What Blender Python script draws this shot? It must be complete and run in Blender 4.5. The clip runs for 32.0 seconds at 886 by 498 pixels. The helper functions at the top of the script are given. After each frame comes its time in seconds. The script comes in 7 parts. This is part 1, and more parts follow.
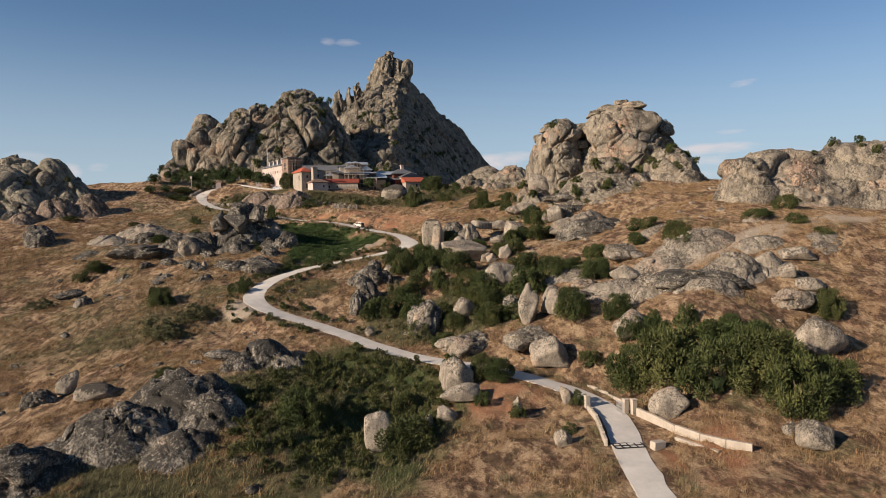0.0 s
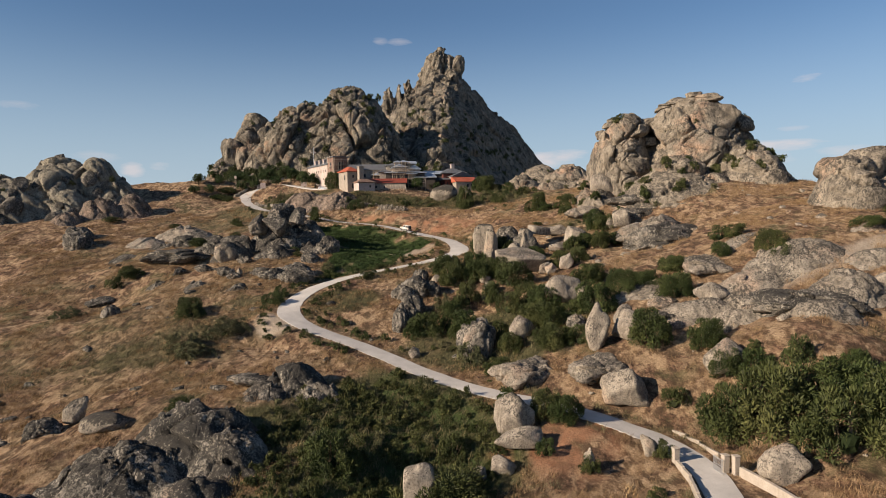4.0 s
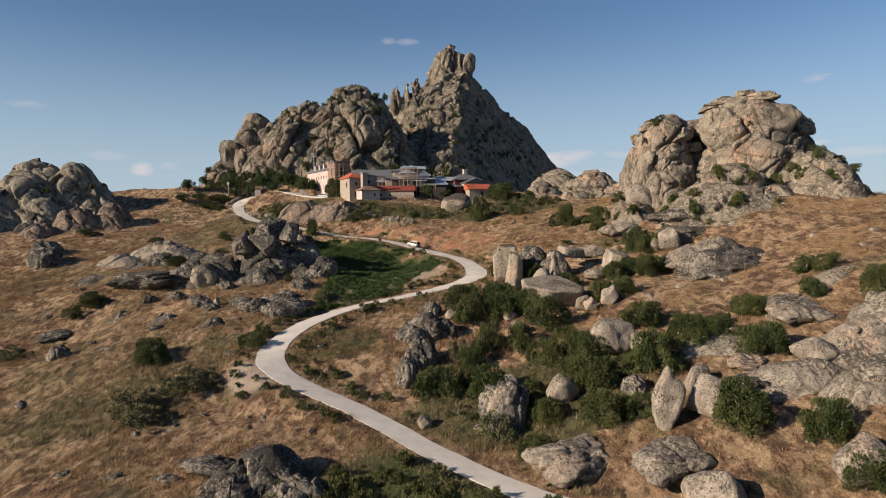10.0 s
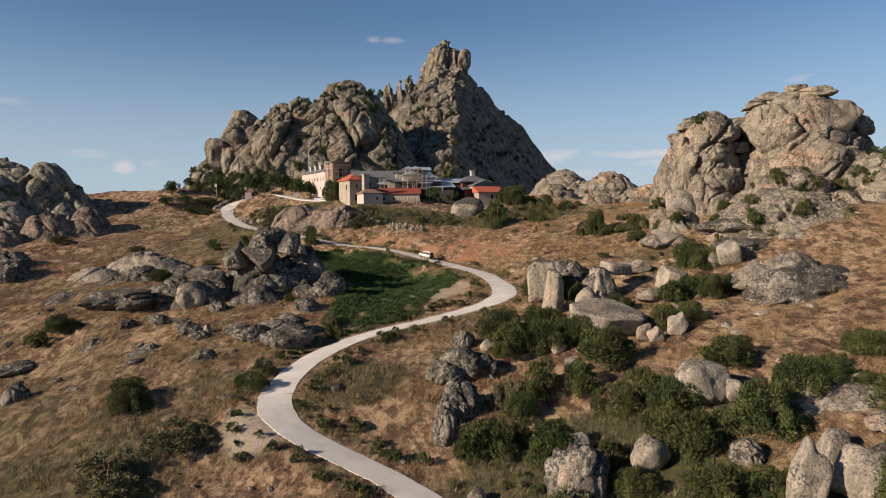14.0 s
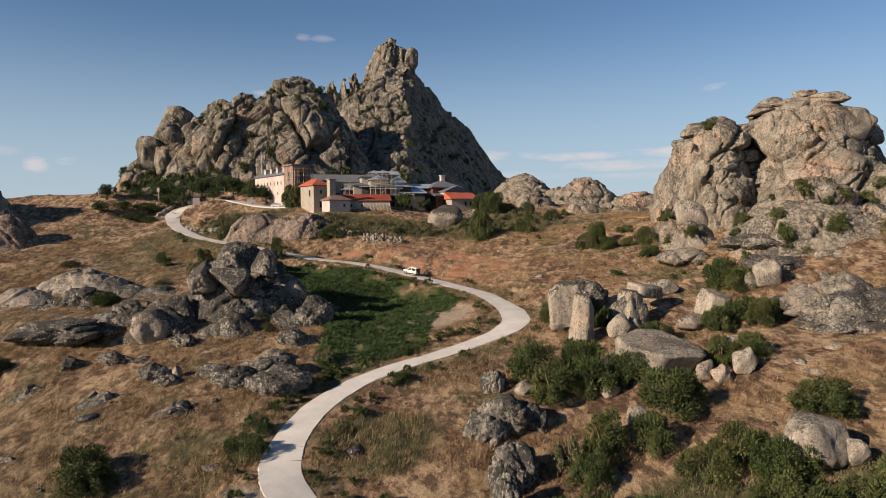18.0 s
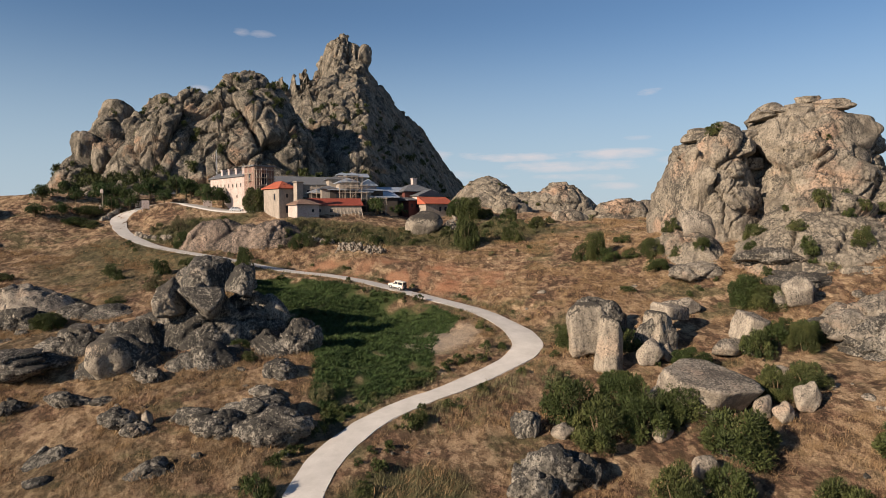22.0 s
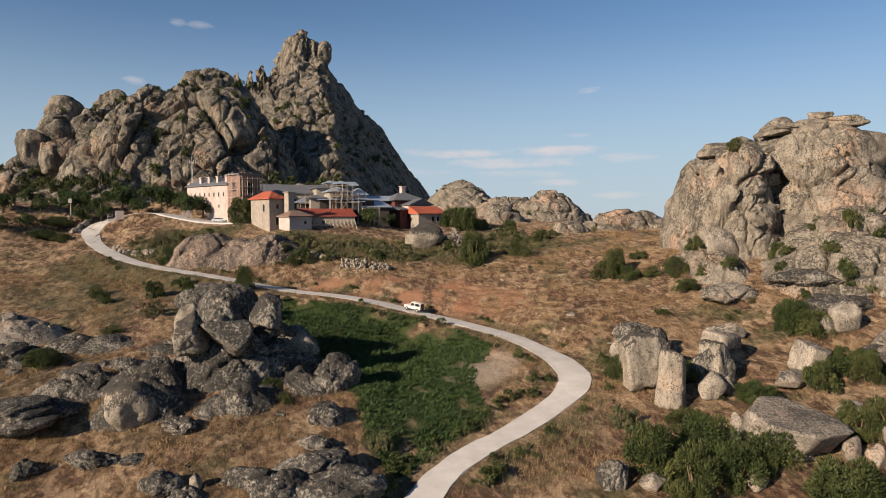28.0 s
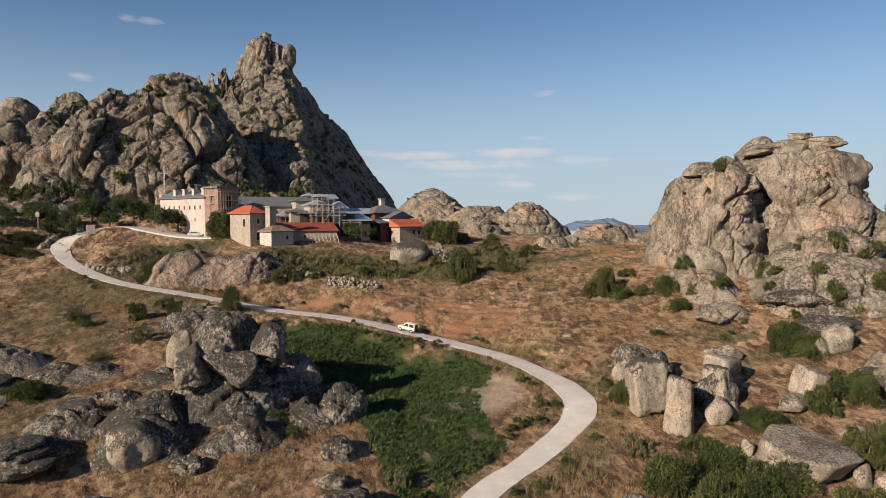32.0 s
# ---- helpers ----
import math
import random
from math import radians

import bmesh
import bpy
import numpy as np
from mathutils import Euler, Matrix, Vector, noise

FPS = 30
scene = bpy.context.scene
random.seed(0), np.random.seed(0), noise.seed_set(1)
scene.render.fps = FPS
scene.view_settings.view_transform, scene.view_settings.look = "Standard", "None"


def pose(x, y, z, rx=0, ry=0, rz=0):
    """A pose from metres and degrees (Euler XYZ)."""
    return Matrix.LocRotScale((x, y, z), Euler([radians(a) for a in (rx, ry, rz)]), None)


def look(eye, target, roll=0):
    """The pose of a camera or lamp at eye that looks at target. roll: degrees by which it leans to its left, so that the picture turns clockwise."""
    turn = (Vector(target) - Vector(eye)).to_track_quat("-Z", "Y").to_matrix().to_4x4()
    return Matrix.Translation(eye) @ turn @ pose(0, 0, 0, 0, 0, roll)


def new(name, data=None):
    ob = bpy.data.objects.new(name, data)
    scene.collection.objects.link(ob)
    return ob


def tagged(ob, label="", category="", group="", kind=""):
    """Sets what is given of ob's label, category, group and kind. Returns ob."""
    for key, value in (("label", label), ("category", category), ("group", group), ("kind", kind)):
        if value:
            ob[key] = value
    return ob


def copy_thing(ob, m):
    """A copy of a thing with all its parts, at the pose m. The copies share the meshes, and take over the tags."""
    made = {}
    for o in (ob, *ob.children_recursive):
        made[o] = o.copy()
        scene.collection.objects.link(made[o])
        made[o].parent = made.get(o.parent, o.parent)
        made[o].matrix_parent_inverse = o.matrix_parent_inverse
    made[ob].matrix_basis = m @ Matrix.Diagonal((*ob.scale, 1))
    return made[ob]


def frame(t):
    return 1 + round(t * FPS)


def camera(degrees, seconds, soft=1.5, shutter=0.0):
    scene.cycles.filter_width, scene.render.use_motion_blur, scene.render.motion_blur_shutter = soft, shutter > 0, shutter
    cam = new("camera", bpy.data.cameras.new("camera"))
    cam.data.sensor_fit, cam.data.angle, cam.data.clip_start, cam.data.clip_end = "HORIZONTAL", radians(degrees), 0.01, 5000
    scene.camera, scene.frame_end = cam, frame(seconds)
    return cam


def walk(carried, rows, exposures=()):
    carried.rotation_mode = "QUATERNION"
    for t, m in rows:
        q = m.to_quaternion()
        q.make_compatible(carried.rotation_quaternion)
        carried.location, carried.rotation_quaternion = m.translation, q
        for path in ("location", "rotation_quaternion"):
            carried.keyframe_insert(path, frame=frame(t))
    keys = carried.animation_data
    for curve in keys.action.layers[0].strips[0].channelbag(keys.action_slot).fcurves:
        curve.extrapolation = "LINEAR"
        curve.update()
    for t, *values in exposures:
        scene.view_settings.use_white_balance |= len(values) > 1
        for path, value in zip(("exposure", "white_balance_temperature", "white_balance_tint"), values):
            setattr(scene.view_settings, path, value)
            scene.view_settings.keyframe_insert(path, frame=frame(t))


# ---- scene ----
cam = camera(66.85, 32.0, soft=0.8)
# seconds, eye, yaw, pitch, roll
PATH = [
    (0.0, 0.01, -28.98, 26.76, -4.31, -2.19, -1.06),
    (0.5, 0.06, -27.29, 26.94, -4.21, -2.16, -0.97),
    (1.0, 0.15, -25.34, 27.23, -4.06, -2.14, -0.93),
    (1.5, 0.23, -23.29, 27.43, -3.90, -2.15, -0.92),
    (2.0, 0.29, -21.10, 27.63, -3.62, -2.16, -0.90),
    (2.5, 0.30, -19.01, 27.83, -3.28, -2.19, -0.85),
    (3.0, 0.35, -16.82, 28.17, -2.53, -2.24, -0.78),
    (3.5, 0.37, -14.59, 28.29, -1.37, -2.24, -0.81),
    (4.0, 0.43, -12.33, 28.48, -0.03, -2.26, -0.78),
    (4.5, 0.43, -10.23, 28.72, 0.50, -2.25, -0.76),
    (6.5, -0.16, -0.76, 30.17, 0.53, -2.25, -0.59),
    (7.0, -0.33, 1.78, 30.49, 0.50, -2.23, -0.52),
    (7.5, -0.41, 4.10, 30.71, 0.50, -2.20, -0.49),
    (8.0, -0.49, 6.23, 31.08, 0.49, -2.19, -0.49),
    (8.5, -0.50, 8.28, 31.49, 0.51, -2.17, -0.49),
    (9.0, -0.61, 10.36, 31.97, 0.55, -2.19, -0.55),
    (9.5, -0.81, 12.28, 32.65, 0.58, -2.25, -0.61),
    (10.0, -1.12, 14.53, 33.07, 0.62, -2.25, -0.62),
    (10.5, -1.64, 16.70, 33.43, 0.64, -2.25, -0.59),
    (11.0, -2.38, 19.01, 33.95, 0.63, -2.30, -0.55),
    (11.5, -3.14, 21.56, 34.26, 0.40, -2.29, -0.54),
    (12.0, -4.14, 24.21, 34.67, 0.18, -2.33, -0.50),
    (12.5, -5.06, 26.99, 34.86, -0.05, -2.31, -0.57),
    (13.0, -6.36, 29.84, 35.10, -0.33, -2.31, -0.58),
    (13.5, -7.77, 32.21, 35.34, -0.60, -2.36, -0.59),
    (14.0, -9.37, 34.88, 35.68, -0.63, -2.36, -0.59),
    (14.5, -10.98, 37.39, 36.01, -0.58, -2.36, -0.59),
    (16.5, -17.85, 46.91, 37.38, -3.53, -2.32, -0.57),
    (17.0, -19.44, 49.20, 37.80, -4.74, -2.34, -0.53),
    (17.5, -20.98, 51.29, 38.20, -5.70, -2.35, -0.53),
    (18.0, -22.45, 53.44, 38.55, -6.47, -2.35, -0.49),
    (18.5, -23.70, 55.38, 39.03, -7.04, -2.40, -0.44),
    (19.0, -24.93, 57.41, 39.36, -7.37, -2.41, -0.41),
    (19.5, -26.07, 59.25, 39.59, -7.71, -2.41, -0.39),
    (20.0, -27.20, 61.15, 39.77, -8.41, -2.38, -0.37),
    (20.5, -28.24, 62.92, 39.97, -9.06, -2.40, -0.27),
    (21.0, -29.17, 64.81, 40.28, -9.78, -2.42, -0.25),
    (21.5, -30.07, 66.52, 40.54, -10.62, -2.41, -0.28),
    (22.0, -30.98, 68.41, 40.73, -11.41, -2.40, -0.18),
    (22.5, -31.75, 70.08, 41.01, -12.13, -2.40, -0.17),
    (23.0, -32.33, 71.44, 41.41, -12.84, -2.43, -0.12),
    (23.5, -32.89, 72.60, 41.86, -13.54, -2.49, -0.16),
    (24.0, -33.69, 73.69, 42.30, -14.35, -2.53, -0.17),
    (24.5, -34.57, 74.64, 42.74, -15.03, -2.56, -0.20),
    (25.0, -35.95, 75.57, 43.27, -15.76, -2.63, -0.21),
    (25.5, -37.37, 76.48, 43.70, -16.19, -2.67, -0.23),
    (27.5, -43.31, 78.71, 44.95, -16.24, -2.73, -0.20),
    (28.0, -44.47, 79.09, 45.28, -16.18, -2.75, -0.18),
    (28.5, -45.56, 79.56, 45.53, -16.19, -2.73, -0.13),
    (29.0, -46.42, 79.99, 46.00, -16.86, -2.71, -0.13),
    (29.5, -47.22, 80.43, 46.59, -18.08, -2.72, -0.15),
    (30.0, -48.02, 80.91, 47.08, -19.22, -2.70, -0.14),
    (30.5, -48.72, 81.29, 47.65, -19.73, -2.71, -0.12),
    (31.0, -49.40, 81.70, 48.10, -19.75, -2.69, -0.09),
    (31.5, -50.28, 82.24, 48.51, -19.78, -2.67, -0.07),
    (32.0, -51.15, 82.71, 48.98, -19.82, -2.63, -0.08),
]
walk(cam, [(t, pose(x, y, z, 90 + pitch, -roll, yaw)) for t, x, y, z, yaw, pitch, roll in PATH])
# ---- end of path ----
# ---------------------------------------------------------------- light
SUN_AZ, SUN_EL = -115.0, 24.0
world = bpy.data.worlds.new("sky")
scene.world = world
world.use_nodes = True
wn, wl = world.node_tree.nodes, world.node_tree.links
sky = wn.new("ShaderNodeTexSky")
sky.sky_type, sky.sun_disc = "NISHITA", False
sky.sun_elevation, sky.sun_rotation = radians(SUN_EL), radians(SUN_AZ)
sky.altitude, sky.air_density, sky.dust_density, sky.ozone_density = 1200, 1.15, 0.1, 4.5
CLOUDS = [(-5.0, 15.0, 0.9, 0.5, 0.35), (-3.6, 14.9, 1.3, 0.4, 0.35), (28.2, 10.3, 1.7, 0.45, 0.6), (-32, 8.8, 1.8, 0.4, 0.3), (9.5, 5.3, 3.4, 0.8, 0.75), (-24.6, 4.4, 1.0, 0.7, 0.6), (-22.6, 4.7, 1.2, 0.6, 0.6), (17, 5.4, 5.5, 0.5, 0.75), (24.5, 5.5, 5.5, 0.5, 0.75),
          (22, 4.5, 7, 0.55, 0.65), (23.5, 3.6, 5, 0.4, 0.55), (25.4, 2.8, 2.5, 0.4, 0.5), (30.5, 1.8, 3, 0.35, 0.5), (27.6, 6.7, 1.6, 0.25, 0.4), (-8.2, 10.4, 1.0, 0.4, 0.4), (-27, 5.4, 2.5, 0.6, 0.3), (31.5, 4.8, 3, 0.5, 0.4), (13, 3.9, 5, 0.5, 0.4)]
# thin haze along the horizon and a few small far clouds
wc, ws = wn.new("ShaderNodeTexCoord"), wn.new("ShaderNodeSeparateXYZ")
wl.new(wc.outputs["Generated"], ws.inputs[0])
haze = wn.new("ShaderNodeMapRange")
for k, v in ((1, 0.0), (2, 0.30), (3, 0.85), (4, 0.0)):
    haze.inputs[k].default_value = v
haze.interpolation_type = "SMOOTHSTEP"
wl.new(ws.outputs[2], haze.inputs[0])
veil = wn.new("ShaderNodeMix")
veil.data_type = "RGBA"
wl.new(haze.outputs[0], veil.inputs["Factor"])
wl.new(sky.outputs[0], veil.inputs[6])
veil.inputs[7].default_value = (4.9, 6.0, 7.1, 1)
def calc(op, a, b=0.0, c=0.0):
    m = wn.new("ShaderNodeMath")
    m.operation = op
    for k, v in enumerate((a, b, c)):
        if isinstance(v, (int, float)):
            m.inputs[k].default_value = v
        else:
            wl.new(v, m.inputs[k])
    return m.outputs[0]


bearing = calc("MULTIPLY", calc("ARCTAN2", ws.outputs[0], ws.outputs[1]), 57.3)
height = calc("MULTIPLY", calc("ARCSINE", ws.outputs[2]), 57.3)
wm, puff = wn.new("ShaderNodeMapping"), wn.new("ShaderNodeTexNoise")
wm.inputs["Scale"].default_value, wm.inputs["Location"].default_value = (14, 14, 60), (3.1, 0.7, 0.45)
wl.new(wc.outputs["Generated"], wm.inputs[0])
wl.new(wm.outputs[0], puff.inputs["Vector"])
puff.inputs["Scale"].default_value, puff.inputs["Detail"].default_value, puff.inputs["Roughness"].default_value = 1.0, 6, 0.6
cover = 0.0
# small far clouds: bearing, height, half width, half height in degrees, thickness
for a0, h0, w0, d0, thick in CLOUDS:
    u, v = calc("MULTIPLY", calc("SUBTRACT", bearing, a0), 1 / w0), calc("MULTIPLY", calc("SUBTRACT", height, h0), 1 / d0)
    far = calc("ADD", calc("MULTIPLY", u, u), calc("MULTIPLY", v, v))
    shape = calc("SUBTRACT", calc("MULTIPLY_ADD", calc("SUBTRACT", puff.outputs[0], 0.5), 3.2, 0.75), far)
    cover = calc("MAXIMUM", cover, calc("MULTIPLY", calc("SMOOTH_MIN", calc("MAXIMUM", calc("MULTIPLY", shape, 0.9), 0.0), 1.0, 0.3), thick))
cloud = wn.new("ShaderNodeMix")
cloud.data_type = "RGBA"
wl.new(cover, cloud.inputs["Factor"])
wl.new(veil.outputs[2], cloud.inputs[6])
cloud.inputs[7].default_value = (8.4, 7.4, 7.3, 1)
wl.new(cloud.outputs[2], wn["Background"].inputs[0])
wn["Background"].inputs[1].default_value = 0.075
sun = new("sun", bpy.data.lights.new("sun", "SUN"))
sun.data.energy, sun.data.angle, sun.data.color = 6.5, radians(0.6), (1.0, 0.82, 0.645)
a, e = radians(SUN_AZ), radians(SUN_EL)
sun_way = Vector((math.sin(a) * math.cos(e), math.cos(a) * math.cos(e), math.sin(e)))
sun.matrix_world = look(sun_way * 100, (0, 0, 0))
scene.view_settings.exposure = 0.30


# ---------------------------------------------------------------- noise on arrays
def hashed(i, j, k, seed):
    n = (i.astype(np.int64) * 73856093) ^ (j.astype(np.int64) * 19349663) ^ (k.astype(np.int64) * 83492791) ^ (seed * 2654435761 % 2147483647)
    n = (n ^ (n >> 13)) * 1274126177 & 0x7FFFFFFF
    n = (n ^ (n >> 15)) * 668265263 & 0x7FFFFFFF
    return (n ^ (n >> 12) & 0x7FFFFFFF) % 1000003 / 1000003.0


def grain(p, seed=0):
    q = np.floor(p)
    f = p - q
    f = f * f * (3 - 2 * f)
    i, j, k = q.T
    out = 0
    for a in (0, 1):
        for b in (0, 1):
            for c in (0, 1):
                w = (f[:, 0] if a else 1 - f[:, 0]) * (f[:, 1] if b else 1 - f[:, 1]) * (f[:, 2] if c else 1 - f[:, 2])
                out = out + w * hashed(i + a, j + b, k + c, seed)
    return out * 2 - 1


def fbm(p, octaves=4, seed=0, gain=0.5):
    out, amp = 0, 1.0
    for o in range(octaves):
        out = out + amp * grain(p * 2**o + 17.3 * o, seed + o)
        amp *= gain
    return out


def cells(p, seed=0):
    """Nearest and second nearest distance to scattered cell centres, and the nearest cell's own number."""
    q = np.floor(p)
    f1, f2, own = np.full(len(p), 9.0), np.full(len(p), 9.0), np.zeros(len(p))
    for a in (-1, 0, 1):
        for b in (-1, 0, 1):
            for c in (-1, 0, 1):
                i, j, k = q[:, 0] + a, q[:, 1] + b, q[:, 2] + c
                h = hashed(i, j, k, seed)
                d = np.sqrt((i + h - p[:, 0]) ** 2 + (j + h * 7919 % 1 - p[:, 1]) ** 2 + (k + h * 611953 % 1 - p[:, 2]) ** 2)
                near = d < f1
                f2 = np.where(near, f1, np.minimum(f2, d))
                own = np.where(near, h, own)
                f1 = np.where(near, d, f1)
    return f1, f2, own


def facets(p, seed=0):
    """As cells(), and the height of a plane that leans its own way in each cell."""
    q = np.floor(p)
    f1, f2, own, tilt = np.full(len(p), 9.0), np.full(len(p), 9.0), np.zeros(len(p)), np.zeros(len(p))
    for a in (-1, 0, 1):
        for b in (-1, 0, 1):
            for c in (-1, 0, 1):
                i, j, k = q[:, 0] + a, q[:, 1] + b, q[:, 2] + c
                h = hashed(i, j, k, seed)
                h2, h3 = h * 7919 % 1, h * 611953 % 1
                dx, dy, dz = p[:, 0] - i - h, p[:, 1] - j - h2, p[:, 2] - k - h3
                d = np.sqrt(dx * dx + dy * dy + dz * dz)
                near = d < f1
                f2 = np.where(near, f1, np.minimum(f2, d))
                own = np.where(near, (h * 7.31 + h2 * 3.17) % 1, own)
                tilt = np.where(near, ((h * 5.7) % 1 - 0.5) * dx + ((h2 * 9.1) % 1 - 0.5) * dy + ((h3 * 7.9) % 1 - 0.5) * dz, tilt)
                f1 = np.where(near, d, f1)
    return f1, f2, own, tilt


def step(a, b, v):
    t = np.clip((v - a) / (b - a), 0, 1)
    return t * t * (3 - 2 * t)


# ---------------------------------------------------------------- mesh helpers
def mesh_of(name, verts, faces, materials, smooth=True, index=None):
    me = bpy.data.meshes.new(name)
    verts = np.asarray(verts, np.float32)
    if isinstance(faces, np.ndarray):
        n, k = faces.shape
        me.vertices.add(len(verts))
        me.vertices.foreach_set("co", verts.ravel())
        me.loops.add(n * k)
        me.loops.foreach_set("vertex_index", faces.astype(np.int32).ravel())
        me.polygons.add(n)
        me.polygons.foreach_set("loop_start", np.arange(0, n * k, k, dtype=np.int32))
        me.update(calc_edges=True)
    else:
        me.from_pydata(verts.tolist(), [], faces)
    for m in materials if isinstance(materials, (list, tuple)) else [materials]:
        me.materials.append(m)
    if index is not None:
        me.polygons.foreach_set("material_index", np.asarray(index, np.int32))
    me.polygons.foreach_set("use_smooth", np.full(len(me.polygons), smooth))
    me.update()
    return me


def paint(me, name, values):
    at = me.attributes.new(name, "FLOAT", "POINT")
    at.data.foreach_set("value", np.asarray(values, np.float32))


def under(name, me, parent=None, label="", at=None):
    ob = new(name, me)
    if parent is not None:
        ob.parent = parent
    if label:
        ob["label"] = label
    if at is not None:
        ob.matrix_basis = at
    return ob


def part(name, bm, material, parent, label="", smooth=False, at=None):
    me = bpy.data.meshes.new(name)
    bm.to_mesh(me)
    bm.free()
    for m in material if isinstance(material, (list, tuple)) else [material]:
        me.materials.append(m)
    me.polygons.foreach_set("use_smooth", np.full(len(me.polygons), smooth))
    return under(name, me, parent, label, at)


def box(bm, x0, x1, y0, y1, z0, z1, bevel=0.0):
    r = bmesh.ops.create_cube(bm, size=1.0)["verts"]
    for v in r:
        v.co = Vector((x0 + (v.co.x + 0.5) * (x1 - x0), y0 + (v.co.y + 0.5) * (y1 - y0), z0 + (v.co.z + 0.5) * (z1 - z0)))
    if bevel:
        bmesh.ops.bevel(bm, geom=list({e for v in r for e in v.link_edges}), offset=bevel, segments=1, affect="EDGES")
    return bm


def boxed(*args, **kw):
    return box(bmesh.new(), *args, **kw)


# ---------------------------------------------------------------- materials
def material(name, rough=0.9):
    m = bpy.data.materials.new(name)
    m.use_nodes = True
    n, l = m.node_tree.nodes, m.node_tree.links
    b = n["Principled BSDF"]
    b.inputs["Roughness"].default_value = rough
    b.inputs["Specular IOR Level"].default_value = 0.15
    return m, n, l, b


def tex(n, l, scale, detail=4.0, rough=0.55, coords="Object", stretch=(1, 1, 1), kind="ShaderNodeTexNoise", turn=(0, 0, 0)):
    c, mp, t = n.new("ShaderNodeTexCoord"), n.new("ShaderNodeMapping"), n.new(kind)
    mp.inputs["Scale"].default_value = stretch
    mp.inputs["Rotation"].default_value = turn
    l.new(c.outputs[coords], mp.inputs[0])
    l.new(mp.outputs[0], t.inputs["Vector"])
    t.inputs["Scale"].default_value = scale
    if kind == "ShaderNodeTexNoise":
        t.inputs["Detail"].default_value, t.inputs["Roughness"].default_value = detail, rough
    return t


def ramp(n, l, src, stops):
    r = n.new("ShaderNodeValToRGB")
    el = r.color_ramp.elements
    while len(el) < len(stops):
        el.new(0.5)
    for x, (p, c) in zip(el, stops):
        x.position = p
        x.color = (*c, 1) if isinstance(c, tuple) else (c, c, c, 1)
    l.new(src, r.inputs[0])
    return r.outputs[0]


def mix(n, l, fac, a, b, mode="MIX"):
    m = n.new("ShaderNodeMix")
    m.data_type, m.blend_type = "RGBA", mode
    for socket, v in ((m.inputs["Factor"], fac), (m.inputs[6], a), (m.inputs[7], b)):
        if isinstance(v, (int, float)):
            socket.default_value = v
        elif isinstance(v, tuple):
            socket.default_value = (*v, 1)
        else:
            l.new(v, socket)
    return m.outputs[2]


def attr(n, name):
    a = n.new("ShaderNodeAttribute")
    a.attribute_name = name
    return a.outputs["Fac"]


def bump(n, l, b, height, strength, distance):
    k = n.new("ShaderNodeBump")
    k.inputs["Strength"].default_value, k.inputs["Distance"].default_value = strength, distance
    l.new(height, k.inputs["Height"])
    l.new(k.outputs[0], b.inputs["Normal"])


def placed(n, l, scale, detail=4.0, rough=0.55, stretch=(1, 1, 1), turn=(0, 0, 0), kind="ShaderNodeTexNoise"):
    """A texture fixed in the world, so that no two stones look alike."""
    g, mp, t = n.new("ShaderNodeNewGeometry"), n.new("ShaderNodeMapping"), n.new(kind)
    mp.inputs["Scale"].default_value, mp.inputs["Rotation"].default_value = stretch, turn
    l.new(g.outputs["Position"], mp.inputs[0])
    l.new(mp.outputs[0], t.inputs["Vector"])
    t.inputs["Scale"].default_value = scale
    if kind == "ShaderNodeTexNoise":
        t.inputs["Detail"].default_value, t.inputs["Roughness"].default_value = detail, rough
    return t


def maths(n, l, op, a, b):
    m = n.new("ShaderNodeMath")
    m.operation = op
    for k, v in enumerate((a, b)):
        if isinstance(v, (int, float)):
            m.inputs[k].default_value = v
        else:
            l.new(v, m.inputs[k])
    return m.outputs[0]


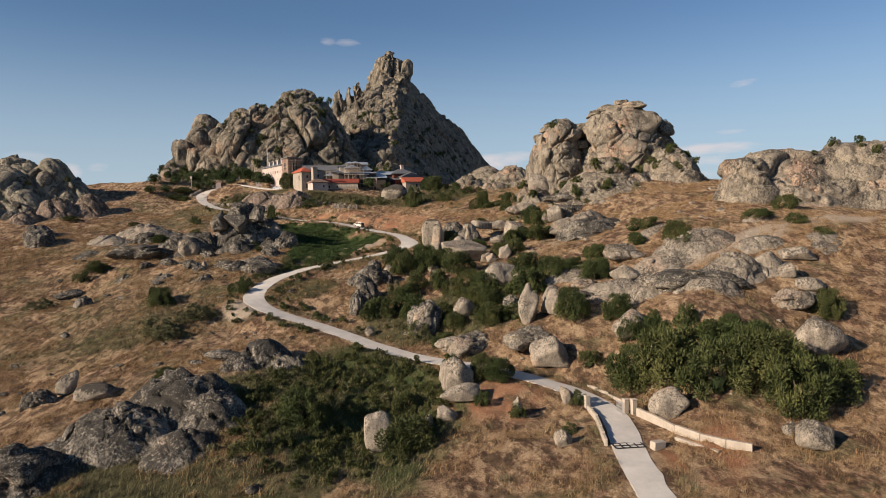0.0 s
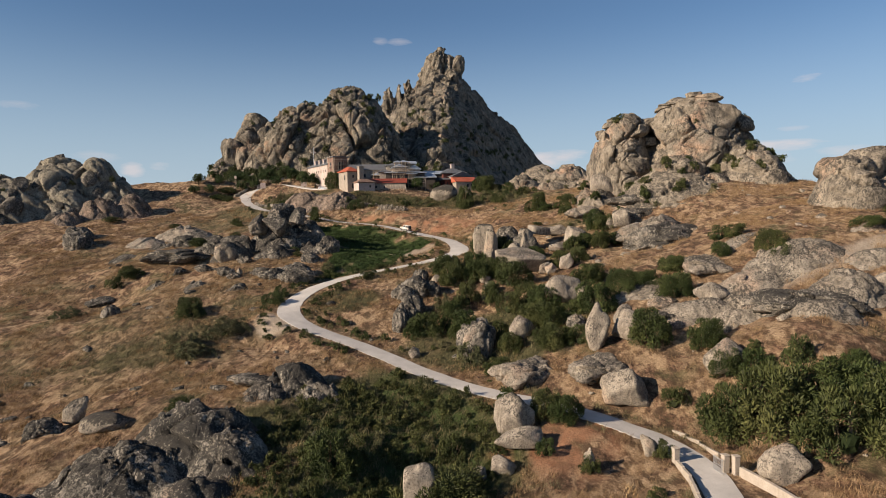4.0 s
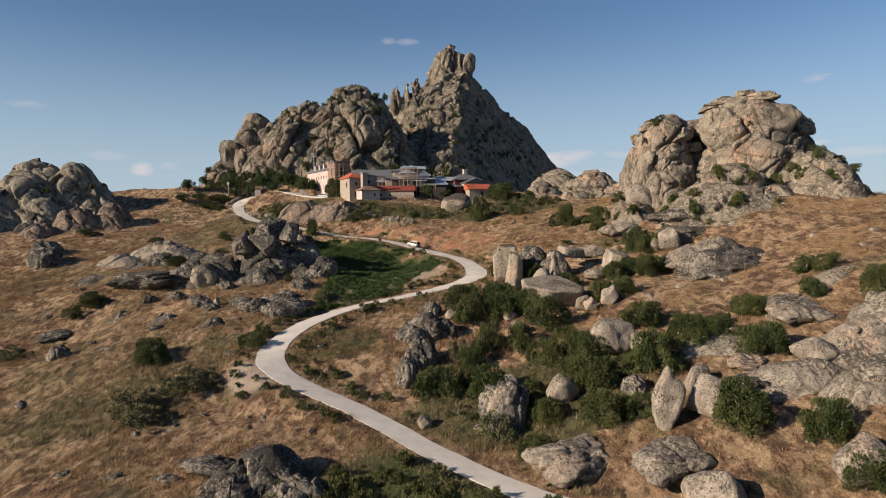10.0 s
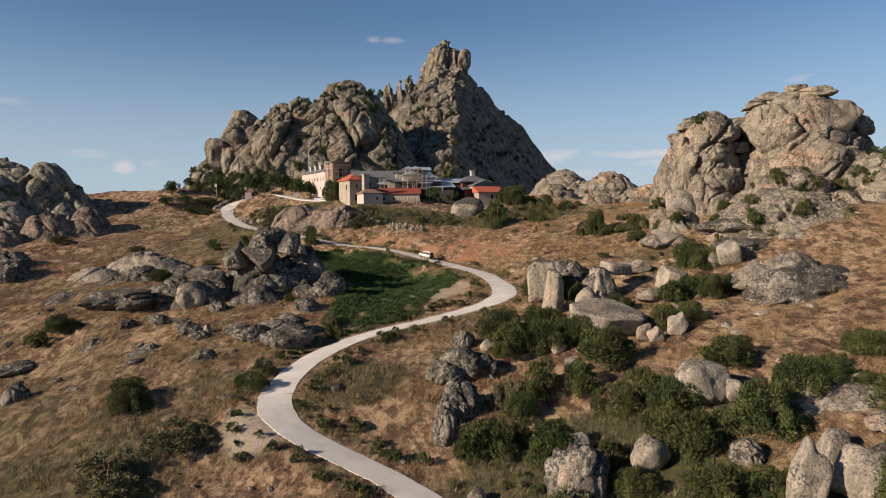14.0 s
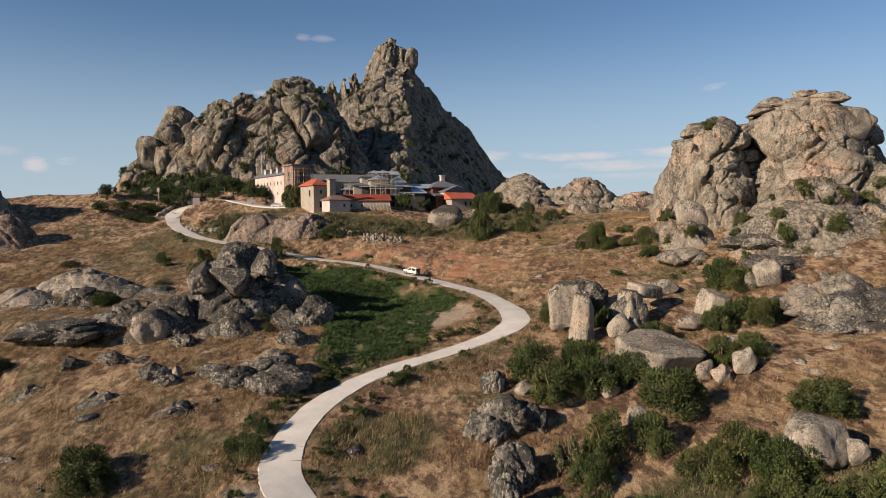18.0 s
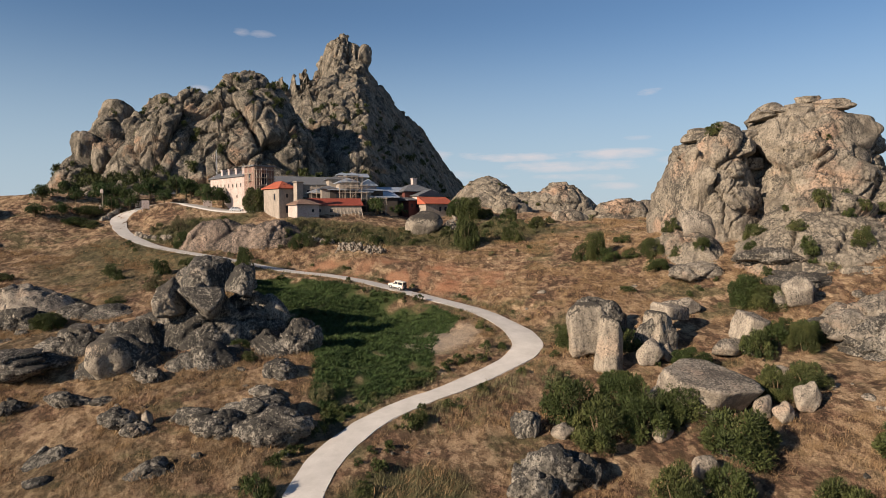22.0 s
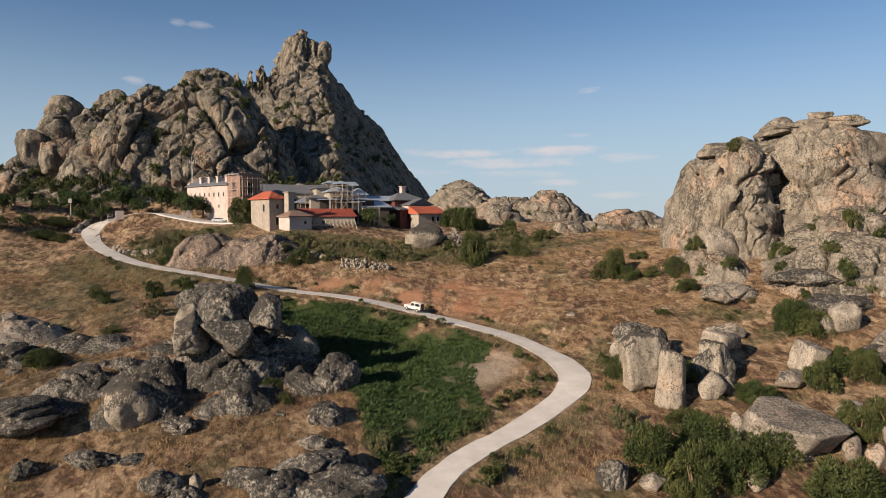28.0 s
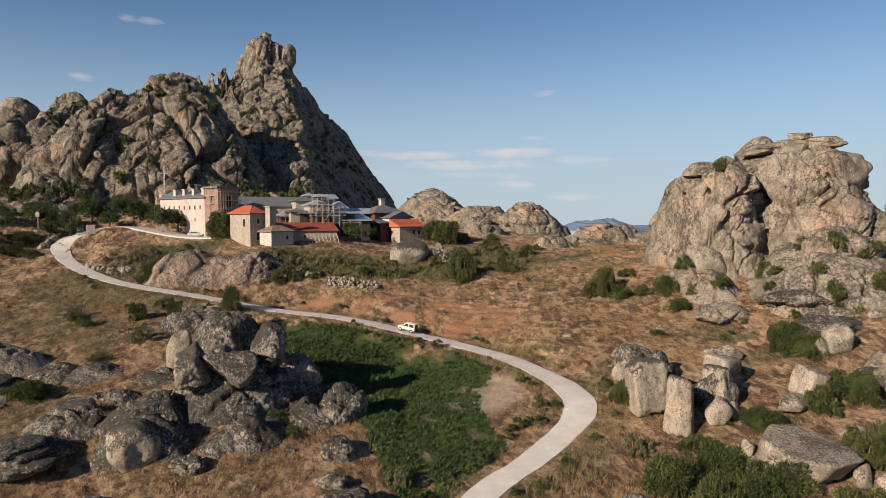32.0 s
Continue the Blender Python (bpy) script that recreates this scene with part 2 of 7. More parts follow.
def granite(name, light, dark, lichen, warm, amount=0.5, size=1.0, relief=0.4, warmth=0.56, joints=0.0, crown=0.07):
    """Weathered granite: two tones, warm bare patches, dark lichen crust that favours upward faces, joints and grain."""
    m, n, l, b = material(name, 0.92)
    big = placed(n, l, 0.11 / size, 5, 0.6)
    mid = placed(n, l, 0.55 / size, 7, 0.68, (1, 1, 0.4))
    fine = placed(n, l, 3.2 / size, 6, 0.72)
    c = mix(n, l, ramp(n, l, mid.outputs[0], [(0.40, 0.0), (0.58, 1.0)]), dark, light)
    c = mix(n, l, ramp(n, l, big.outputs[0], [(warmth, 0.0), (warmth + 0.12, 0.8)]), c, warm)
    g = n.new("ShaderNodeNewGeometry")
    sep = n.new("ShaderNodeSeparateXYZ")
    l.new(g.outputs["Normal"], sep.inputs[0])
    crust = placed(n, l, 2.2 / size, 9, 0.8, (1, 1, 0.7))
    spread = placed(n, l, 0.16 / size, 4, 0.6)
    k = maths(n, l, "ADD", crust.outputs[0], maths(n, l, "MULTIPLY", sep.outputs[2], crown))
    k = maths(n, l, "ADD", k, maths(n, l, "MULTIPLY", maths(n, l, "SUBTRACT", spread.outputs[0], 0.5), 0.42))
    c = mix(n, l, ramp(n, l, k, [(0.655 - 0.2 * amount, 0.0), (0.69 - 0.2 * amount, 0.92)]), c, lichen)
    streak = placed(n, l, 0.7 / size, 6, 0.6, (1.6, 1.6, 0.16))
    c = mix(n, l, ramp(n, l, streak.outputs[0], [(0.58, 0.0), (0.7, 0.6)]), c, tuple(v * 0.5 for v in dark))
    c = mix(n, l, ramp(n, l, fine.outputs[0], [(0.38, 0.75), (0.53, 0.0)]), c, tuple(v * 0.4 for v in dark))
    h = mix(n, l, 0.35, mid.outputs[0], fine.outputs[0])
    if joints:
        joint = placed(n, l, 0.2 / size, 1, 0.5, (1, 1, 0.45), (0.3, 0.5, 0.2), "ShaderNodeTexVoronoi")
        joint.feature = "DISTANCE_TO_EDGE"
        bend = n.new("ShaderNodeMix")
        bend.data_type = "VECTOR"
        bend.inputs["Factor"].default_value = 0.35
        l.new(joint.inputs["Vector"].links[0].from_socket, bend.inputs[4])
        l.new(big.outputs["Color"], bend.inputs[5])
        l.new(bend.outputs[1], joint.inputs["Vector"])
        gap = ramp(n, l, joint.outputs["Distance"], [(0.0, 1.0 - joints), (0.05, 1.0)])
        c = mix(n, l, gap, tuple(v * 0.35 for v in dark), c)
        h = mix(n, l, 0.3, h, gap)
    l.new(c, b.inputs["Base Color"])
    bump(n, l, b, h, 1.0, relief * size)
    return m


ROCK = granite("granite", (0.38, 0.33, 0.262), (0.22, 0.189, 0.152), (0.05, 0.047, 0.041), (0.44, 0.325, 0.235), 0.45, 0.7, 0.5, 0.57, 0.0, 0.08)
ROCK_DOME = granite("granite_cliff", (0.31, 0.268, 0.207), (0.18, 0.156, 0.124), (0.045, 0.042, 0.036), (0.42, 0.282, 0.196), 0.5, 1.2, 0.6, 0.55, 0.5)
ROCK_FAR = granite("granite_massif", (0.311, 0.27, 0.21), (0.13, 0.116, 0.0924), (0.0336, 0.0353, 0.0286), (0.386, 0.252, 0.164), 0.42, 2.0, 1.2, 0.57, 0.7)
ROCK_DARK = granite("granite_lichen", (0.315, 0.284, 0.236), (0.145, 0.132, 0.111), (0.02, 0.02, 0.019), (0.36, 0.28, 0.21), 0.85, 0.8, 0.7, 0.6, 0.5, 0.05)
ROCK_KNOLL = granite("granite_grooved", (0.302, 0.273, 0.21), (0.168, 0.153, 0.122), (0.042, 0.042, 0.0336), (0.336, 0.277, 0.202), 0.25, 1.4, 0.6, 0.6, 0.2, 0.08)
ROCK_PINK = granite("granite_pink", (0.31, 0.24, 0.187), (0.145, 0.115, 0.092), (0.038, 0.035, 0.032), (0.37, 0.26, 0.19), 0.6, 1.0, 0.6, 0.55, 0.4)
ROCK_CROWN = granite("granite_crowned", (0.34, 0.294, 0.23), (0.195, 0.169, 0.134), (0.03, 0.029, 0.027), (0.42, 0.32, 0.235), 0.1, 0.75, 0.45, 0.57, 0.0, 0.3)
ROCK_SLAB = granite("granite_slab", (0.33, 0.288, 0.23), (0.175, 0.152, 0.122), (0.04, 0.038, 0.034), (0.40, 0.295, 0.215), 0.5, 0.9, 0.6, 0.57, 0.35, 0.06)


def soil_material():
    m, n, l, b = material("hillside", 1.0)
    big = placed(n, l, 0.03, 6, 0.62)
    mid = placed(n, l, 0.16, 8, 0.72)
    tuft = placed(n, l, 0.9, 8, 0.78, (1, 0.55, 1), (0, 0, 0.5))
    fine = placed(n, l, 4.5, 6, 0.75)
    clump = placed(n, l, 0.5, 5, 0.6, (1, 0.6, 1), (0, 0, 0.4))
    straw = ramp(n, l, tuft.outputs[0], [(0.40, (0.16, 0.10, 0.058)), (0.49, (0.30, 0.20, 0.118)), (0.57, (0.55, 0.40, 0.25))])
    brown = ramp(n, l, tuft.outputs[0], [(0.42, (0.065, 0.040, 0.026)), (0.5, (0.17, 0.102, 0.064)), (0.60, (0.36, 0.225, 0.14))])
    c = mix(n, l, ramp(n, l, mid.outputs[0], [(0.47, 0.0), (0.53, 1.0)]), straw, brown)
    c = mix(n, l, ramp(n, l, clump.outputs[0], [(0.40, 0.75), (0.47, 0.0)]), c, (0.085, 0.058, 0.036))
    c = mix(n, l, ramp(n, l, clump.outputs[0], [(0.54, 0.0), (0.60, 0.55)]), c, (0.50, 0.36, 0.22))
    olive = ramp(n, l, tuft.outputs[0], [(0.40, (0.045, 0.044, 0.022)), (0.5, (0.115, 0.105, 0.05)), (0.62, (0.26, 0.215, 0.115))])
    weeds = placed(n, l, 0.07, 7, 0.68)
    c = mix(n, l, ramp(n, l, weeds.outputs[0], [(0.55, 0.0), (0.61, 0.8)]), c, olive)
    c = mix(n, l, ramp(n, l, big.outputs[0], [(0.54, 0.0), (0.62, 0.45)]), c, straw)
    leaf = mix(n, l, fine.outputs[0], (0.03, 0.05, 0.016), (0.09, 0.13, 0.04))
    c = mix(n, l, attr(n, "green"), c, leaf)
    c = mix(n, l, attr(n, "scrub"), c, ramp(n, l, tuft.outputs[0], [(0.38, (0.04, 0.045, 0.022)), (0.64, (0.15, 0.14, 0.066))]))
    earth = mix(n, l, ramp(n, l, mid.outputs[0], [(0.4, 0.0), (0.6, 1.0)]), (0.34, 0.155, 0.085), (0.43, 0.24, 0.14))
    c = mix(n, l, attr(n, "earth"), c, earth)
    dirt = mix(n, l, fine.outputs[0], (0.36, 0.29, 0.215), (0.58, 0.49, 0.385))
    c = mix(n, l, attr(n, "dirt"), c, dirt)
    c = mix(n, l, ramp(n, l, fine.outputs[0], [(0.36, 0.5), (0.56, 0.0)]), c, (0.05, 0.033, 0.022))
    l.new(c, b.inputs["Base Color"])
    bump(n, l, b, mix(n, l, 0.4, tuft.outputs[0], fine.outputs[0]), 1.0, 1.1)
    return m


HILLSIDE = soil_material()


def tinted(name, colours, rough=0.8, spread=0.0, random_by="Object"):
    """Foliage and small things: colour by noise and by a random number of the piece."""
    m, n, l, b = material(name, rough)
    t = tex(n, l, 0.9, 3)
    c = ramp(n, l, t.outputs[0], [(0.3, colours[0]), (0.5, colours[1]), (0.72, colours[2])])
    g = n.new("ShaderNodeNewGeometry")
    o = n.new("ShaderNodeObjectInfo")
    v = ramp(n, l, g.outputs["Random Per Island"], [(0.0, 0.55), (1.0, 1.3)])
    w = ramp(n, l, o.outputs["Random"], [(0.0, (0.8, 0.9, 0.75)), (1.0, (1.2, 1.08, 1.0))])
    c = mix(n, l, 1.0, mix(n, l, 1.0, c, v, "MULTIPLY"), w, "MULTIPLY")
    l.new(c, b.inputs["Base Color"])
    return m


LEAF = tinted("bush_leaf", ((0.026, 0.037, 0.013), (0.050, 0.063, 0.022), (0.10, 0.108, 0.041)), 0.6)
LEAF_CROP = tinted("crop_leaf", ((0.024, 0.044, 0.015), (0.038, 0.066, 0.022), (0.066, 0.10, 0.035)), 0.7)
LEAF_TREE = tinted("tree_leaf", ((0.025, 0.042, 0.014), (0.04, 0.062, 0.02), (0.075, 0.09, 0.03)), 0.6)
LEAF_GREY = tinted("sage_leaf", ((0.075, 0.08, 0.045), (0.12, 0.115, 0.066), (0.20, 0.175, 0.10)), 0.8)
# leaf colour darkened to paint the shade deep inside bushes and crowns
LEAF_SHADE = tinted("shaded_leaf", ((0.014, 0.02, 0.008), (0.02, 0.027, 0.012), (0.03, 0.036, 0.016)), 0.8)
STRAW = tinted("dry_grass", ((0.17, 0.10, 0.06), (0.28, 0.175, 0.106), (0.43, 0.30, 0.19)), 0.9)
BARK = tinted("bark", ((0.10, 0.075, 0.05), (0.14, 0.105, 0.075), (0.19, 0.15, 0.11)), 0.95)

# ---------------------------------------------------------------- lie of the land
# control heights of the hillside, on a 37 m lattice
SOUTH = [
    [-37.7, -32.3, -26.9, -21.9, -17.4, -13.7, -11.5, -11.3, -12.8, -15.5, -19.4, -24.0, -29.1],
    [-34.0, -29.2, -24.6, -20.3, -16.5, -13.4, -11.0, -9.6, -9.7, -11.1, -13.4, -15.8, -17.7],
    [-30.2, -26.1, -22.1, -18.5, -15.5, -13.0, -11.1, -8.3, -6.4, -6.7, -7.7, -7.5, -5.8],
    [-26.0, -22.8, -19.5, -16.6, -14.2, -12.5, -12.3, -8.4, -2.8, -2.9, -2.0, 1.6, 6.5],
    [-21.2, -19.0, -16.7, -14.5, -12.8, -10.9, -9.3, -8.6, -2.6, -3.6, 4.8, 12.6, 17.4],
    [-15.2, -14.4, -13.3, -11.6, -9.7, -6.9, 2.7, -2.1, 2.7, 8.8, 16.5, 20.8, 22.4],
]
NORTH = [
    [-7.9, -8.2, -8.2, -6.3, -2.2, -1.2, 4.9, 2.4, 15.7, 31.7, 28.8, 24.7, 22.0],
    [0.8, 0.7, 0.4, 1.5, 6.6, 12.1, 18.2, 14.6, 18.6, 29.6, 34.1, 27.6, 21.3],
    [10.3, 11.6, 12.4, 12.2, 15.5, 21.4, 20.1, 19.7, 29.0, 44.8, 41.8, 32.1, 22.8],
    [20.6, 22.6, 25.2, 26.2, 24.8, 27.1, 28.5, 27.2, 35.4, 46.1, 39.7, 32.7, 24.5],
    [31.8, 32.3, 33.3, 36.4, 32.6, 30.8, 41.9, 37.2, 42.5, 41.7, 34.0, 28.9, 23.1],
    [43.5, 43.9, 43.3, 44.6, 50.6, 48.1, 50.9, 45.9, 45.2, 41.0, 35.9, 28.0, 20.0],
    [54.9, 57.8, 61.0, 64.7, 70.5, 69.0, 63.1, 56.1, 49.7, 43.8, 37.5, 28.0, 17.4],
]
LATTICE = np.array(SOUTH + NORTH)
LAND_X, LAND_Y, LAND_STEP = -222, -74, 37
# knolls and dips: x, y, radius, height
KNOLLS = [(-24, 152, 9, -0.9), (50, 76, 12, 6.8), (33, 72, 10, -4.8), (20, 119, 12, 0.9), (8, 104, 10, -2.8), (-16, 234, 13, 1.2), (-38, 230, 12, -2.6), (50, 152, 13, -1.6), (4, 292, 14, -4.7), (-55, 290, 13, -3.6), (-15, 200, 13, -1.7), (-90, 285, 14, -4.3), (18, 146, 11, 0.5), (-85, 154, 14, -3.0), (-4, 63, 11, -1.0), (-52, 182, 12, 1.1), (-36, 261, 9, 1.5)]
# bushes: x, y, width, height
BUSH_UPPER = [(-72.9, 229.2, 3.4, 3), (-63.7, 228.8, 4.2, 4.4), (-67.8, 208.9, 3.2, 1.7), (-58.5, 234.9, 3.9, 2.3), (-46.0, 231.0, 3.4, 3.6), (-41.6, 178, 3.2, 1.9), (-39.9, 173.4, 2.7, 1.6), (-76, 197.6, 5.3, 2.9), (-36.4, 249.1, 4.7, 3.9), (9.1, 237.8, 5.9, 6.2), (22.1, 234.3, 3.6, 3.5), (26.3, 254.3, 3.8, 2.7), (-17.5, 150.4, 2.9, 2.1), (-30.6, 199.7, 3.4, 1.5)]
BUSH_SAGE_UPPER = [(-61.6, 215.6, 5.3, 3.2), (-66.2, 266.2, 4.4, 4.6), (-61.9, 263.7, 3.6, 3.8), (-29.1, 159.7, 3.2, 2.2)]
BUSH_UNDER_DOME = [(30, 209.4, 4.9, 5.1), (33.5, 204.9, 4.3, 3.4), (41.1, 213.7, 4.1, 2.2), (37.6, 202.7, 3.6, 2.5), (40, 198.3, 4.8, 4.9), (38, 191.9, 4.6, 2.9), (59, 197.7, 4.1, 4.3), (58.2, 189.6, 4.7, 4.3), (44, 194.6, 3, 2.8), (28.3, 185.9, 2.9, 1.5), (43.5, 173, 3.3, 2.9), (43, 166.5, 5.8, 4.8), (39.9, 158.4, 3.4, 3.5), (42.6, 156, 5.3, 3.7)]
BUSH_BOULDERS = [(33.1, 154.8, 4.3, 4.5), (10.1, 170.8, 3.6, 3.8), (12.1, 167, 5.2, 5.5), (18.4, 165, 4, 4.2), (19, 158.5, 1.9, 2), (23.6, 156.1, 5.8, 3.7), (1.3, 147, 7.5, 6.9), (7.9, 146.4, 7.4, 7), (11.2, 154.8, 4.7, 3.1), (11.6, 142.7, 4.4, 3.6), (27.7, 143.3, 4.9, 4.3), (29.4, 146.6, 3, 3.2), (32.7, 145, 3.2, 3.3)]
BUSH_SAGE_BOULDERS = [(3.3, 157.9, 4.8, 3)]
BUSH_WEST = [(-53.9, 130.9, 5.2, 4.2), (-86.3, 164.3, 4.3, 3.8), (-82.9, 167.6, 5.5, 3.3), (-77.7, 178.9, 6, 2.8), (-37.1, 133.7, 5, 3.3), (-36.3, 138.9, 3.1, 3.3), (-75.6, 196.8, 5.3, 3.2), (-97.4, 233.4, 4.8, 1.9), (-75.1, 233.3, 3.7, 2.9), (-33.7, 117.5, 2.5, 1.3), (-125.3, 242.2, 7.1, 2.5)]
BUSH_SAGE_WEST = [(-43.3, 120.2, 8.2, 2.9), (-46.6, 110.9, 8.7, 3), (-40, 121.8, 4.6, 1.9)]
BUSH_THICKET = [(2.7, 141.4, 6.3, 6.6), (7.9, 141.4, 5.8, 6.1), (-4.2, 118.3, 5.3, 4.4), (10.3, 168.7, 4.9, 5), (16.5, 167, 5, 5.3), (11.7, 141.5, 3, 3.2), (5.4, 128.7, 6.1, 6.4), (10.4, 128.1, 5.4, 5.7), (1.2, 119.6, 3.6, 3.8), (3.7, 117.6, 4, 3.6), (15.7, 133.3, 7.9, 6.7), (17.4, 121.5, 6.4, 5.4), (20, 117.1, 6.7, 5.8), (13.3, 120.6, 5.6, 5.2), (16.6, 112.9, 5.8, 4.9), (19.8, 109.7, 6.9, 5.3)]
BUSH_SAGE_THICKET = [(0.3, 128.1, 4.4, 3.9)]
BUSH_THICKET_EAST = [(30.4, 125.8, 8.9, 4.7), (28, 109.6, 6.9, 7.1), (34, 113.6, 6.4, 6.1), (40.1, 117.5, 3.5, 2.5), (23.7, 111, 4.4, 3.4), (19, 101.6, 6.7, 5.2), (23.4, 100.2, 5.4, 4.1), (12.3, 106.7, 4.8, 3.9), (10.8, 112.4, 3.7, 3.9), (45.3, 119.7, 5.1, 3.7), (41.3, 112, 5, 2), (41.3, 107.2, 3.4, 2.9), (32.5, 101.6, 1.9, 1.9), (41.5, 169, 6.3, 6.6), (32.8, 154.2, 4.4, 4.6), (36.1, 155.2, 4.4, 4.6), (39.3, 152.6, 4.7, 5), (31.3, 141.9, 5.1, 4.6), (57.5, 126.1, 4.2, 3.5)]
BUSH_GATE = [(37.2, 73.2, 8.8, 8.3), (40.6, 69.6, 10.7, 10.2), (45.2, 61.5, 9.3, 9.3), (52.2, 61.8, 9.9, 8.9), (53.4, 54.8, 8.6, 9.1), (59.3, 57, 6.1, 6.4), (46.3, 67.9, 9.2, 6.6), (52.4, 66, 8.4, 6.5), (56, 64.1, 6.8, 4.3), (32.4, 80.3, 4.2, 3.3), (33, 93.1, 7.5, 6.6), (39.3, 86.6, 6.2, 5.4), (39.3, 79.2, 5, 5), (42.2, 76.5, 4.4, 4.1), (46.1, 73.7, 4.2, 4.5), (51.4, 70.3, 3.3, 3.2)]
BUSH_GATE_SLOPE = [(41.7, 106, 6.2, 5.3), (60.7, 110.7, 6.1, 5.3), (54.3, 118.1, 3.3, 2.5), (59.9, 123.7, 4, 3.1), (45.8, 118.3, 4.5, 3.6), (37.6, 114.2, 6.2, 3.9), (71.4, 75.6, 5.4, 5.7), (16.6, 77.6, 5.0, 4.3), (14.3, 78.7, 4.7, 4.8), (13, 71.3, 2.5, 2.6), (17.7, 67.2, 2.4, 2.5), (9.4, 82.6, 3.7, 3.3), (1.5, 74.2, 4.3, 3.9), (0.6, 64, 9.8, 5.6), (6, 69.1, 2.4, 1.9), (23.5, 59.8, 2.2, 1.7), (27.5, 69.7, 2.5, 2.6)]
BUSH_FOREGROUND = [(-55.3, 133.9, 6.1, 4.3), (-36.6, 81.6, 4.9, 4.9), (-42, 66.4, 4.4, 2.7), (-84.9, 168.8, 4.6, 3.8), (-13.7, 68.9, 6.2, 6.5), (-3.4, 116.8, 6.6, 6.1), (4.7, 114.2, 6.8, 6.4), (2, 124.7, 4.9, 4.2), (43.2, 79.3, 2.6, 2.1), (47.4, 70.8, 3.2, 2), (9.3, 99.8, 5.1, 3.3), (14.2, 143.2, 6.9, 5.2)]
BUSH_SAGE_FOREGROUND = [(4.9, 105, 6.3, 4), (-43.2, 122.4, 8.2, 2.9), (-49.2, 114.7, 9.9, 3.5), (-86.3, 142.4, 7.9, 2.8)]
BUSH_RIDGE = [(89.2, 117.3, 5.6, 3.9), (79.4, 111.8, 6.1, 2.5), (84.2, 105.5, 4.2, 2.7), (85.2, 98.4, 4, 1.9), (54.6, 118.3, 3.8, 3.1), (46, 117.8, 4, 3.1), (60.9, 106.9, 5.4, 4)]
BUSH_FOOT = [(-96.2, 290, 9, 3.1), (-93.5, 281.5, 7.0, 2.8), (-98.1, 283.7, 7.2, 2.7), (24.3, 276, 5.2, 3.6), (-3.2, 252.5, 4.4, 1.7)]
TREE_TREES = [(-110, 293, 6.5, 5.2), (-104, 297, 6, 5), (-102.4, 286, 5.5, 4.4), (-108.5, 283, 6, 4.2), (-90.4, 293.5, 5.5, 5.2), (-69.9, 301.3, 6.6, 6.4), (-80, 305, 6.4, 6), (-64, 299.5, 6, 5.6), (-96, 303, 6, 5.4), (-76, 297.5, 5, 4.6), (-93.8, 297.2, 7.8, 6.2), (-90.1, 297.3, 5.4, 6.6), (-85.3, 293.2, 5.9, 7.1), (-87.3, 314.2, 5.8, 4.6), (-81.1, 302.7, 6.9, 7.2), (-73.1, 303.7, 7.7, 6.6), (-68.3, 300.8, 5.7, 5.1), (-61.5, 290.7, 6.1, 7), (-57.7, 295.5, 5.9, 6.6), (-9.7, 276, 6.2, 5.6), (-2.5, 283.3, 5.8, 4.2), (18.1, 279.6, 8, 6.3), (-101, 294.5, 5.2, 4.3)]
# boulders: x, y, width, depth, height, share sunk in the ground
ROCKS_UPPER = [(-54.5, 200.9, 5, 4, 6.9, 0.18), (-44.1, 207.9, 3.3, 2.7, 4.2, 0.18)]
ROCKS_UPPER_DARK = [(-48.7, 192.6, 8.2, 6.6, 8.5, 0.18), (-52, 219.3, 10.1, 6.1, 5.9, 0.18), (-45.5, 213.6, 6.7, 5.3, 4.7, 0.18), (-80.7, 200, 7.1, 5.7, 5, 0.18), (-53.4, 169, 4.4, 2.6, 2.4, 0.18)]
ROCKS_UPPER_SMALL = [(-50.4, 154.5, 1.3, 1.1, 1.8, 0.18)]
ROCKS_UPPER_SMALL_DARK = [(-62.3, 164.4, 4.7, 2.8, 1.9, 0.18), (-69.5, 165.3, 3, 2.4, 2.2, 0.18), (-57.8, 163.1, 2.7, 2.2, 0.8, 0.45), (-53.5, 155.2, 3.7, 3, 2.6, 0.18), (-44.3, 154.4, 5.6, 3.4, 2.7, 0.18), (-36.8, 183.3, 3.9, 3.2, 4.2, 0.18), (-32.9, 178.1, 5.9, 4.7, 4.8, 0.18), (-34.8, 166.9, 4.5, 3.6, 3.2, 0.18), (-36.8, 160.6, 3.5, 2.1, 1.9, 0.18), (-37.4, 155.5, 7.1, 4.2, 3.1, 0.18)]
ROCKS_BOULDERS = [(14.1, 175.8, 3.7, 2.9, 3.5, 0.18), (31.8, 172.6, 7.1, 4.2, 2.6, 0.18), (18.5, 159, 4.1, 3.3, 3.8, 0.18), (21.6, 159.7, 2.6, 2.1, 2.5, 0.18), (30.1, 156.6, 5.8, 3.5, 2.3, 0.18), (13, 146.7, 3, 2.4, 2.3, 0.18), (17.5, 143.9, 7.9, 5.4, 2, 0.45), (16.1, 151, 2, 1.6, 2.1, 0.18), (31.1, 147.8, 3.4, 2, 1.8, 0.18)]
ROCKS_BOULDERS_DARK = [(18.7, 179.9, 5.9, 4.7, 4.2, 0.18), (18.1, 173.6, 4.9, 3.9, 5.3, 0.18), (22.6, 163.7, 5.2, 4.2, 6, 0.18)]
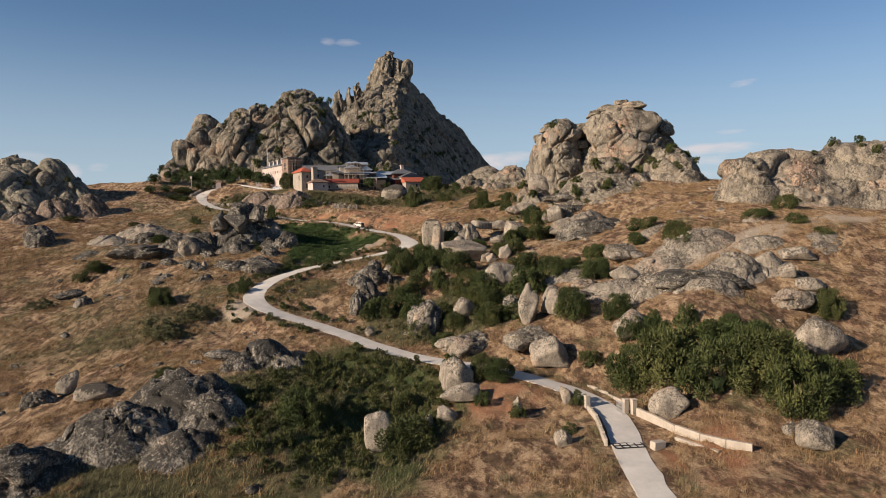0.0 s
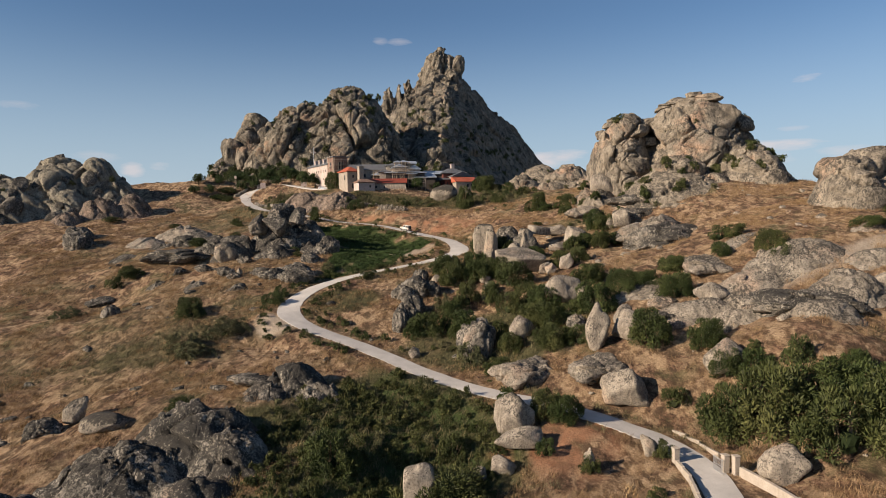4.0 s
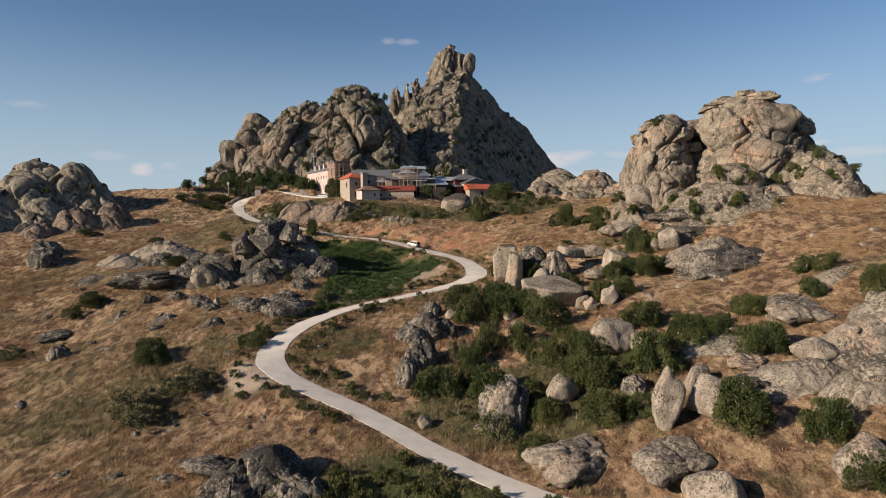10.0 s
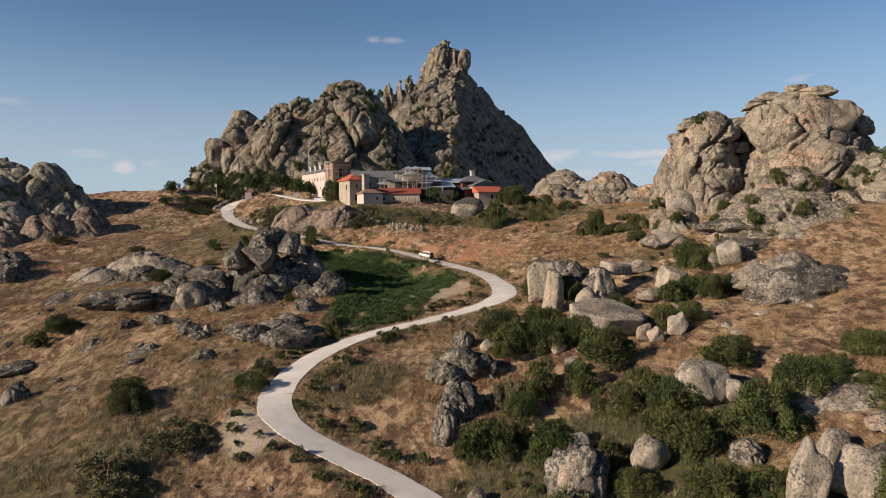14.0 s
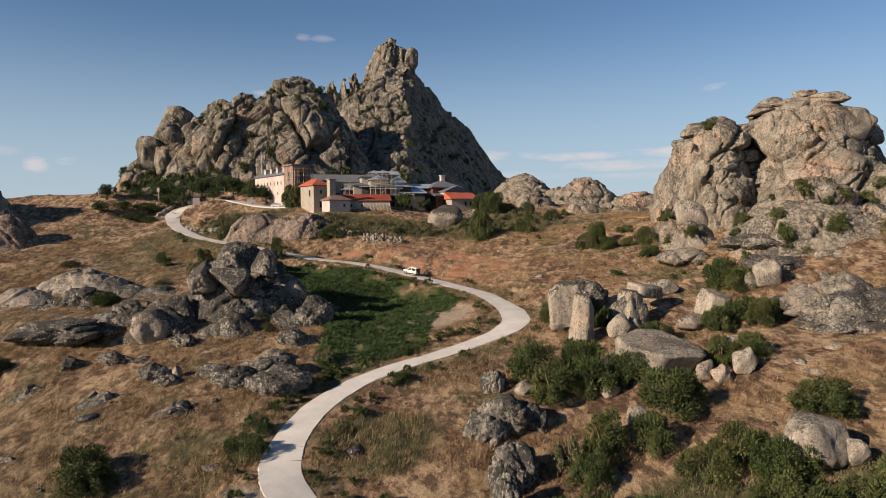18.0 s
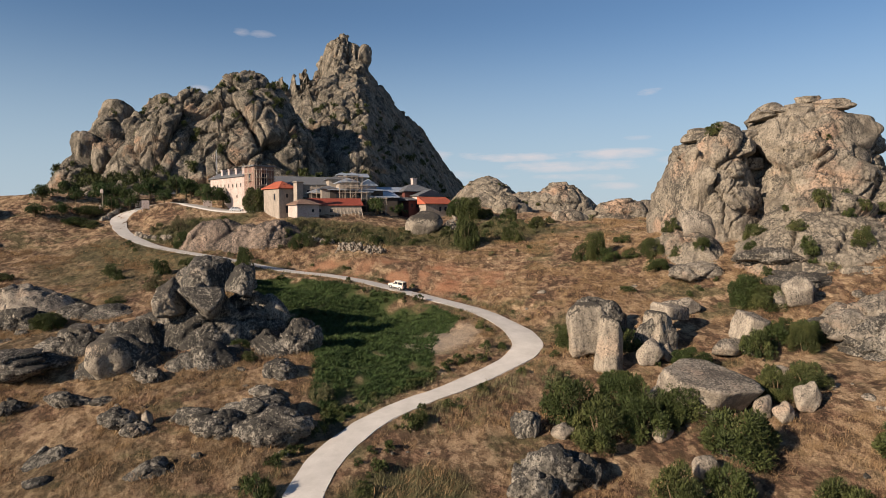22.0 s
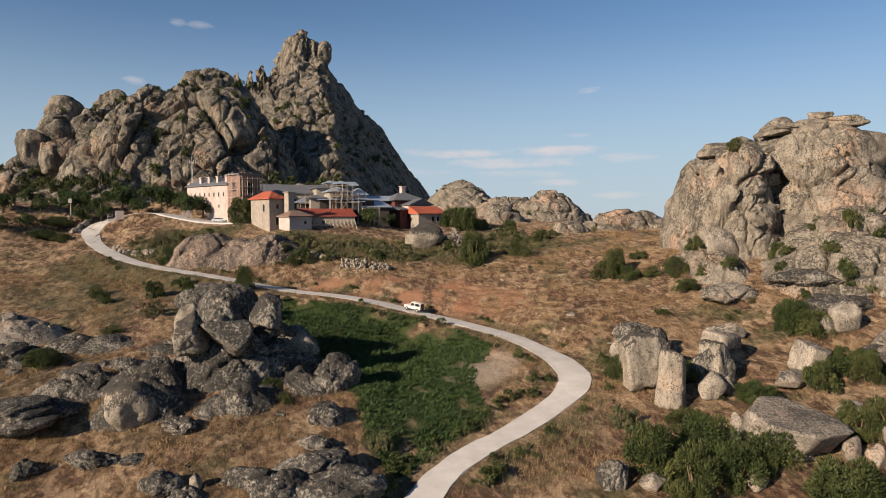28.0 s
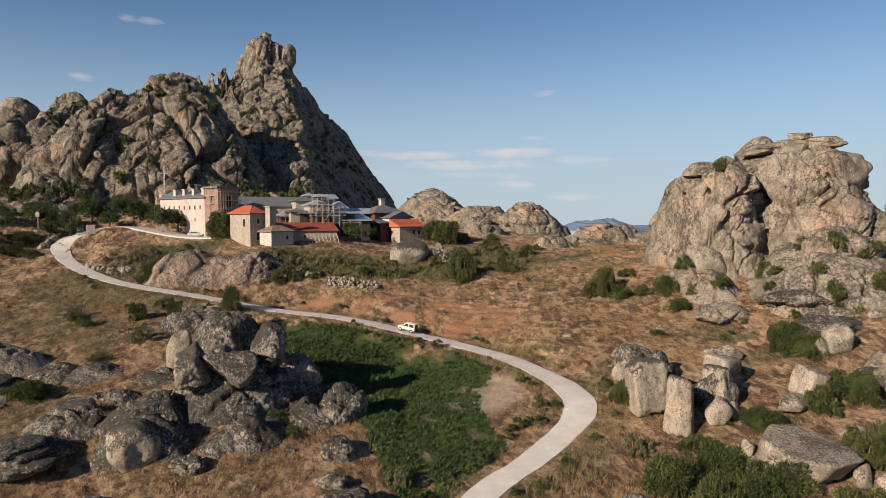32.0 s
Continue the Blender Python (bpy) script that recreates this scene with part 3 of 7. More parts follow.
ROCKS_BOULDERS_B = [(23.3, 140.5, 2.8, 2.2, 2.1, 0.18), (24.6, 138.1, 2.8, 2.3, 2.2, 0.18), (10, 140.3, 2.8, 2.2, 1.9, 0.18), (-1, 144, 3, 2.4, 1.8, 0.18), (47.3, 164.4, 5.6, 4.5, 4.8, 0.18), (45, 165, 3.6, 2.9, 2.6, 0.18), (41.5, 183.9, 9.4, 7.5, 2.8, 0.45), (50.2, 198.2, 8.4, 6.7, 6.2, 0.18), (44.6, 202.9, 7.1, 5.7, 2.1, 0.45)]
ROCKS_BOULDERS_B_DARK = [(55, 177.9, 11.2, 9, 3.4, 0.45)]
ROCKS_SLABS = [(-39.3, 246, 9.4, 7.5, 7.4, 0.18)]
ROCKS_PILE = [(14.7, 109.7, 5.2, 4.2, 3.9, 0.18), (27.1, 116.3, 3.1, 2.4, 2.9, 0.18), (5.7, 108.6, 4.8, 3.8, 4.8, 0.18), (7.2, 113, 4.3, 3.5, 4.2, 0.18), (25.4, 96.8, 4.2, 3.3, 7, 0.18)]
ROCKS_PILE_DARK = [(-8.4, 121.6, 3.2, 2.6, 6.8, 0.18), (-6.5, 126.8, 5, 4, 5.5, 0.18), (-4.5, 135.8, 6.3, 5.1, 4.4, 0.18), (-7.7, 134.8, 5.4, 4.3, 4, 0.18), (-1.8, 135.2, 3, 2.4, 3.5, 0.18), (-4.8, 146, 3.1, 2.5, 3.5, 0.18), (24.1, 105.8, 3.3, 2.7, 3.2, 0.18)]
ROCKS_CLIFF = [(31.3, 102.3, 3.9, 3.1, 3.1, 0.18), (31.1, 97.2, 6.3, 5, 4.5, 0.18), (38.6, 104, 5.2, 4.2, 1.6, 0.45), (50.7, 117.9, 8.1, 6.5, 2.4, 0.45), (53.1, 154.8, 18.4, 14.8, 5.5, 0.45)]
ROCKS_CLIFF_DARK = [(37, 100.3, 7.1, 5.5, 2.1, 0.45), (51.5, 168.9, 10.3, 8.2, 3.1, 0.45), (-119.4, 209.6, 9.5, 7.6, 5.9, 0.18), (-75.4, 139.3, 3.9, 3.1, 3.7, 0.18), (-74.8, 177.8, 14.9, 11.9, 4.5, 0.45), (-41.4, 152, 5.5, 3.3, 2.5, 0.18), (-35.8, 150.6, 7.4, 4.5, 3.4, 0.18), (-51.7, 153.6, 3.5, 2.1, 1.8, 0.18)]
ROCKS_FRONT = [(-55.3, 87.6, 3.4, 2.7, 3.2, 0.18), (-48.3, 83.7, 7.9, 6.3, 2.4, 0.45)]
ROCKS_FRONT_DARK = [(-33.4, 70.3, 2.1, 1.7, 3.6, 0.18), (-30.7, 73, 2.9, 2.4, 3.1, 0.18), (-32.7, 72.6, 2.6, 2.1, 1.9, 0.18), (-30.7, 96.2, 6.7, 5.3, 2, 0.45), (-58.7, 84.5, 4.4, 3.6, 2.9, 0.18)]
ROCKS_MOUND = [(9.7, 77.2, 4.9, 4, 4.9, 0.18), (10.4, 73.4, 6, 3.6, 2.3, 0.18), (7.2, 68.9, 2.9, 2.3, 1.9, 0.18), (4.4, 68.2, 2.1, 1.7, 1.6, 0.18), (12.9, 95.5, 12.6, 10.1, 3.8, 0.45), (24, 90.8, 10.4, 8.3, 3.1, 0.45), (26.2, 84, 7.4, 5.9, 5.2, 0.18), (17.8, 67.7, 1.4, 1.1, 2.6, 0.18), (25.9, 70.1, 2, 1.6, 2.2, 0.18), (21.6, 56.2, 2.1, 1.7, 2, 0.18), (-5.0, 108.6, 2.2, 1.7, 2, 0.18)]
ROCKS_MOUND_DARK = [(6.7, 109.2, 5.9, 4.7, 7.4, 0.18)]
ROCKS_BANK = [(38, 61.1, 5.5, 4.4, 4.2, 0.18), (50.3, 47.2, 5, 4, 3.3, 0.18), (48.8, 50.3, 2.1, 1.7, 1.6, 0.18), (64, 67.1, 7.9, 6.3, 5.4, 0.18), (67.2, 79.3, 8.1, 6.5, 2.4, 0.45), (39.5, 80.1, 6.4, 5.1, 4.1, 0.18), (46.3, 101.8, 6.1, 3.6, 3.2, 0.18)]
ROCKS_BANK_DARK = [(55.9, 89.4, 15, 12, 4.5, 0.45)]
ROCKS_BANK_B = [(69.8, 90.9, 6.2, 3.7, 3.3, 0.18), (70.5, 86.5, 3.6, 2.8, 2.8, 0.18), (72.2, 82.5, 5.8, 3.5, 2.2, 0.18), (76.1, 92.8, 7.3, 4.4, 2.4, 0.18), (50.2, 113.7, 10.6, 8.5, 3.2, 0.45), (58.4, 109.4, 2.7, 2.2, 2.3, 0.18), (10.6, 132.4, 3.9, 3.1, 2.4, 0.18), (28.2, 138.7, 3.5, 2.8, 3.3, 0.18)]
ROCKS_BANK_B_DARK = [(52.1, 151.4, 19.8, 15.8, 5.9, 0.45), (-124.4, 217.9, 8.8, 7.1, 6.2, 0.18), (-87.5, 158.2, 5.8, 4.6, 1.7, 0.45)]
# crags of the peak: x, y, mid height, width, height
CRAGS_WEST = [(-145.9, 520.2, 107.8, 20.8, 22), (-120.9, 531.3, 111.2, 25.1, 25.9), (-131.3, 504.1, 97.4, 16.5, 21.1), (-152.8, 483.9, 84.2, 15.4, 26.6), (-133.8, 482.2, 81.1, 16.8, 24.7), (-143.6, 477.1, 79.7, 12.3, 19.9), (-120.1, 491.3, 89.5, 13, 17.6), (-104.3, 473.4, 83, 13.8, 19.1), (-90.7, 442.9, 90.3, 11.7, 33.8), (-79.4, 443.2, 96.6, 12.9, 29.3), (-67.6, 446.1, 103.8, 16.5, 22.6), (-54.9, 455.8, 102.3, 15.4, 25)]
CRAGS = [(-54.2, 653.2, 150.4, 12.7, 22.1), (-42.8, 653, 150.8, 11.9, 27.2), (-16.3, 655.1, 168.4, 20.3, 33.4), (0.3, 657.8, 184.6, 23.4, 23.6), (22.5, 643.5, 177, 13.9, 25.6), (0.2, 604.7, 134.8, 18.8, 53.4), (5.9, 578.5, 119.7, 13.9, 42.6), (27.4, 576.1, 113, 16.5, 39.3), (-35.9, 404, 80.7, 16.1, 18.8), (13.4, 524.6, 91.9, 18.4, 23.8), (31.9, 524.1, 90.6, 16.3, 27.7), (36.6, 473.7, 78.3, 14.6, 23.2), (-45.9, 378.6, 70.8, 14.2, 15.4), (-68.6, 383.3, 69, 13.2, 16.5), (-56.3, 423.4, 85.2, 13.5, 17.5), (-13.9, 605.3, 125.8, 21.2, 25.3), (-28.6, 653, 159.3, 20.2, 21.8)]


def lattice_height(x, y):
    def basis(t):
        return [(1 - t) ** 3 / 6, (4 - 6 * t * t + 3 * t**3) / 6, (1 + 3 * t + 3 * t * t - 3 * t**3) / 6, t**3 / 6]

    ny, nx = LATTICE.shape
    u = np.clip((x - LAND_X) / LAND_STEP, 0, nx - 3 - 1e-6)
    v = np.clip((y - LAND_Y) / LAND_STEP, 0, ny - 3 - 1e-6)
    i, j = u.astype(int), v.astype(int)
    bu, bv = basis(u - i), basis(v - j)
    z = sum(bu[p] * bv[q] * LATTICE[j + q, i + p] for p in range(4) for q in range(4))
    return z + sum(h * np.exp(-((x - a) ** 2 + (y - b) ** 2) / (r * r)) for a, b, r, h in KNOLLS)


# the road's middle line, from the gate up to the monastery
ROAD_LINE = [(27, 15), (27.5, 35), (28.4, 47), (29.2, 53), (30.8, 61), (31.2, 66.5), (29.4, 72.5), (25, 77), (18.5, 81.5), (8.5, 88.5), (0, 97.5), (-8.5, 106), (-16.5, 113.5), (-23.5, 118.5), (-29, 123), (-32.6, 129.5), (-31.9, 137.5), (-28.3, 146.5), (-21, 154.8), (-10.2, 160.9), (-2.5, 166), (3, 171), (5.2, 177), (4.2, 185.5), (1, 195.5), (-5, 205), (-13, 213.3), (-22, 220.5), (-32.5, 228.5), (-43, 235), (-58, 244.2), (-70, 255.5), (-79, 267.5), (-85, 280), (-86.3, 288), (-81, 294), (-73, 295), (-62, 291), (-51, 285), (-44, 280)]


def spline(points, spacing=1.0):
    p = np.array([points[0], *points, points[-1]], float)
    p[0], p[-1] = 2 * p[1] - p[2], 2 * p[-2] - p[-3]
    out = []
    for a, b, c, d in zip(p, p[1:], p[2:], p[3:]):
        n = max(2, int(np.linalg.norm(c - b) / spacing))
        t = np.linspace(0, 1, n, endpoint=False)[:, None]
        out.append(0.5 * (2 * b + (c - a) * t + (2 * a - 5 * b + 4 * c - d) * t**2 + (3 * b - a - 3 * c + d) * t**3))
    return np.vstack([*out, p[-2][None]])


ROAD = spline(ROAD_LINE)
rz = lattice_height(ROAD[:, 0], ROAD[:, 1])
for _ in range(4):
    rz = np.convolve(np.pad(rz, 6, mode="edge"), np.ones(13) / 13, "valid")
ROAD_Z = rz
ROAD_HALF = 2.1


def along(line, x, y):
    """Distance to a line and the index of its nearest point."""
    if len(x) < 3000:
        line = np.asarray(line)
        e = (np.asarray(x)[:, None] - line[:, 0]) ** 2 + (np.asarray(y)[:, None] - line[:, 1]) ** 2
        return np.sqrt(e.min(1)), e.argmin(1)
    d, k = np.full(len(x), 1e9), np.zeros(len(x), int)
    for n, (a, b) in enumerate(line):
        e = (x - a) ** 2 + (y - b) ** 2
        near = e < d
        d, k = np.where(near, e, d), np.where(near, n, k)
    return np.sqrt(d), k


def smooth_land(x, y):
    z = lattice_height(x, y)
    r = np.hypot(np.maximum(np.abs(x) - 190, 0), np.maximum(np.maximum(-60 - y, y - 330), 0))
    far = step(0, 1300, r)
    return z * (1 - far) + far * -230 + 14 * step(60, 500, r) * fbm(np.stack([x, y, 0 * x], 1) / 320, 3, 5) * (1 - 0.0 * far)


def land(x, y, fine=True):
    x, y = np.atleast_1d(np.asarray(x, float)), np.atleast_1d(np.asarray(y, float))
    z = smooth_land(x, y)
    p = np.stack([x, y, 0 * x], 1)
    z = z + 1.1 * fbm(p / 17, 3, 11) + (0.22 * fbm(p / 2.6, 3, 23) + 0.16 * fbm(p / 1.25, 2, 29) if fine else 0)
    near = (x > -110) & (x < 50) & (y > 0) & (y < 320)
    if near.any():
        d, k = along(ROAD, x[near], y[near])
        w = 1 - step(3.3, 9.5, d)
        bed = ROAD_Z[k] - 0.04
        z[near] = z[near] * (1 - w) + bed * w
    return z


def furrows(x, y):
    """Height of the plough rows on the bare terrace above the road."""
    w = step(0, 5, np.minimum.reduce([x + 12, 26 - x, y - 203 + 0.35 * x, 239 - 0.35 * x - y]))
    return 0.2 * w * np.sin((x * 0.5 + y * 0.87) * 2.6 + 0.5 * np.sin(x / 5))


def ground_at(x, y):
    """Height of the ground sheet at one spot."""
    i, j = min(max(int(np.searchsorted(gx, x)), 1), len(gx) - 1), min(max(int(np.searchsorted(gy, y)), 1), len(gy) - 1)
    u, v = (x - gx[i - 1]) / (gx[i] - gx[i - 1]), (y - gy[j - 1]) / (gy[j] - gy[j - 1])
    a, b = SHEET_Z[j - 1], SHEET_Z[j]
    return float((a[i - 1] * (1 - u) + a[i] * u) * (1 - v) + (b[i - 1] * (1 - u) + b[i] * u) * v)


# ---------------------------------------------------------------- ground sheet
def spaced(lo, hi, fine, reach, n):
    mid = np.arange(lo, hi + fine, fine)
    t = np.linspace(0, 1, n + 1)[1:]
    out = fine * n * t + (reach - fine * n) * t**3.2
    return np.r_[lo - out[::-1], mid, mid[-1] + out]


gx, gy = spaced(-185, 140, 1.1, 4300, 30), spaced(15, 335, 1.1, 4300, 30)
gx = np.unique(np.r_[gx[(gx < -105) | (gx > 92)], np.arange(-105, 92.1, 0.55)])
gy = np.unique(np.r_[gy[(gy < 40) | (gy > 242)], np.arange(40, 242.1, 0.55)])
GX, GY = np.meshgrid(gx, gy)
GZ = land(GX.ravel(), GY.ravel())
GZ += furrows(GX.ravel(), GY.ravel())
rows, cols = GX.shape
SHEET_Z = GZ.reshape(rows, cols)
ids = np.arange(rows * cols).reshape(rows, cols)
quads = np.stack([ids[:-1, :-1], ids[:-1, 1:], ids[1:, 1:], ids[1:, :-1]], -1).reshape(-1, 4)
sheet = mesh_of("ground", np.stack([GX.ravel(), GY.ravel(), GZ], 1), quads, HILLSIDE)


def blob(x, y, cx, cy, rx, ry, turn=0.0, soft=0.35, wob=0.35, seed=3):
    c, s = math.cos(radians(turn)), math.sin(radians(turn))
    u, v = ((x - cx) * c + (y - cy) * s) / rx, (-(x - cx) * s + (y - cy) * c) / ry
    d = np.hypot(u, v) + wob * fbm(np.stack([x, y, 0 * x], 1) / 7.0, 3, seed)
    return 1 - step(1 - soft, 1 + soft, d)


def inside(x, y, poly):
    """1 inside a plan outline."""
    hit = np.zeros(len(x), bool)
    for (ax, ay), (bx, by) in zip(poly, poly[1:] + poly[:1]):
        if ay != by:
            hit ^= ((ay > y) != (by > y)) & (x < (bx - ax) * (y - ay) / (by - ay) + ax)
    return hit


fx, fy = GX.ravel(), GY.ravel()
FIELD = [(-46, 226), (-36, 224), (-24, 215.5), (-13, 208), (-6, 199), (-3, 190), (-9, 183), (-12, 172), (-13, 165.5), (-21, 160), (-28, 154), (-31, 160), (-30, 172), (-33, 186), (-38, 200), (-45, 213)]
green = inside(fx, fy, FIELD) * step(-0.75, -0.35, fbm(np.stack([fx, fy, 0 * fx], 1) / 5, 3, 41) + 0.25)
green = np.maximum(green, blob(fx, fy, -8, 74, 16, 22, 20, 0.3))
scrub = np.maximum.reduce([blob(fx, fy, -8, 251, 40, 11, -8), blob(fx, fy, -62, 268, 14, 12, 0), blob(fx, fy, -22, 135, 8, 6), 0.8 * blob(fx, fy, -75, 250, 20, 10, -30), blob(fx, fy, -30, 52, 20, 16), blob(fx, fy, 12, 112, 16, 10), 0.35 * blob(fx, fy, -62, 130, 36, 32, 0, 0.5, 0.9), 0.35 * blob(fx, fy, -80, 190, 26, 22, 0, 0.5, 0.9), 0.6 * blob(fx, fy, -75, 235, 26, 12, -20, 0.5, 0.9), 0.6 * blob(fx, fy, -42, 205, 10, 8, 0, 0.5, 0.9), 0.7 * blob(fx, fy, -52, 118, 14, 8, 20), 0.9 * blob(fx, fy, 6, 247, 34, 10, -12)])
earth = np.maximum.reduce([blob(fx, fy, -14, 222, 20, 7, -25, 0.3), blob(fx, fy, 16, 73, 8, 7), blob(fx, fy, 38, 50, 5, 8), 0.6 * blob(fx, fy, 3, 214, 16, 8, -30)])
dirt = np.maximum.reduce([blob(fx, fy, -34.6, 123.2, 6.5, 3.4, -54, 0.25), blob(fx, fy, -50, 285, 14, 5, -25, 0.2), blob(fx, fy, -8, 181, 7, 5, 60, 0.5) * 0.7, blob(fx, fy, 78, 104, 26, 3, 8, 0.4)])
earth = earth * step(-0.45, 0.35, fbm(np.stack([fx * 1.6, fy, 0 * fx], 1) / 4, 3, 47))
for name, values in (("green", green), ("scrub", scrub), ("earth", earth), ("dirt", dirt)):
    paint(sheet, name, values)
ground = tagged(new("ground", sheet), "dry grassy hillside with bare reddish earth and rock", "ground", kind="structure")


# ---------------------------------------------------------------- road
def road_material():
    m, n, l, b = material("asphalt_pale", 0.85)
    t, f = tex(n, l, 0.35, 6, 0.65), tex(n, l, 9, 4, 0.7)
    c = mix(n, l, ramp(n, l, t.outputs[0], [(0.3, 0.0), (0.7, 1.0)]), (0.42, 0.395, 0.36), (0.57, 0.54, 0.495))
    c = mix(n, l, ramp(n, l, f.outputs[0], [(0.35, 0.3), (0.65, 0.0)]), c, (0.27, 0.255, 0.235))
    l.new(c, b.inputs["Base Color"])
    bump(n, l, b, f.outputs[0], 0.4, 0.03)
    return m


ASPHALT = road_material()
way = np.gradient(ROAD, axis=0)
way /= np.linalg.norm(way, axis=1)[:, None]
side = np.stack([way[:, 1], -way[:, 0]], 1)
s = np.arange(len(ROAD)) * 1.0
flare = 1 + 1.5 * step(-74, -64, ROAD[:, 0]) * step(276, 282, ROAD[:, 1]) + 0.28 * np.exp(-((ROAD[:, 1] - 176) / 9) ** 2) + 0.25 * np.exp(-((ROAD[:, 1] - 291) / 8) ** 2) + 0.2 * np.exp(-((ROAD[:, 1] - 128) / 8) ** 2)
edges = []
for k, off in enumerate((-1.0, -0.96, -0.5, 0, 0.5, 0.96, 1.0)):
    w = ROAD_HALF * flare + (0.16 * fbm(np.stack([s / 3, 0 * s + k, 0 * s], 1), 3, 71) if abs(off) > 0.9 else 0)
    q = ROAD + side * (off * w)[:, None]
    edges.append(np.c_[q, ROAD_Z + (0.05 if abs(off) < 0.99 else -0.35) + 0.03 * (1 - off * off)])
verts = np.stack(edges, 1).reshape(-1, 3)
ids = np.arange(len(verts)).reshape(-1, 7)
quads = np.stack([ids[:-1, :-1], ids[:-1, 1:], ids[1:, 1:], ids[1:, :-1]], -1).reshape(-1, 4)
road = tagged(new("road", mesh_of("road", verts, quads, ASPHALT, False)), "narrow winding pale asphalt road up the hillside", "road", kind="structure")


# ---------------------------------------------------------------- rock
def rock_shape(seed, size=(1, 1, 1), levels=4, cuts=5, rough=0.10, cell=0.9, crack=0.10, keen=16.0, boxy=0.0, drum=0.0):
    """A weathered boulder of radius about 1: a rounded lump, planed by a few cuts, with bulges, cracks and grain."""
    rnd = random.Random(seed)
    bm = bmesh.new()
    bmesh.ops.create_icosphere(bm, subdivisions=levels, radius=1.0)
    v = np.array([p.co[:] for p in bm.verts])
    f = np.array([[q.index for q in t.verts] for t in bm.faces])
    bm.free()
    d = v.copy()
    r = 1 + 0.22 * fbm(d * 0.9 + seed * 3.1, 2, seed)
    if boxy:
        r = r * 0.8 / (np.abs(d) ** boxy).sum(1) ** (1 / boxy)
    if drum:
        r = r * 0.85 / (((np.abs(d[:, :2]) ** 2.6).sum(1)) ** (drum / 2.6) + np.abs(d[:, 2]) ** drum) ** (1 / drum)
    for _ in range(cuts):
        n = Vector((rnd.gauss(0, 1), rnd.gauss(0, 1), rnd.gauss(0, 0.8))).normalized()
        c = np.maximum(d @ np.array(n), 1e-3)
        lim = rnd.uniform(0.58, 0.92) / c
        k = keen
        r = -np.log(np.exp(-k * r) + np.exp(-k * np.minimum(lim, 3))) / k
    v = d * r[:, None]
    f1, f2, _ = cells(v * cell * 1.6 + seed * 5.7, seed)
    r = r + crack * (step(0.0, 0.28, f2 - f1) - 1) + rough * 0.6 * (0.5 - f1)
    v = d * r[:, None]
    r = r + rough * 0.45 * fbm(v * 2.6 + seed, 4, seed + 3)
    v = d * r[:, None] * np.array(size)
    return v, f


def faceted(planes, seed, levels=4, keen=14.0, rough=0.03, joint=0.0):
    """A rock bounded by worn planes (direction, distance), with bulges, grain and a few joints."""
    bm = bmesh.new()
    bmesh.ops.create_icosphere(bm, subdivisions=levels, radius=1.0)
    d = np.array([p.co[:] for p in bm.verts])
    f = np.array([[q.index for q in t.verts] for t in bm.faces])
    bm.free()
    total = 0
    for n, far in planes:
        n = np.array(n, float)
        total = total + np.maximum(d @ (n / np.linalg.norm(n)) / far, 0) ** keen
    v = d * (total ** (-1 / keen))[:, None]
    r = 1 + rough * fbm(v * 1.3 + seed, 2, seed) + 0.6 * rough * fbm(v * 4.5 + seed, 3, seed + 5, 0.6)
    if joint:
        f1, f2, _ = cells(v * (0.9, 0.9, 1.6) + seed * 1.7, seed)
        r = r + joint * (step(0.0, 0.09, f2 - f1) - 1)
    return v * r[:, None], f


def chipped(seed, count=11, levels=4, keen=16.0, rough=0.05, joint=0.05):
    """A boulder of radius about 1 with a chance set of worn faces."""
    r = random.Random(seed)
    planes = [((0, 0, -1), 0.75)]
    for k in range(count):
        z = -0.75 + 1.7 * (k + 0.5) / count
        a = k * 2.4 + r.uniform(-0.5, 0.5)
        q = math.sqrt(max(0.02, 1 - z * z))
        planes.append(((math.cos(a) * q, math.sin(a) * q, z + r.uniform(-0.2, 0.2)), r.uniform(0.68, 0.98)))
    v, f = faceted(planes, seed, levels, keen, rough, joint)
    return v * (1, 0.85, 0.8), f


ROCK_MESHES = [chipped(100 + k, 9 + k % 5, 4, 8.0 + 2 * (k % 4), 0.07) for k in range(12)]


def loaves(c, seed, keep=0.9, lean=0.5, width=0.5, gap=0.6, swell=1.0):
    """Relief of jointed granite: rounded blocks of uneven height that meet in sharp clefts."""
    f1, f2, own, tilt = facets(c, seed)
    u = np.clip((f2 - f1) / width, 0, 1)
    return keep * (own - 0.5) + lean * tilt + swell * (np.sqrt(1 - (1 - u) ** 2) - 0.7) - gap * (1 - step(0, 0.09, f2 - f1))


def jagged_shape(seed, levels=5):
    """A low outcrop of leaning, broken layers."""
    v, f = rock_shape(seed, (1, 0.85, 0.8), levels, 5, 0.10, 0.8, 0.03, 12.0)
    n = v / np.linalg.norm(v, axis=1)[:, None]
    turn = np.array(Euler((radians(25), radians(50 - seed % 7 * 12), seed)).to_matrix())
    for size, amp in ((0.8, 0.2), (0.36, 0.07), (0.15, 0.02)):
        v = v + n * (amp * loaves((v @ turn) / (size * 0.7, size, size * 2.0) + seed, seed, 0.9, 1.3, 0.4, 0.35, 0.35))[:, None]
    return v, f


SMALL = [mesh_of("boulder", v, f, ROCK) for v, f in ROCK_MESHES]
SLABS = [mesh_of("boulder", v, f, ROCK_SLAB) for v, f in (jagged_shape(230 + k) for k in range(5))]
SMALL_DARK = [mesh_of("boulder", v, f, ROCK_DARK) for v, f in (jagged_shape(200 + k) for k in range(8))]


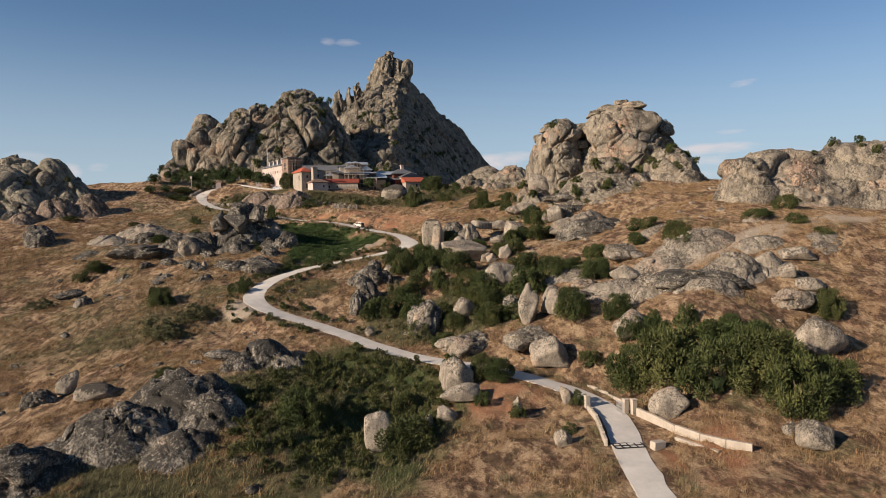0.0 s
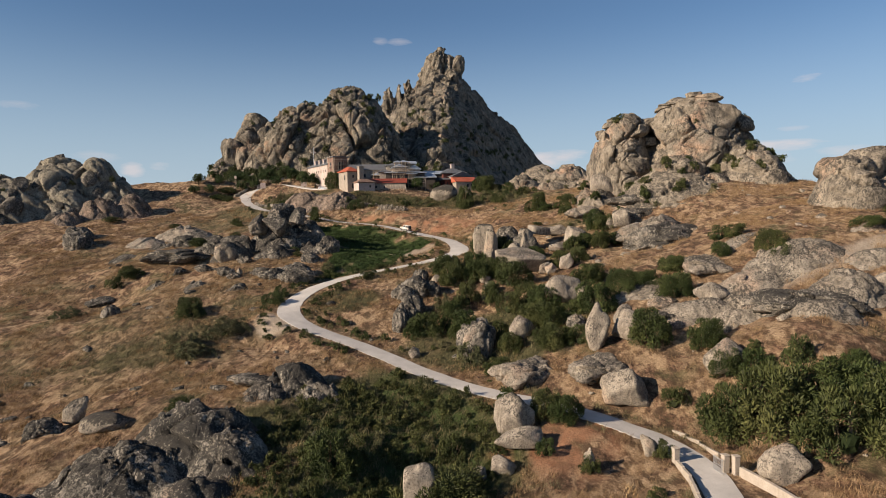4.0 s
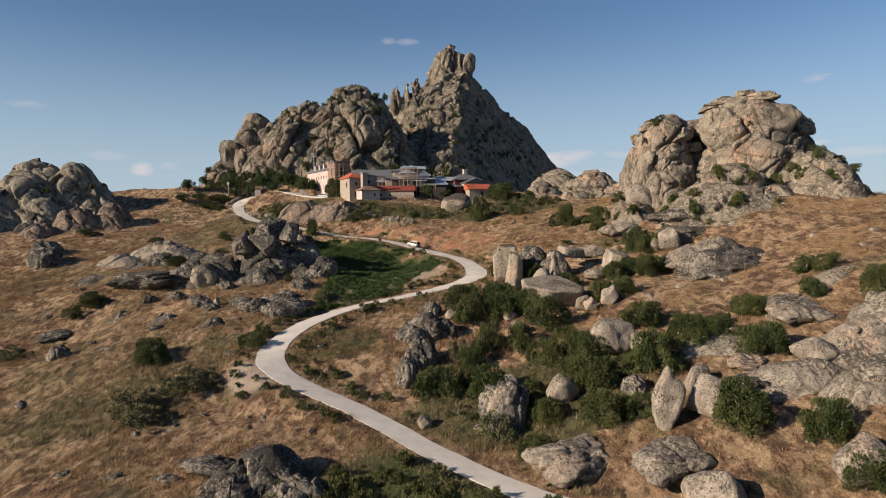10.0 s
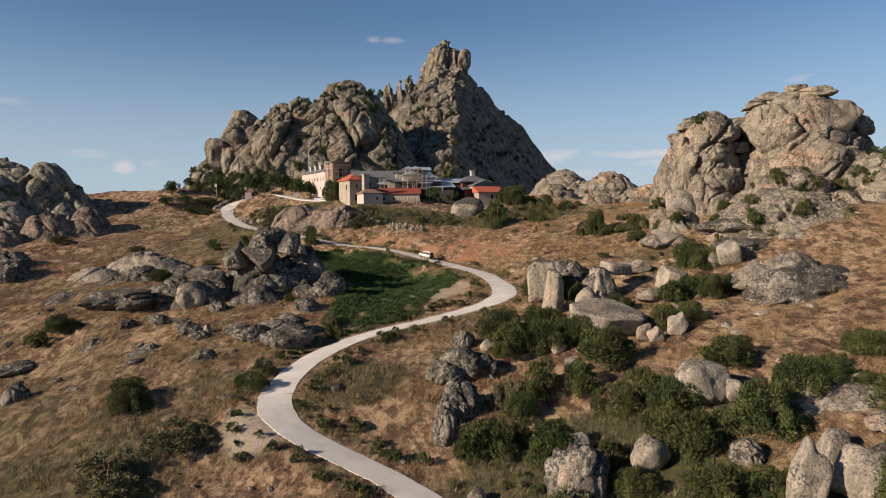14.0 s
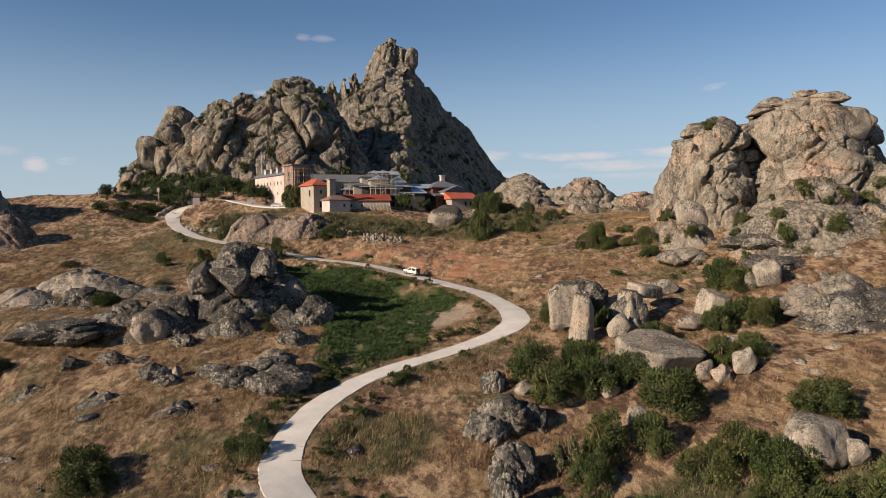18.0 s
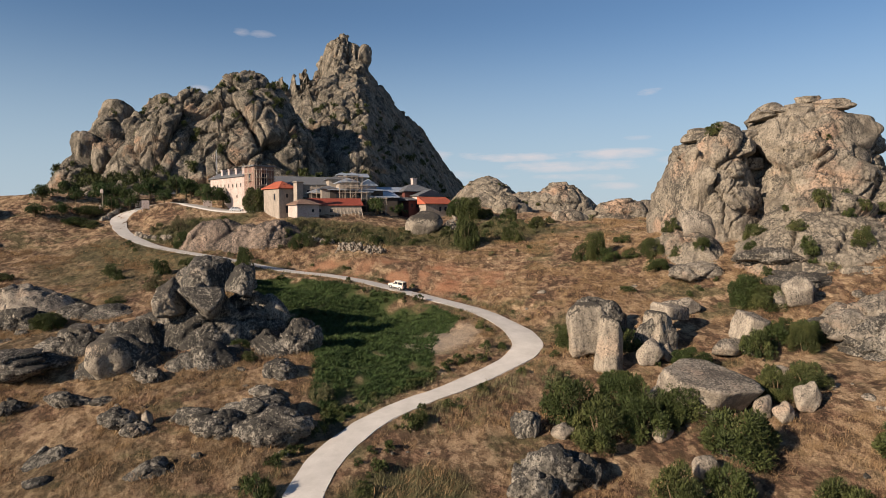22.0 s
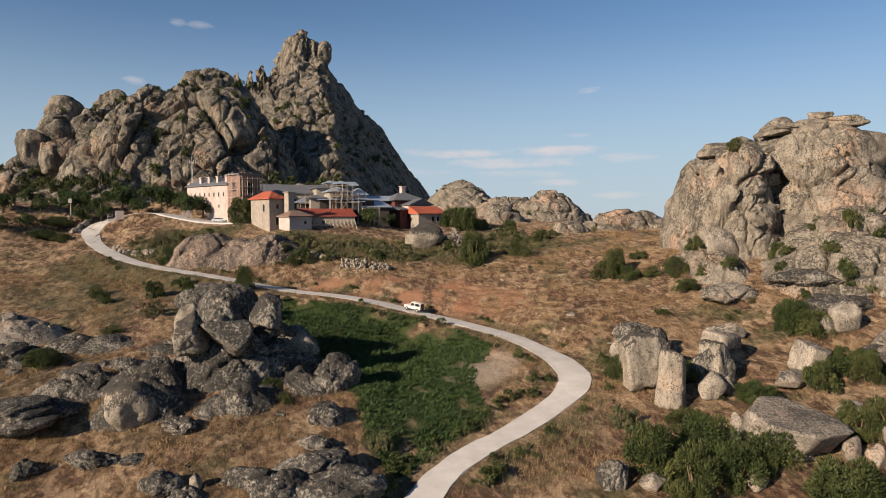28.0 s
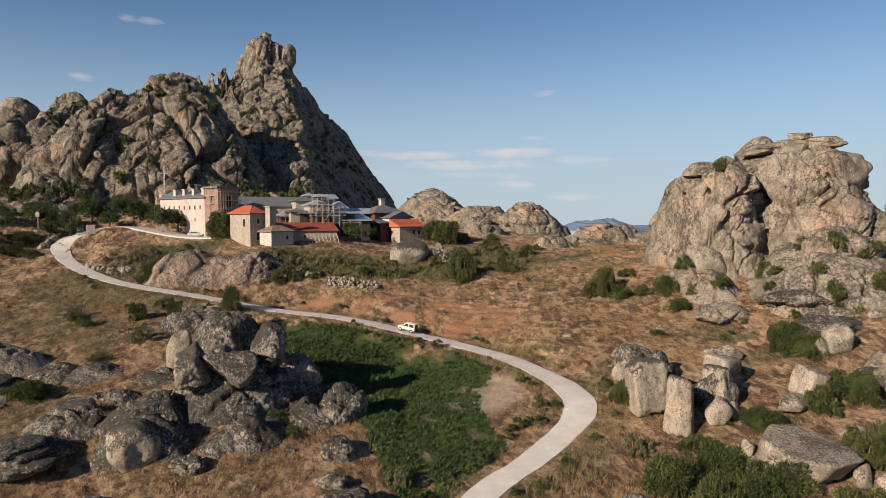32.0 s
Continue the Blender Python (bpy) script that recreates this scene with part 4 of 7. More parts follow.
def tors(x, y, lumps):
    z = np.full(len(x), -500.0)
    for cx, cy, top, bot, rx, ry, p in lumps:
        d = np.hypot((x - cx) / rx, (y - cy) / ry)
        z = np.maximum(z, np.where(d < 1.25, bot + (top - bot) * (1 - d**p), -500))
    return z


def jointed(c, seed, keep=0.9, lean=0.6, edge=0.3, gap=0.4):
    """Relief of jointed granite: flat-faced blocks with worn edges, each at its own height and lean, parted by narrow joints."""
    f1, f2, own, tilt = facets(c, seed)
    e = f2 - f1
    u = np.clip(e / edge, 0, 1)
    return keep * (own - 0.5) + lean * tilt + 0.5 * (np.sqrt(1 - (1 - u) ** 2) - 1) - gap * (1 - step(0, 0.07, e))


def massif(name, lumps, spacing, layers, material, tags, seed=1, wob=6.0, dip=(0, 0, 0), carve=None, fan=None, rough=0.25, calm=None):
    """A granite hill: the upper hull of rounded lumps, split into slabs and blocks along the surface.
    Each layer: size across, size along the dip, relief, step between blocks, lean of their faces, worn edge, joint depth, share left whole."""
    xs = [c[0] + s * c[4] * 1.2 for c in lumps for s in (-1, 1)]
    ys = [c[1] + s * c[5] * 1.2 for c in lumps for s in (-1, 1)]
    lines, columns = np.arange(min(ys), max(ys), spacing), np.arange(min(xs), max(xs), spacing)
    x, y = np.meshgrid(columns, lines)
    shape = x.shape
    x, y = x.ravel(), y.ravel()
    q = np.stack([x, y, 0 * x], 1)
    wx, wy = wob * fbm(q / 26, 3, seed + 50), wob * fbm(q / 26 + 9, 3, seed + 60)
    base = smooth_land(x, y)
    z = tors(x + wx, y + wy, lumps)
    if carve:
        z = carve(x + 0.5 * wx, y + 0.5 * wy, z)
    z = np.maximum(z, base - 8).reshape(shape)
    soft = z
    for _ in range(2):
        for axis in (0, 1):
            soft = sum(np.roll(soft, k, axis) for k in (-2, -1, 0, 1, 2)) / 5
    zy, zx = np.gradient(soft, lines, columns)
    # even steps along each profile, so that steep faces are as finely divided as flat ones
    buried = z < base.reshape(shape) - 4
    pace = np.hypot(spacing, np.abs(np.diff(z, axis=0))) * np.where(buried[1:] & buried[:-1], 0.1, np.where(zy[1:] > -0.3, 1.0, 0.4))
    far = np.vstack([np.zeros(len(columns)), np.cumsum(pace, 0)])
    count = int(np.percentile(far[-1], 90) / spacing)
    ynew, znew, gx_, gy_ = (np.empty((count, len(columns))) for _ in range(4))
    for k in range(len(columns)):
        at = np.linspace(0, far[-1, k], count)
        ynew[:, k], znew[:, k] = np.interp(at, far[:, k], lines), np.interp(at, far[:, k], z[:, k])
        gx_[:, k], gy_[:, k] = np.interp(at, far[:, k], zx[:, k]), np.interp(at, far[:, k], zy[:, k])
    x, y, z = np.repeat(columns[None], count, 0).ravel(), ynew.ravel(), znew.ravel()
    shape = ynew.shape
    base = smooth_land(x, y)
    keep = z > base - 4
    nrm = np.stack([-gx_.ravel(), -gy_.ravel(), np.full(len(x), 0.6)], 1)
    nrm /= np.linalg.norm(nrm, axis=1)[:, None]
    p = np.stack([x, y, z], 1)
    turn = np.array(Euler([radians(v) for v in dip]).to_matrix())
    rise = step(-3, 5, z[keep] - base[keep])
    if calm:
        rise = rise * calm(x[keep], y[keep], z[keep])
    for k, (across, length, amp, own, lean, edge, gap, whole) in enumerate(layers):
        q = p[keep]
        if fan:
            a = np.arctan2(q[:, 0] - fan[0], fan[1] - q[:, 2])
            c = np.stack([a * fan[2] / across, q[:, 1] / (across * 1.6), np.hypot(q[:, 0] - fan[0], fan[1] - q[:, 2]) / length], 1)
        else:
            c = (q @ turn) / (across, across, length)
        c = c + 0.16 * np.stack([fbm(c * 0.9 + 5 * j, 2, seed + 70 + j) for j in range(3)], 1)
        d = amp * jointed(c + 3.3 * k, seed + k, own, lean, edge, gap)
        if whole:
            d = d * step(whole - 0.75, whole - 0.35, 0.4 + fbm(q / (across * 4) + 31, 2, seed + 80 + k))
        p[keep] += nrm[keep] * (d * rise)[:, None]
    q = p[keep]
    across = layers[-1][0]
    p[keep] += nrm[keep] * (rough * (fbm(q / across * 0.35 + 3, 3, seed + 9, 0.6) + 0.5 * fbm(q / across * 1.7, 3, seed + 19, 0.6)) * rise)[:, None]
    ids = np.arange(len(x)).reshape(shape)
    quads = np.stack([ids[:-1, :-1], ids[:-1, 1:], ids[1:, 1:], ids[1:, :-1]], -1).reshape(-1, 4)
    quads = quads[keep[quads].all(1)]
    used, inv = np.unique(quads, return_inverse=True)
    ob = tagged(new(name, mesh_of(name, p[used], inv.reshape(-1, 4), material)), *tags)
    return ob, p[used], z[used] - base[used], nrm[used]


# the peak's sunny front and its steep shaded flank meet in a spur that runs down from the summit
SUMMIT, SPUR, FLANK, FRONT = ((14.0, 643.0, 176.0), (-1.0, 400.0, 59.1), (136.0, 787.2, 80.3), (-60.0, 400.0, 50.0))


def sheet_through(a, b, c):
    n = (Vector(b) - Vector(a)).cross(Vector(c) - Vector(a))
    return lambda x, y: a[2] - (n.x * (x - a[0]) + n.y * (y - a[1])) / n.z


shaded, sunny = sheet_through(SUMMIT, SPUR, FLANK), sheet_through(SUMMIT, SPUR, FRONT)


def carve_peak(x, y, z):
    behind = (x - SUMMIT[0]) * (FLANK[1] - SUMMIT[1]) - (y - SUMMIT[1]) * (FLANK[0] - SUMMIT[0])
    behind = -behind / math.hypot(FLANK[0] - SUMMIT[0], FLANK[1] - SUMMIT[1])
    spur = np.minimum(np.minimum(shaded(x, y), sunny(x, y) - 0.9 * np.maximum(-30 - x, 0)) + 2, 176) - 2.2 * np.maximum(behind, 0)
    cap = shaded(x, y) + 7 + 22 * np.exp(-(((x - 8) / 16) ** 2 + ((y - 648) / 22) ** 2))
    return np.maximum(np.minimum(z, cap), spur)


def calm_flank(x, y, z):
    """The shaded flank is planed smoother than the front."""
    return 1 - 0.5 * step(-6, 2, z - shaded(x, y) + 2) * step(0, 12, sunny(x, y) - shaded(x, y))


MOUNTAIN = [(2, 655, 172, 50, 80, 105, 0.95), (3, 655, 199, 105, 26, 34, 2.3), (-3, 650, 194, 110, 22, 30, 2.6), (12, 650, 192, 110, 13, 22, 3), (-54, 653, 163, 95, 15, 24, 1.7), (-43, 653, 167, 95, 14, 24, 1.7), (-29, 653, 172, 90, 16, 24, 1.8), (-14, 655, 181, 90, 22, 30, 1.8), (20, 645, 176, 90, 14, 24, 2.4), (-40, 655, 163, 60, 50, 80, 1.2),
            (28, 605, 142, 50, 37, 85, 1.3), (37, 545, 111, 45, 36, 80, 1.3), (38, 470, 86, 45, 28, 70, 1.4), (34, 410, 66, 42, 21, 50, 1.6),
            (-62, 450, 122, 50, 58, 75, 1.5), (-90, 445, 112, 50, 42, 60, 1.7), (-40, 420, 74, 45, 50, 60, 1.3), (-8, 530, 119, 50, 62, 110, 1.3), (-20, 590, 147, 50, 50, 90, 1.2)]
MOUNTAIN_WEST = [(-123, 530, 123, 50, 38, 60, 1.9), (-147, 520, 111, 50, 30, 52, 2.2), (-158, 492, 82, 45, 22, 44, 1.9), (-20, 348, 59, 42, 62, 50, 1.4), (-100, 405, 66, 44, 60, 60, 1.4), (15, 365, 55, 40, 35, 45, 1.5)]
MOUNTAIN_EAST = [(70, 650, -60, -80, 60, 60, 2)]
PEAK_LAYERS = [(26, 60, 6.0, 0.9, 0.9, 0.24, 0.5, 0), (11, 26, 2.5, 1.1, 1.0, 0.22, 0.7, 0), (5, 10, 1.0, 1.1, 1.2, 0.22, 0.8, 0.25), (2.4, 4, 0.45, 1.0, 1.2, 0.22, 0.8, 0.35)]
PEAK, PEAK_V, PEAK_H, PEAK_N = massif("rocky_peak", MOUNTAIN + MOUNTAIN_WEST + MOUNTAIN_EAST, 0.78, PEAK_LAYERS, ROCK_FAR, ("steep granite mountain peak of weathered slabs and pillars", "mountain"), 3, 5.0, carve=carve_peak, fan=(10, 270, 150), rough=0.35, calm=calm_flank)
DOME_L = [(83, 208, 68.6, 26, 23, 30, 2.6), (59, 210, 61.5, 26, 12, 18, 4.5), (70, 184, 45, 26, 24, 26, 1.9), (90, 188, 51, 26, 15, 28, 2.2), (95, 205, 60, 28, 10, 20, 1.8), (48, 199, 40, 27, 10, 16, 2), (76, 210, 65, 30, 16, 18, 2.5)]
DOME_LAYERS = [(17, 12, 2.6, 1.1, 0.8, 0.16, 0.35, 0), (8, 5, 1.0, 1.2, 0.9, 0.13, 0.6, 0), (3.4, 2.4, 0.36, 1.2, 0.9, 0.15, 0.7, 0.4), (1.3, 0.9, 0.13, 1.0, 1.0, 0.2, 0.6, 0.45)]
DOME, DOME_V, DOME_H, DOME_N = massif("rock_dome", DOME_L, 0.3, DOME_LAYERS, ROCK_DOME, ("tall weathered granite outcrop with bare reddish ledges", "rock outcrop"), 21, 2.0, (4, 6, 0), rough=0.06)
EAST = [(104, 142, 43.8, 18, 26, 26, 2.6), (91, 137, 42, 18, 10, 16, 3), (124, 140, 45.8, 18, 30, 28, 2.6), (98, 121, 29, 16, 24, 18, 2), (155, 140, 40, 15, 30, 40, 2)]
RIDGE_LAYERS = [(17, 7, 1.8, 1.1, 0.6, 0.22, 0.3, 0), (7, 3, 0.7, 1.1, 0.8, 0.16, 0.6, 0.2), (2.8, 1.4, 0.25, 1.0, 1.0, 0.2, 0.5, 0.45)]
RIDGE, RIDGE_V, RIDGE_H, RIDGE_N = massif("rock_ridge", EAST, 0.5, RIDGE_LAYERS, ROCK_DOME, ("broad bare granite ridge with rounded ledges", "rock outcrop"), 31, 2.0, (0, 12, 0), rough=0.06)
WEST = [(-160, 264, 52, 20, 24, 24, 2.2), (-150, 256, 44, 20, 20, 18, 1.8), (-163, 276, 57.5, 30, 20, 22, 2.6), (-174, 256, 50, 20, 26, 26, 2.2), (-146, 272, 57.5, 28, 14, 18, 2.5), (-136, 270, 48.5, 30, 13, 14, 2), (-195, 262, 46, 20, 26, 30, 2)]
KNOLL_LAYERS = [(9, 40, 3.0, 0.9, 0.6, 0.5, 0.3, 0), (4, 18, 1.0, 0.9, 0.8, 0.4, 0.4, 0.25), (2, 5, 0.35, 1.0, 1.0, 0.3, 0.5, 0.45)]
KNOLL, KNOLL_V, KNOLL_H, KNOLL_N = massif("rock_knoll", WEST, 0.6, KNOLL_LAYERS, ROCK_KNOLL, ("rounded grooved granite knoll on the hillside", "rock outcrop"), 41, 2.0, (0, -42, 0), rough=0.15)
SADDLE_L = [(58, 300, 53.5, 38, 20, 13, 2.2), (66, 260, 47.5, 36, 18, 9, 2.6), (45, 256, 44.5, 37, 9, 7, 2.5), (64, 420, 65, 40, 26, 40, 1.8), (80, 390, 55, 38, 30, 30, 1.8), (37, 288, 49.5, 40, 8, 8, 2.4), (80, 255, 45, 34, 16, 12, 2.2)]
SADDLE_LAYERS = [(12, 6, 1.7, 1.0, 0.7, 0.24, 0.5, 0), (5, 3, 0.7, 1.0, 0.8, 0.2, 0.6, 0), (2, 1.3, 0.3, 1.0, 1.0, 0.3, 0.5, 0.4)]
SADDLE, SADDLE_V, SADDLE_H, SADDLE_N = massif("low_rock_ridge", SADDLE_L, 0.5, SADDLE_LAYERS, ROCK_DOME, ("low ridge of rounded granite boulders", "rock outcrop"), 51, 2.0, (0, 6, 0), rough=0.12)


# crags, pillars and caps that stand out of the hills, and the blocks that their sides break into
BLOCKS = [rock_shape(500 + k, (1, 1, 1), 4, 8 + k % 5, 0.08, 0.9, 0.05, 18.0) for k in range(14)]
for v, _ in BLOCKS:
    v -= (v.max(0) + v.min(0)) / 2
    v /= v.max(0) - v.min(0)


def crag(parent, seed, x, y, z, w, d, h, turn, tip, material, boxy=3.0):
    v, f = rock_shape(seed, (1, 1, 1), 5, 6, 0.08, 0.7, 0.06, 18.0, boxy)
    lo, hi = v.min(0), v.max(0)
    v = (v - (lo + hi) / 2) / (hi - lo) * np.array((w, d, h))
    return under("crag", mesh_of("crag", v, f, material), parent, at=pose(x, y, z, tip[0], tip[1], turn))


def blocks(parent, v, h, nrm, count, size, tall, material, seed, lean=0.0, test=None, low=1.0, out=0.1):
    """Worn blocks of rock set into the sides of a hill, longest down the slope."""
    r = np.random.RandomState(seed)
    meshes = [mesh_of("block", bv, bf, material) for bv, bf in BLOCKS]
    ok = h > low
    if test is not None:
        ok &= test(v)
    steep = 1 / np.clip(nrm[:, 2], 0.25, 1)
    where = np.flatnonzero(ok)
    chance = steep[where] / steep[where].sum()
    taken = []
    for k in r.choice(where, min(count * 6, len(where)), replace=False, p=chance):
        s = size[0] * (size[1] / size[0]) ** (r.rand() ** 1.6)
        p = v[k]
        if any((p[0] - q[0]) ** 2 + (p[1] - q[1]) ** 2 + (p[2] - q[2]) ** 2 < (0.42 * (s + q[3])) ** 2 for q in taken):
            continue
        taken.append((*p, s))
        n = Vector(nrm[k]).normalized()
        down = Vector((lean, 0, -1)) - n * n.dot(Vector((lean, 0, -1)))
        down = down.normalized() if down.length > 0.1 else Vector((1, 0, 0))
        across = n.cross(down)
        m = Matrix((across, down, n)).transposed().to_4x4()
        t = s * r.uniform(0.3, 0.55)
        m = Matrix.Translation(Vector(p) + n * (out * t - 0.25 * t)) @ m @ pose(0, 0, 0, r.uniform(-10, 10), r.uniform(-10, 10), r.uniform(-18, 18))
        under("block", meshes[r.randint(len(meshes))], parent, at=m @ Matrix.Diagonal((s, s * tall * r.uniform(0.7, 1.25), t * 1.3, 1)))
        if len(taken) >= count:
            break


for k, (x, y, z, w, h) in enumerate(CRAGS_WEST[:7]):
    crag(PEAK, 400 + k, x, y, z - 0.2 * h, w * 1.1, w * 1.2, h, 37 * k % 60 - 30, (-8, 5 if k % 3 else -6), ROCK_FAR)
x, y, z, w, h = CRAGS[4]
crag(PEAK, 416, x - 5.5, y, z + 0.5, w, w * 1.1, h, 20, (-4, 8), ROCK_FAR)
CAPS = [(84, 201, 66.4, 10, 10, 3.0), (81, 203, 68.8, 5, 5, 2.0), (86, 203, 68.6, 4.5, 5, 1.8), (75, 205, 68.2, 4.5, 4, 1.6), (74, 208, 66.2, 8, 8, 3), (58, 208, 60.0, 9, 8, 3.8), (66, 206, 58.5, 8, 7, 5.5), (52.5, 208, 58.6, 4, 4, 3.2), (60, 204.5, 56.2, 6.5, 6, 2.8),
        (66, 203.5, 53.4, 6.5, 5, 3), (57, 204, 53.4, 7, 6, 3), (53, 204, 54.5, 4, 5, 3), (95, 201, 61.5, 7, 8, 6), (84, 197, 60, 16, 10, 10)]
for k, (x, y, z, w, d, h) in enumerate(CAPS):
    close = np.hypot(DOME_V[:, 0] - x, DOME_V[:, 1] - y) < 0.35 * w
    rest = float(np.mean(DOME_V[close, 2]))
    crag(DOME, 440 + k, x, y, min(z, rest + 0.35 * h), w, d, h, 23 * k % 40 - 20, (3, -3), ROCK_DOME, 5.0)
blocks(PEAK, PEAK_V, PEAK_H, PEAK_N, 40, (3, 7), 1.6, ROCK_FAR, 61, -0.6, lambda v: (v[:, 1] < 600) & (v[:, 0] < 20), 2, -0.2)
blocks(DOME, DOME_V, DOME_H, DOME_N, 60, (2.0, 6), 0.9, ROCK_DOME, 62, 0.0, lambda v: v[:, 1] < 212, 0.8, -0.1)
blocks(RIDGE, RIDGE_V, RIDGE_H, RIDGE_N, 50, (2.0, 7), 0.8, ROCK_DOME, 63, 0.3, lambda v: (v[:, 1] < 145) & (v[:, 0] < 140), 0.8, -0.1)
blocks(KNOLL, KNOLL_V, KNOLL_H, KNOLL_N, 60, (2.5, 8), 1.4, ROCK_DARK, 64, -0.6, None, 0.6)
blocks(SADDLE, SADDLE_V, SADDLE_H, SADDLE_N, 60, (2.5, 8), 0.9, ROCK_DOME, 65, 0.2, None, 0.5, 0.2)


# broad outcrops that break the slope
def outcrop(label, lumps, material, seed, dip=(0, -40, 0), spacing=0.4, rough=1.0, long=2.0):
    layers = [(6, 6 * long, 1.5 * rough, 1.0, 0.9, 0.22, 0.4, 0), (2.6, 2.6 * long, 0.6 * rough, 1.1, 1.1, 0.2, 0.6, 0.15), (1.1, 1.1 * long, 0.24 * rough, 1.1, 1.2, 0.2, 0.7, 0.3)]
    ob, v, h, nrm = massif("rock_outcrop", lumps, spacing, layers, material, (label, "rock outcrop", "rock outcrops on the hillside"), seed, 1.2, dip, rough=0.1 * rough)
    blocks(ob, v, h, nrm, 8, (1.2, 3.0), 1.2, material, seed, -0.4, None, 0.3, 0.0)


outcrop("long dark lichen-crusted granite ridge above green scrub", [(-33, 77, 4.6, -3, 11, 8, 1.8), (-40, 69, 2.0, -6, 12, 9, 1.7), (-27, 73, 3.0, -5, 7, 8, 2), (-48, 60, -1.2, -9, 12, 9, 1.7), (-29, 65, 0, -7, 8, 8, 1.8)], ROCK_DARK, 71, rough=1.35)
outcrop("dark rounded granite outcrop beside a green hollow", [(-23.5, 95, 6.2, -1, 6.8, 6, 2), (-19, 92, 4.2, -2, 6, 6, 1.9), (-27, 92, 4, 0, 6, 6, 1.8)], ROCK_DARK, 72, rough=1.3)
outcrop("dark granite base below twin boulders", [(-48, 184, 29.4, 17, 10, 8, 2.2), (-58, 176, 24.2, 15, 9, 6, 1.7), (-46, 174, 23.6, 14, 10, 6, 1.7), (-58, 182, 25, 16, 10, 7, 1.8), (-40, 188, 28.5, 18, 10, 9, 1.9), (-36, 179, 23.5, 15, 8, 7, 1.8), (-67, 185, 24, 17, 11, 8, 1.8), (-32, 184, 22, 15, 7, 7, 1.8)], ROCK_DARK, 73, rough=1.25)
outcrop("rough pinkish granite outcrop beside the grooved knoll", [(-134, 252, 40.5, 26, 12, 9, 2), (-124, 258, 42, 30, 9, 8, 2), (-142, 243, 35, 24, 10, 8, 2)], ROCK_PINK, 78, (0, -35, 0))
outcrop("smooth pale granite whaleback in dry grass", [(-87, 214, 28.4, 22, 13, 6, 2), (-97, 208, 25.5, 20, 9, 6, 1.8)], ROCK, 74, (0, -20, 0), 0.4, 0.55)
outcrop("folded pinkish granite slab below the upper road", [(-53, 256, 41.3, 32, 12, 7, 2.2), (-39, 251, 40.6, 31, 11, 7, 2.4), (-46, 253, 40.0, 32, 9, 7, 2)], ROCK_PINK, 75, (0, 30, 0), 0.4, 0.7, 4.0)
outcrop("sloping granite slabs above the thicket", [(55, 84, 17.0, 7, 10, 8, 2), (49, 93, 17.0, 9, 9, 7, 2), (63, 92, 20.5, 10, 11, 8, 2)], ROCK_SLAB, 76, (0, 25, 0), 0.4, 0.8)
outcrop("broad mottled granite slab on the grassy shoulder", [(66, 108, 25.0, 16, 13, 9, 2), (74, 101, 23.5, 14, 11, 7, 2)], ROCK_SLAB, 77, (0, 15, 0), 0.4, 0.7)


def skirt(label, spots, material, seed, lift, rx, ry, rough, slant):
    """Low slabs of bare rock that lie almost flush with the slope."""
    lumps = []
    for x, y in spots:
        z = float(smooth_land(np.array([x * 1.0]), np.array([y * 1.0]))[0])
        lumps.append((x, y, z + lift, z - 3.5, rx, ry, 1.6))
    outcrop(label, lumps, material, seed, (0, slant, 0), 0.4, rough)


skirt("dark mottled slabs around a crowned boulder", [(-64, 193), (-57, 200), (-44, 177), (-36, 184), (-40, 196), (-67, 205), (-54, 190)], ROCK_DARK, 81, 1.3, 9, 7, 0.8, -40)
skirt("dark mottled slabs below a pale whaleback", [(-88, 201), (-80, 190), (-94, 190), (-74, 207)], ROCK_DARK, 82, 1.1, 9, 6, 0.7, -40)
skirt("flat weathered granite pavement above the thicket", [(44, 101), (57, 105), (71, 93), (81, 112), (40, 113), (62, 121), (86, 98)], ROCK_SLAB, 83, 1.2, 10, 6, 0.5, 20)
skirt("small dark slabs in the long grass", [(-60, 152), (-48, 146), (-72, 160), (-40, 156)], ROCK_DARK, 84, 0.7, 6, 4, 0.6, -30)


# a far low mountain on the horizon
def far_hill(name, x, y, z, half, rise, seed):
    u, w = np.meshgrid(np.linspace(-1, 1, 70), np.linspace(-1, 1, 16))
    u, w = u.ravel(), w.ravel()
    h = (1 - u * u) * (1 - w * w) * (1 + 0.5 * fbm(np.stack([u * 4, w * 2, 0 * u], 1), 4, seed))
    v = np.stack([x + half * u, y + 400 * w, z + rise * h], 1)
    ids = np.arange(len(u)).reshape(16, 70)
    quads = np.stack([ids[:-1, :-1], ids[:-1, 1:], ids[1:, 1:], ids[1:, :-1]], -1).reshape(-1, 4)
    return tagged(new(name, mesh_of(name, v, quads, FAR_HAZE)), "low hazy blue mountain on the far horizon", "mountain", kind="structure")


# the blue haze of distance is painted into the hill's base colour
FAR_HAZE = material("far_hill", 1.0)[0]
FAR_HAZE.node_tree.nodes["Principled BSDF"].inputs["Base Color"].default_value = (0.10, 0.15, 0.22, 1)
far_hill("backdrop_hills", 2151, 3400, -23, 211, 57, 12)


# ---------------------------------------------------------------- boulders
def place(x, y, z, sx=1, sy=1, sz=1, turn=0.0, tip=(0, 0)):
    return pose(x, y, z, tip[0], tip[1], turn) @ Matrix.Diagonal((sx, sy, sz, 1))


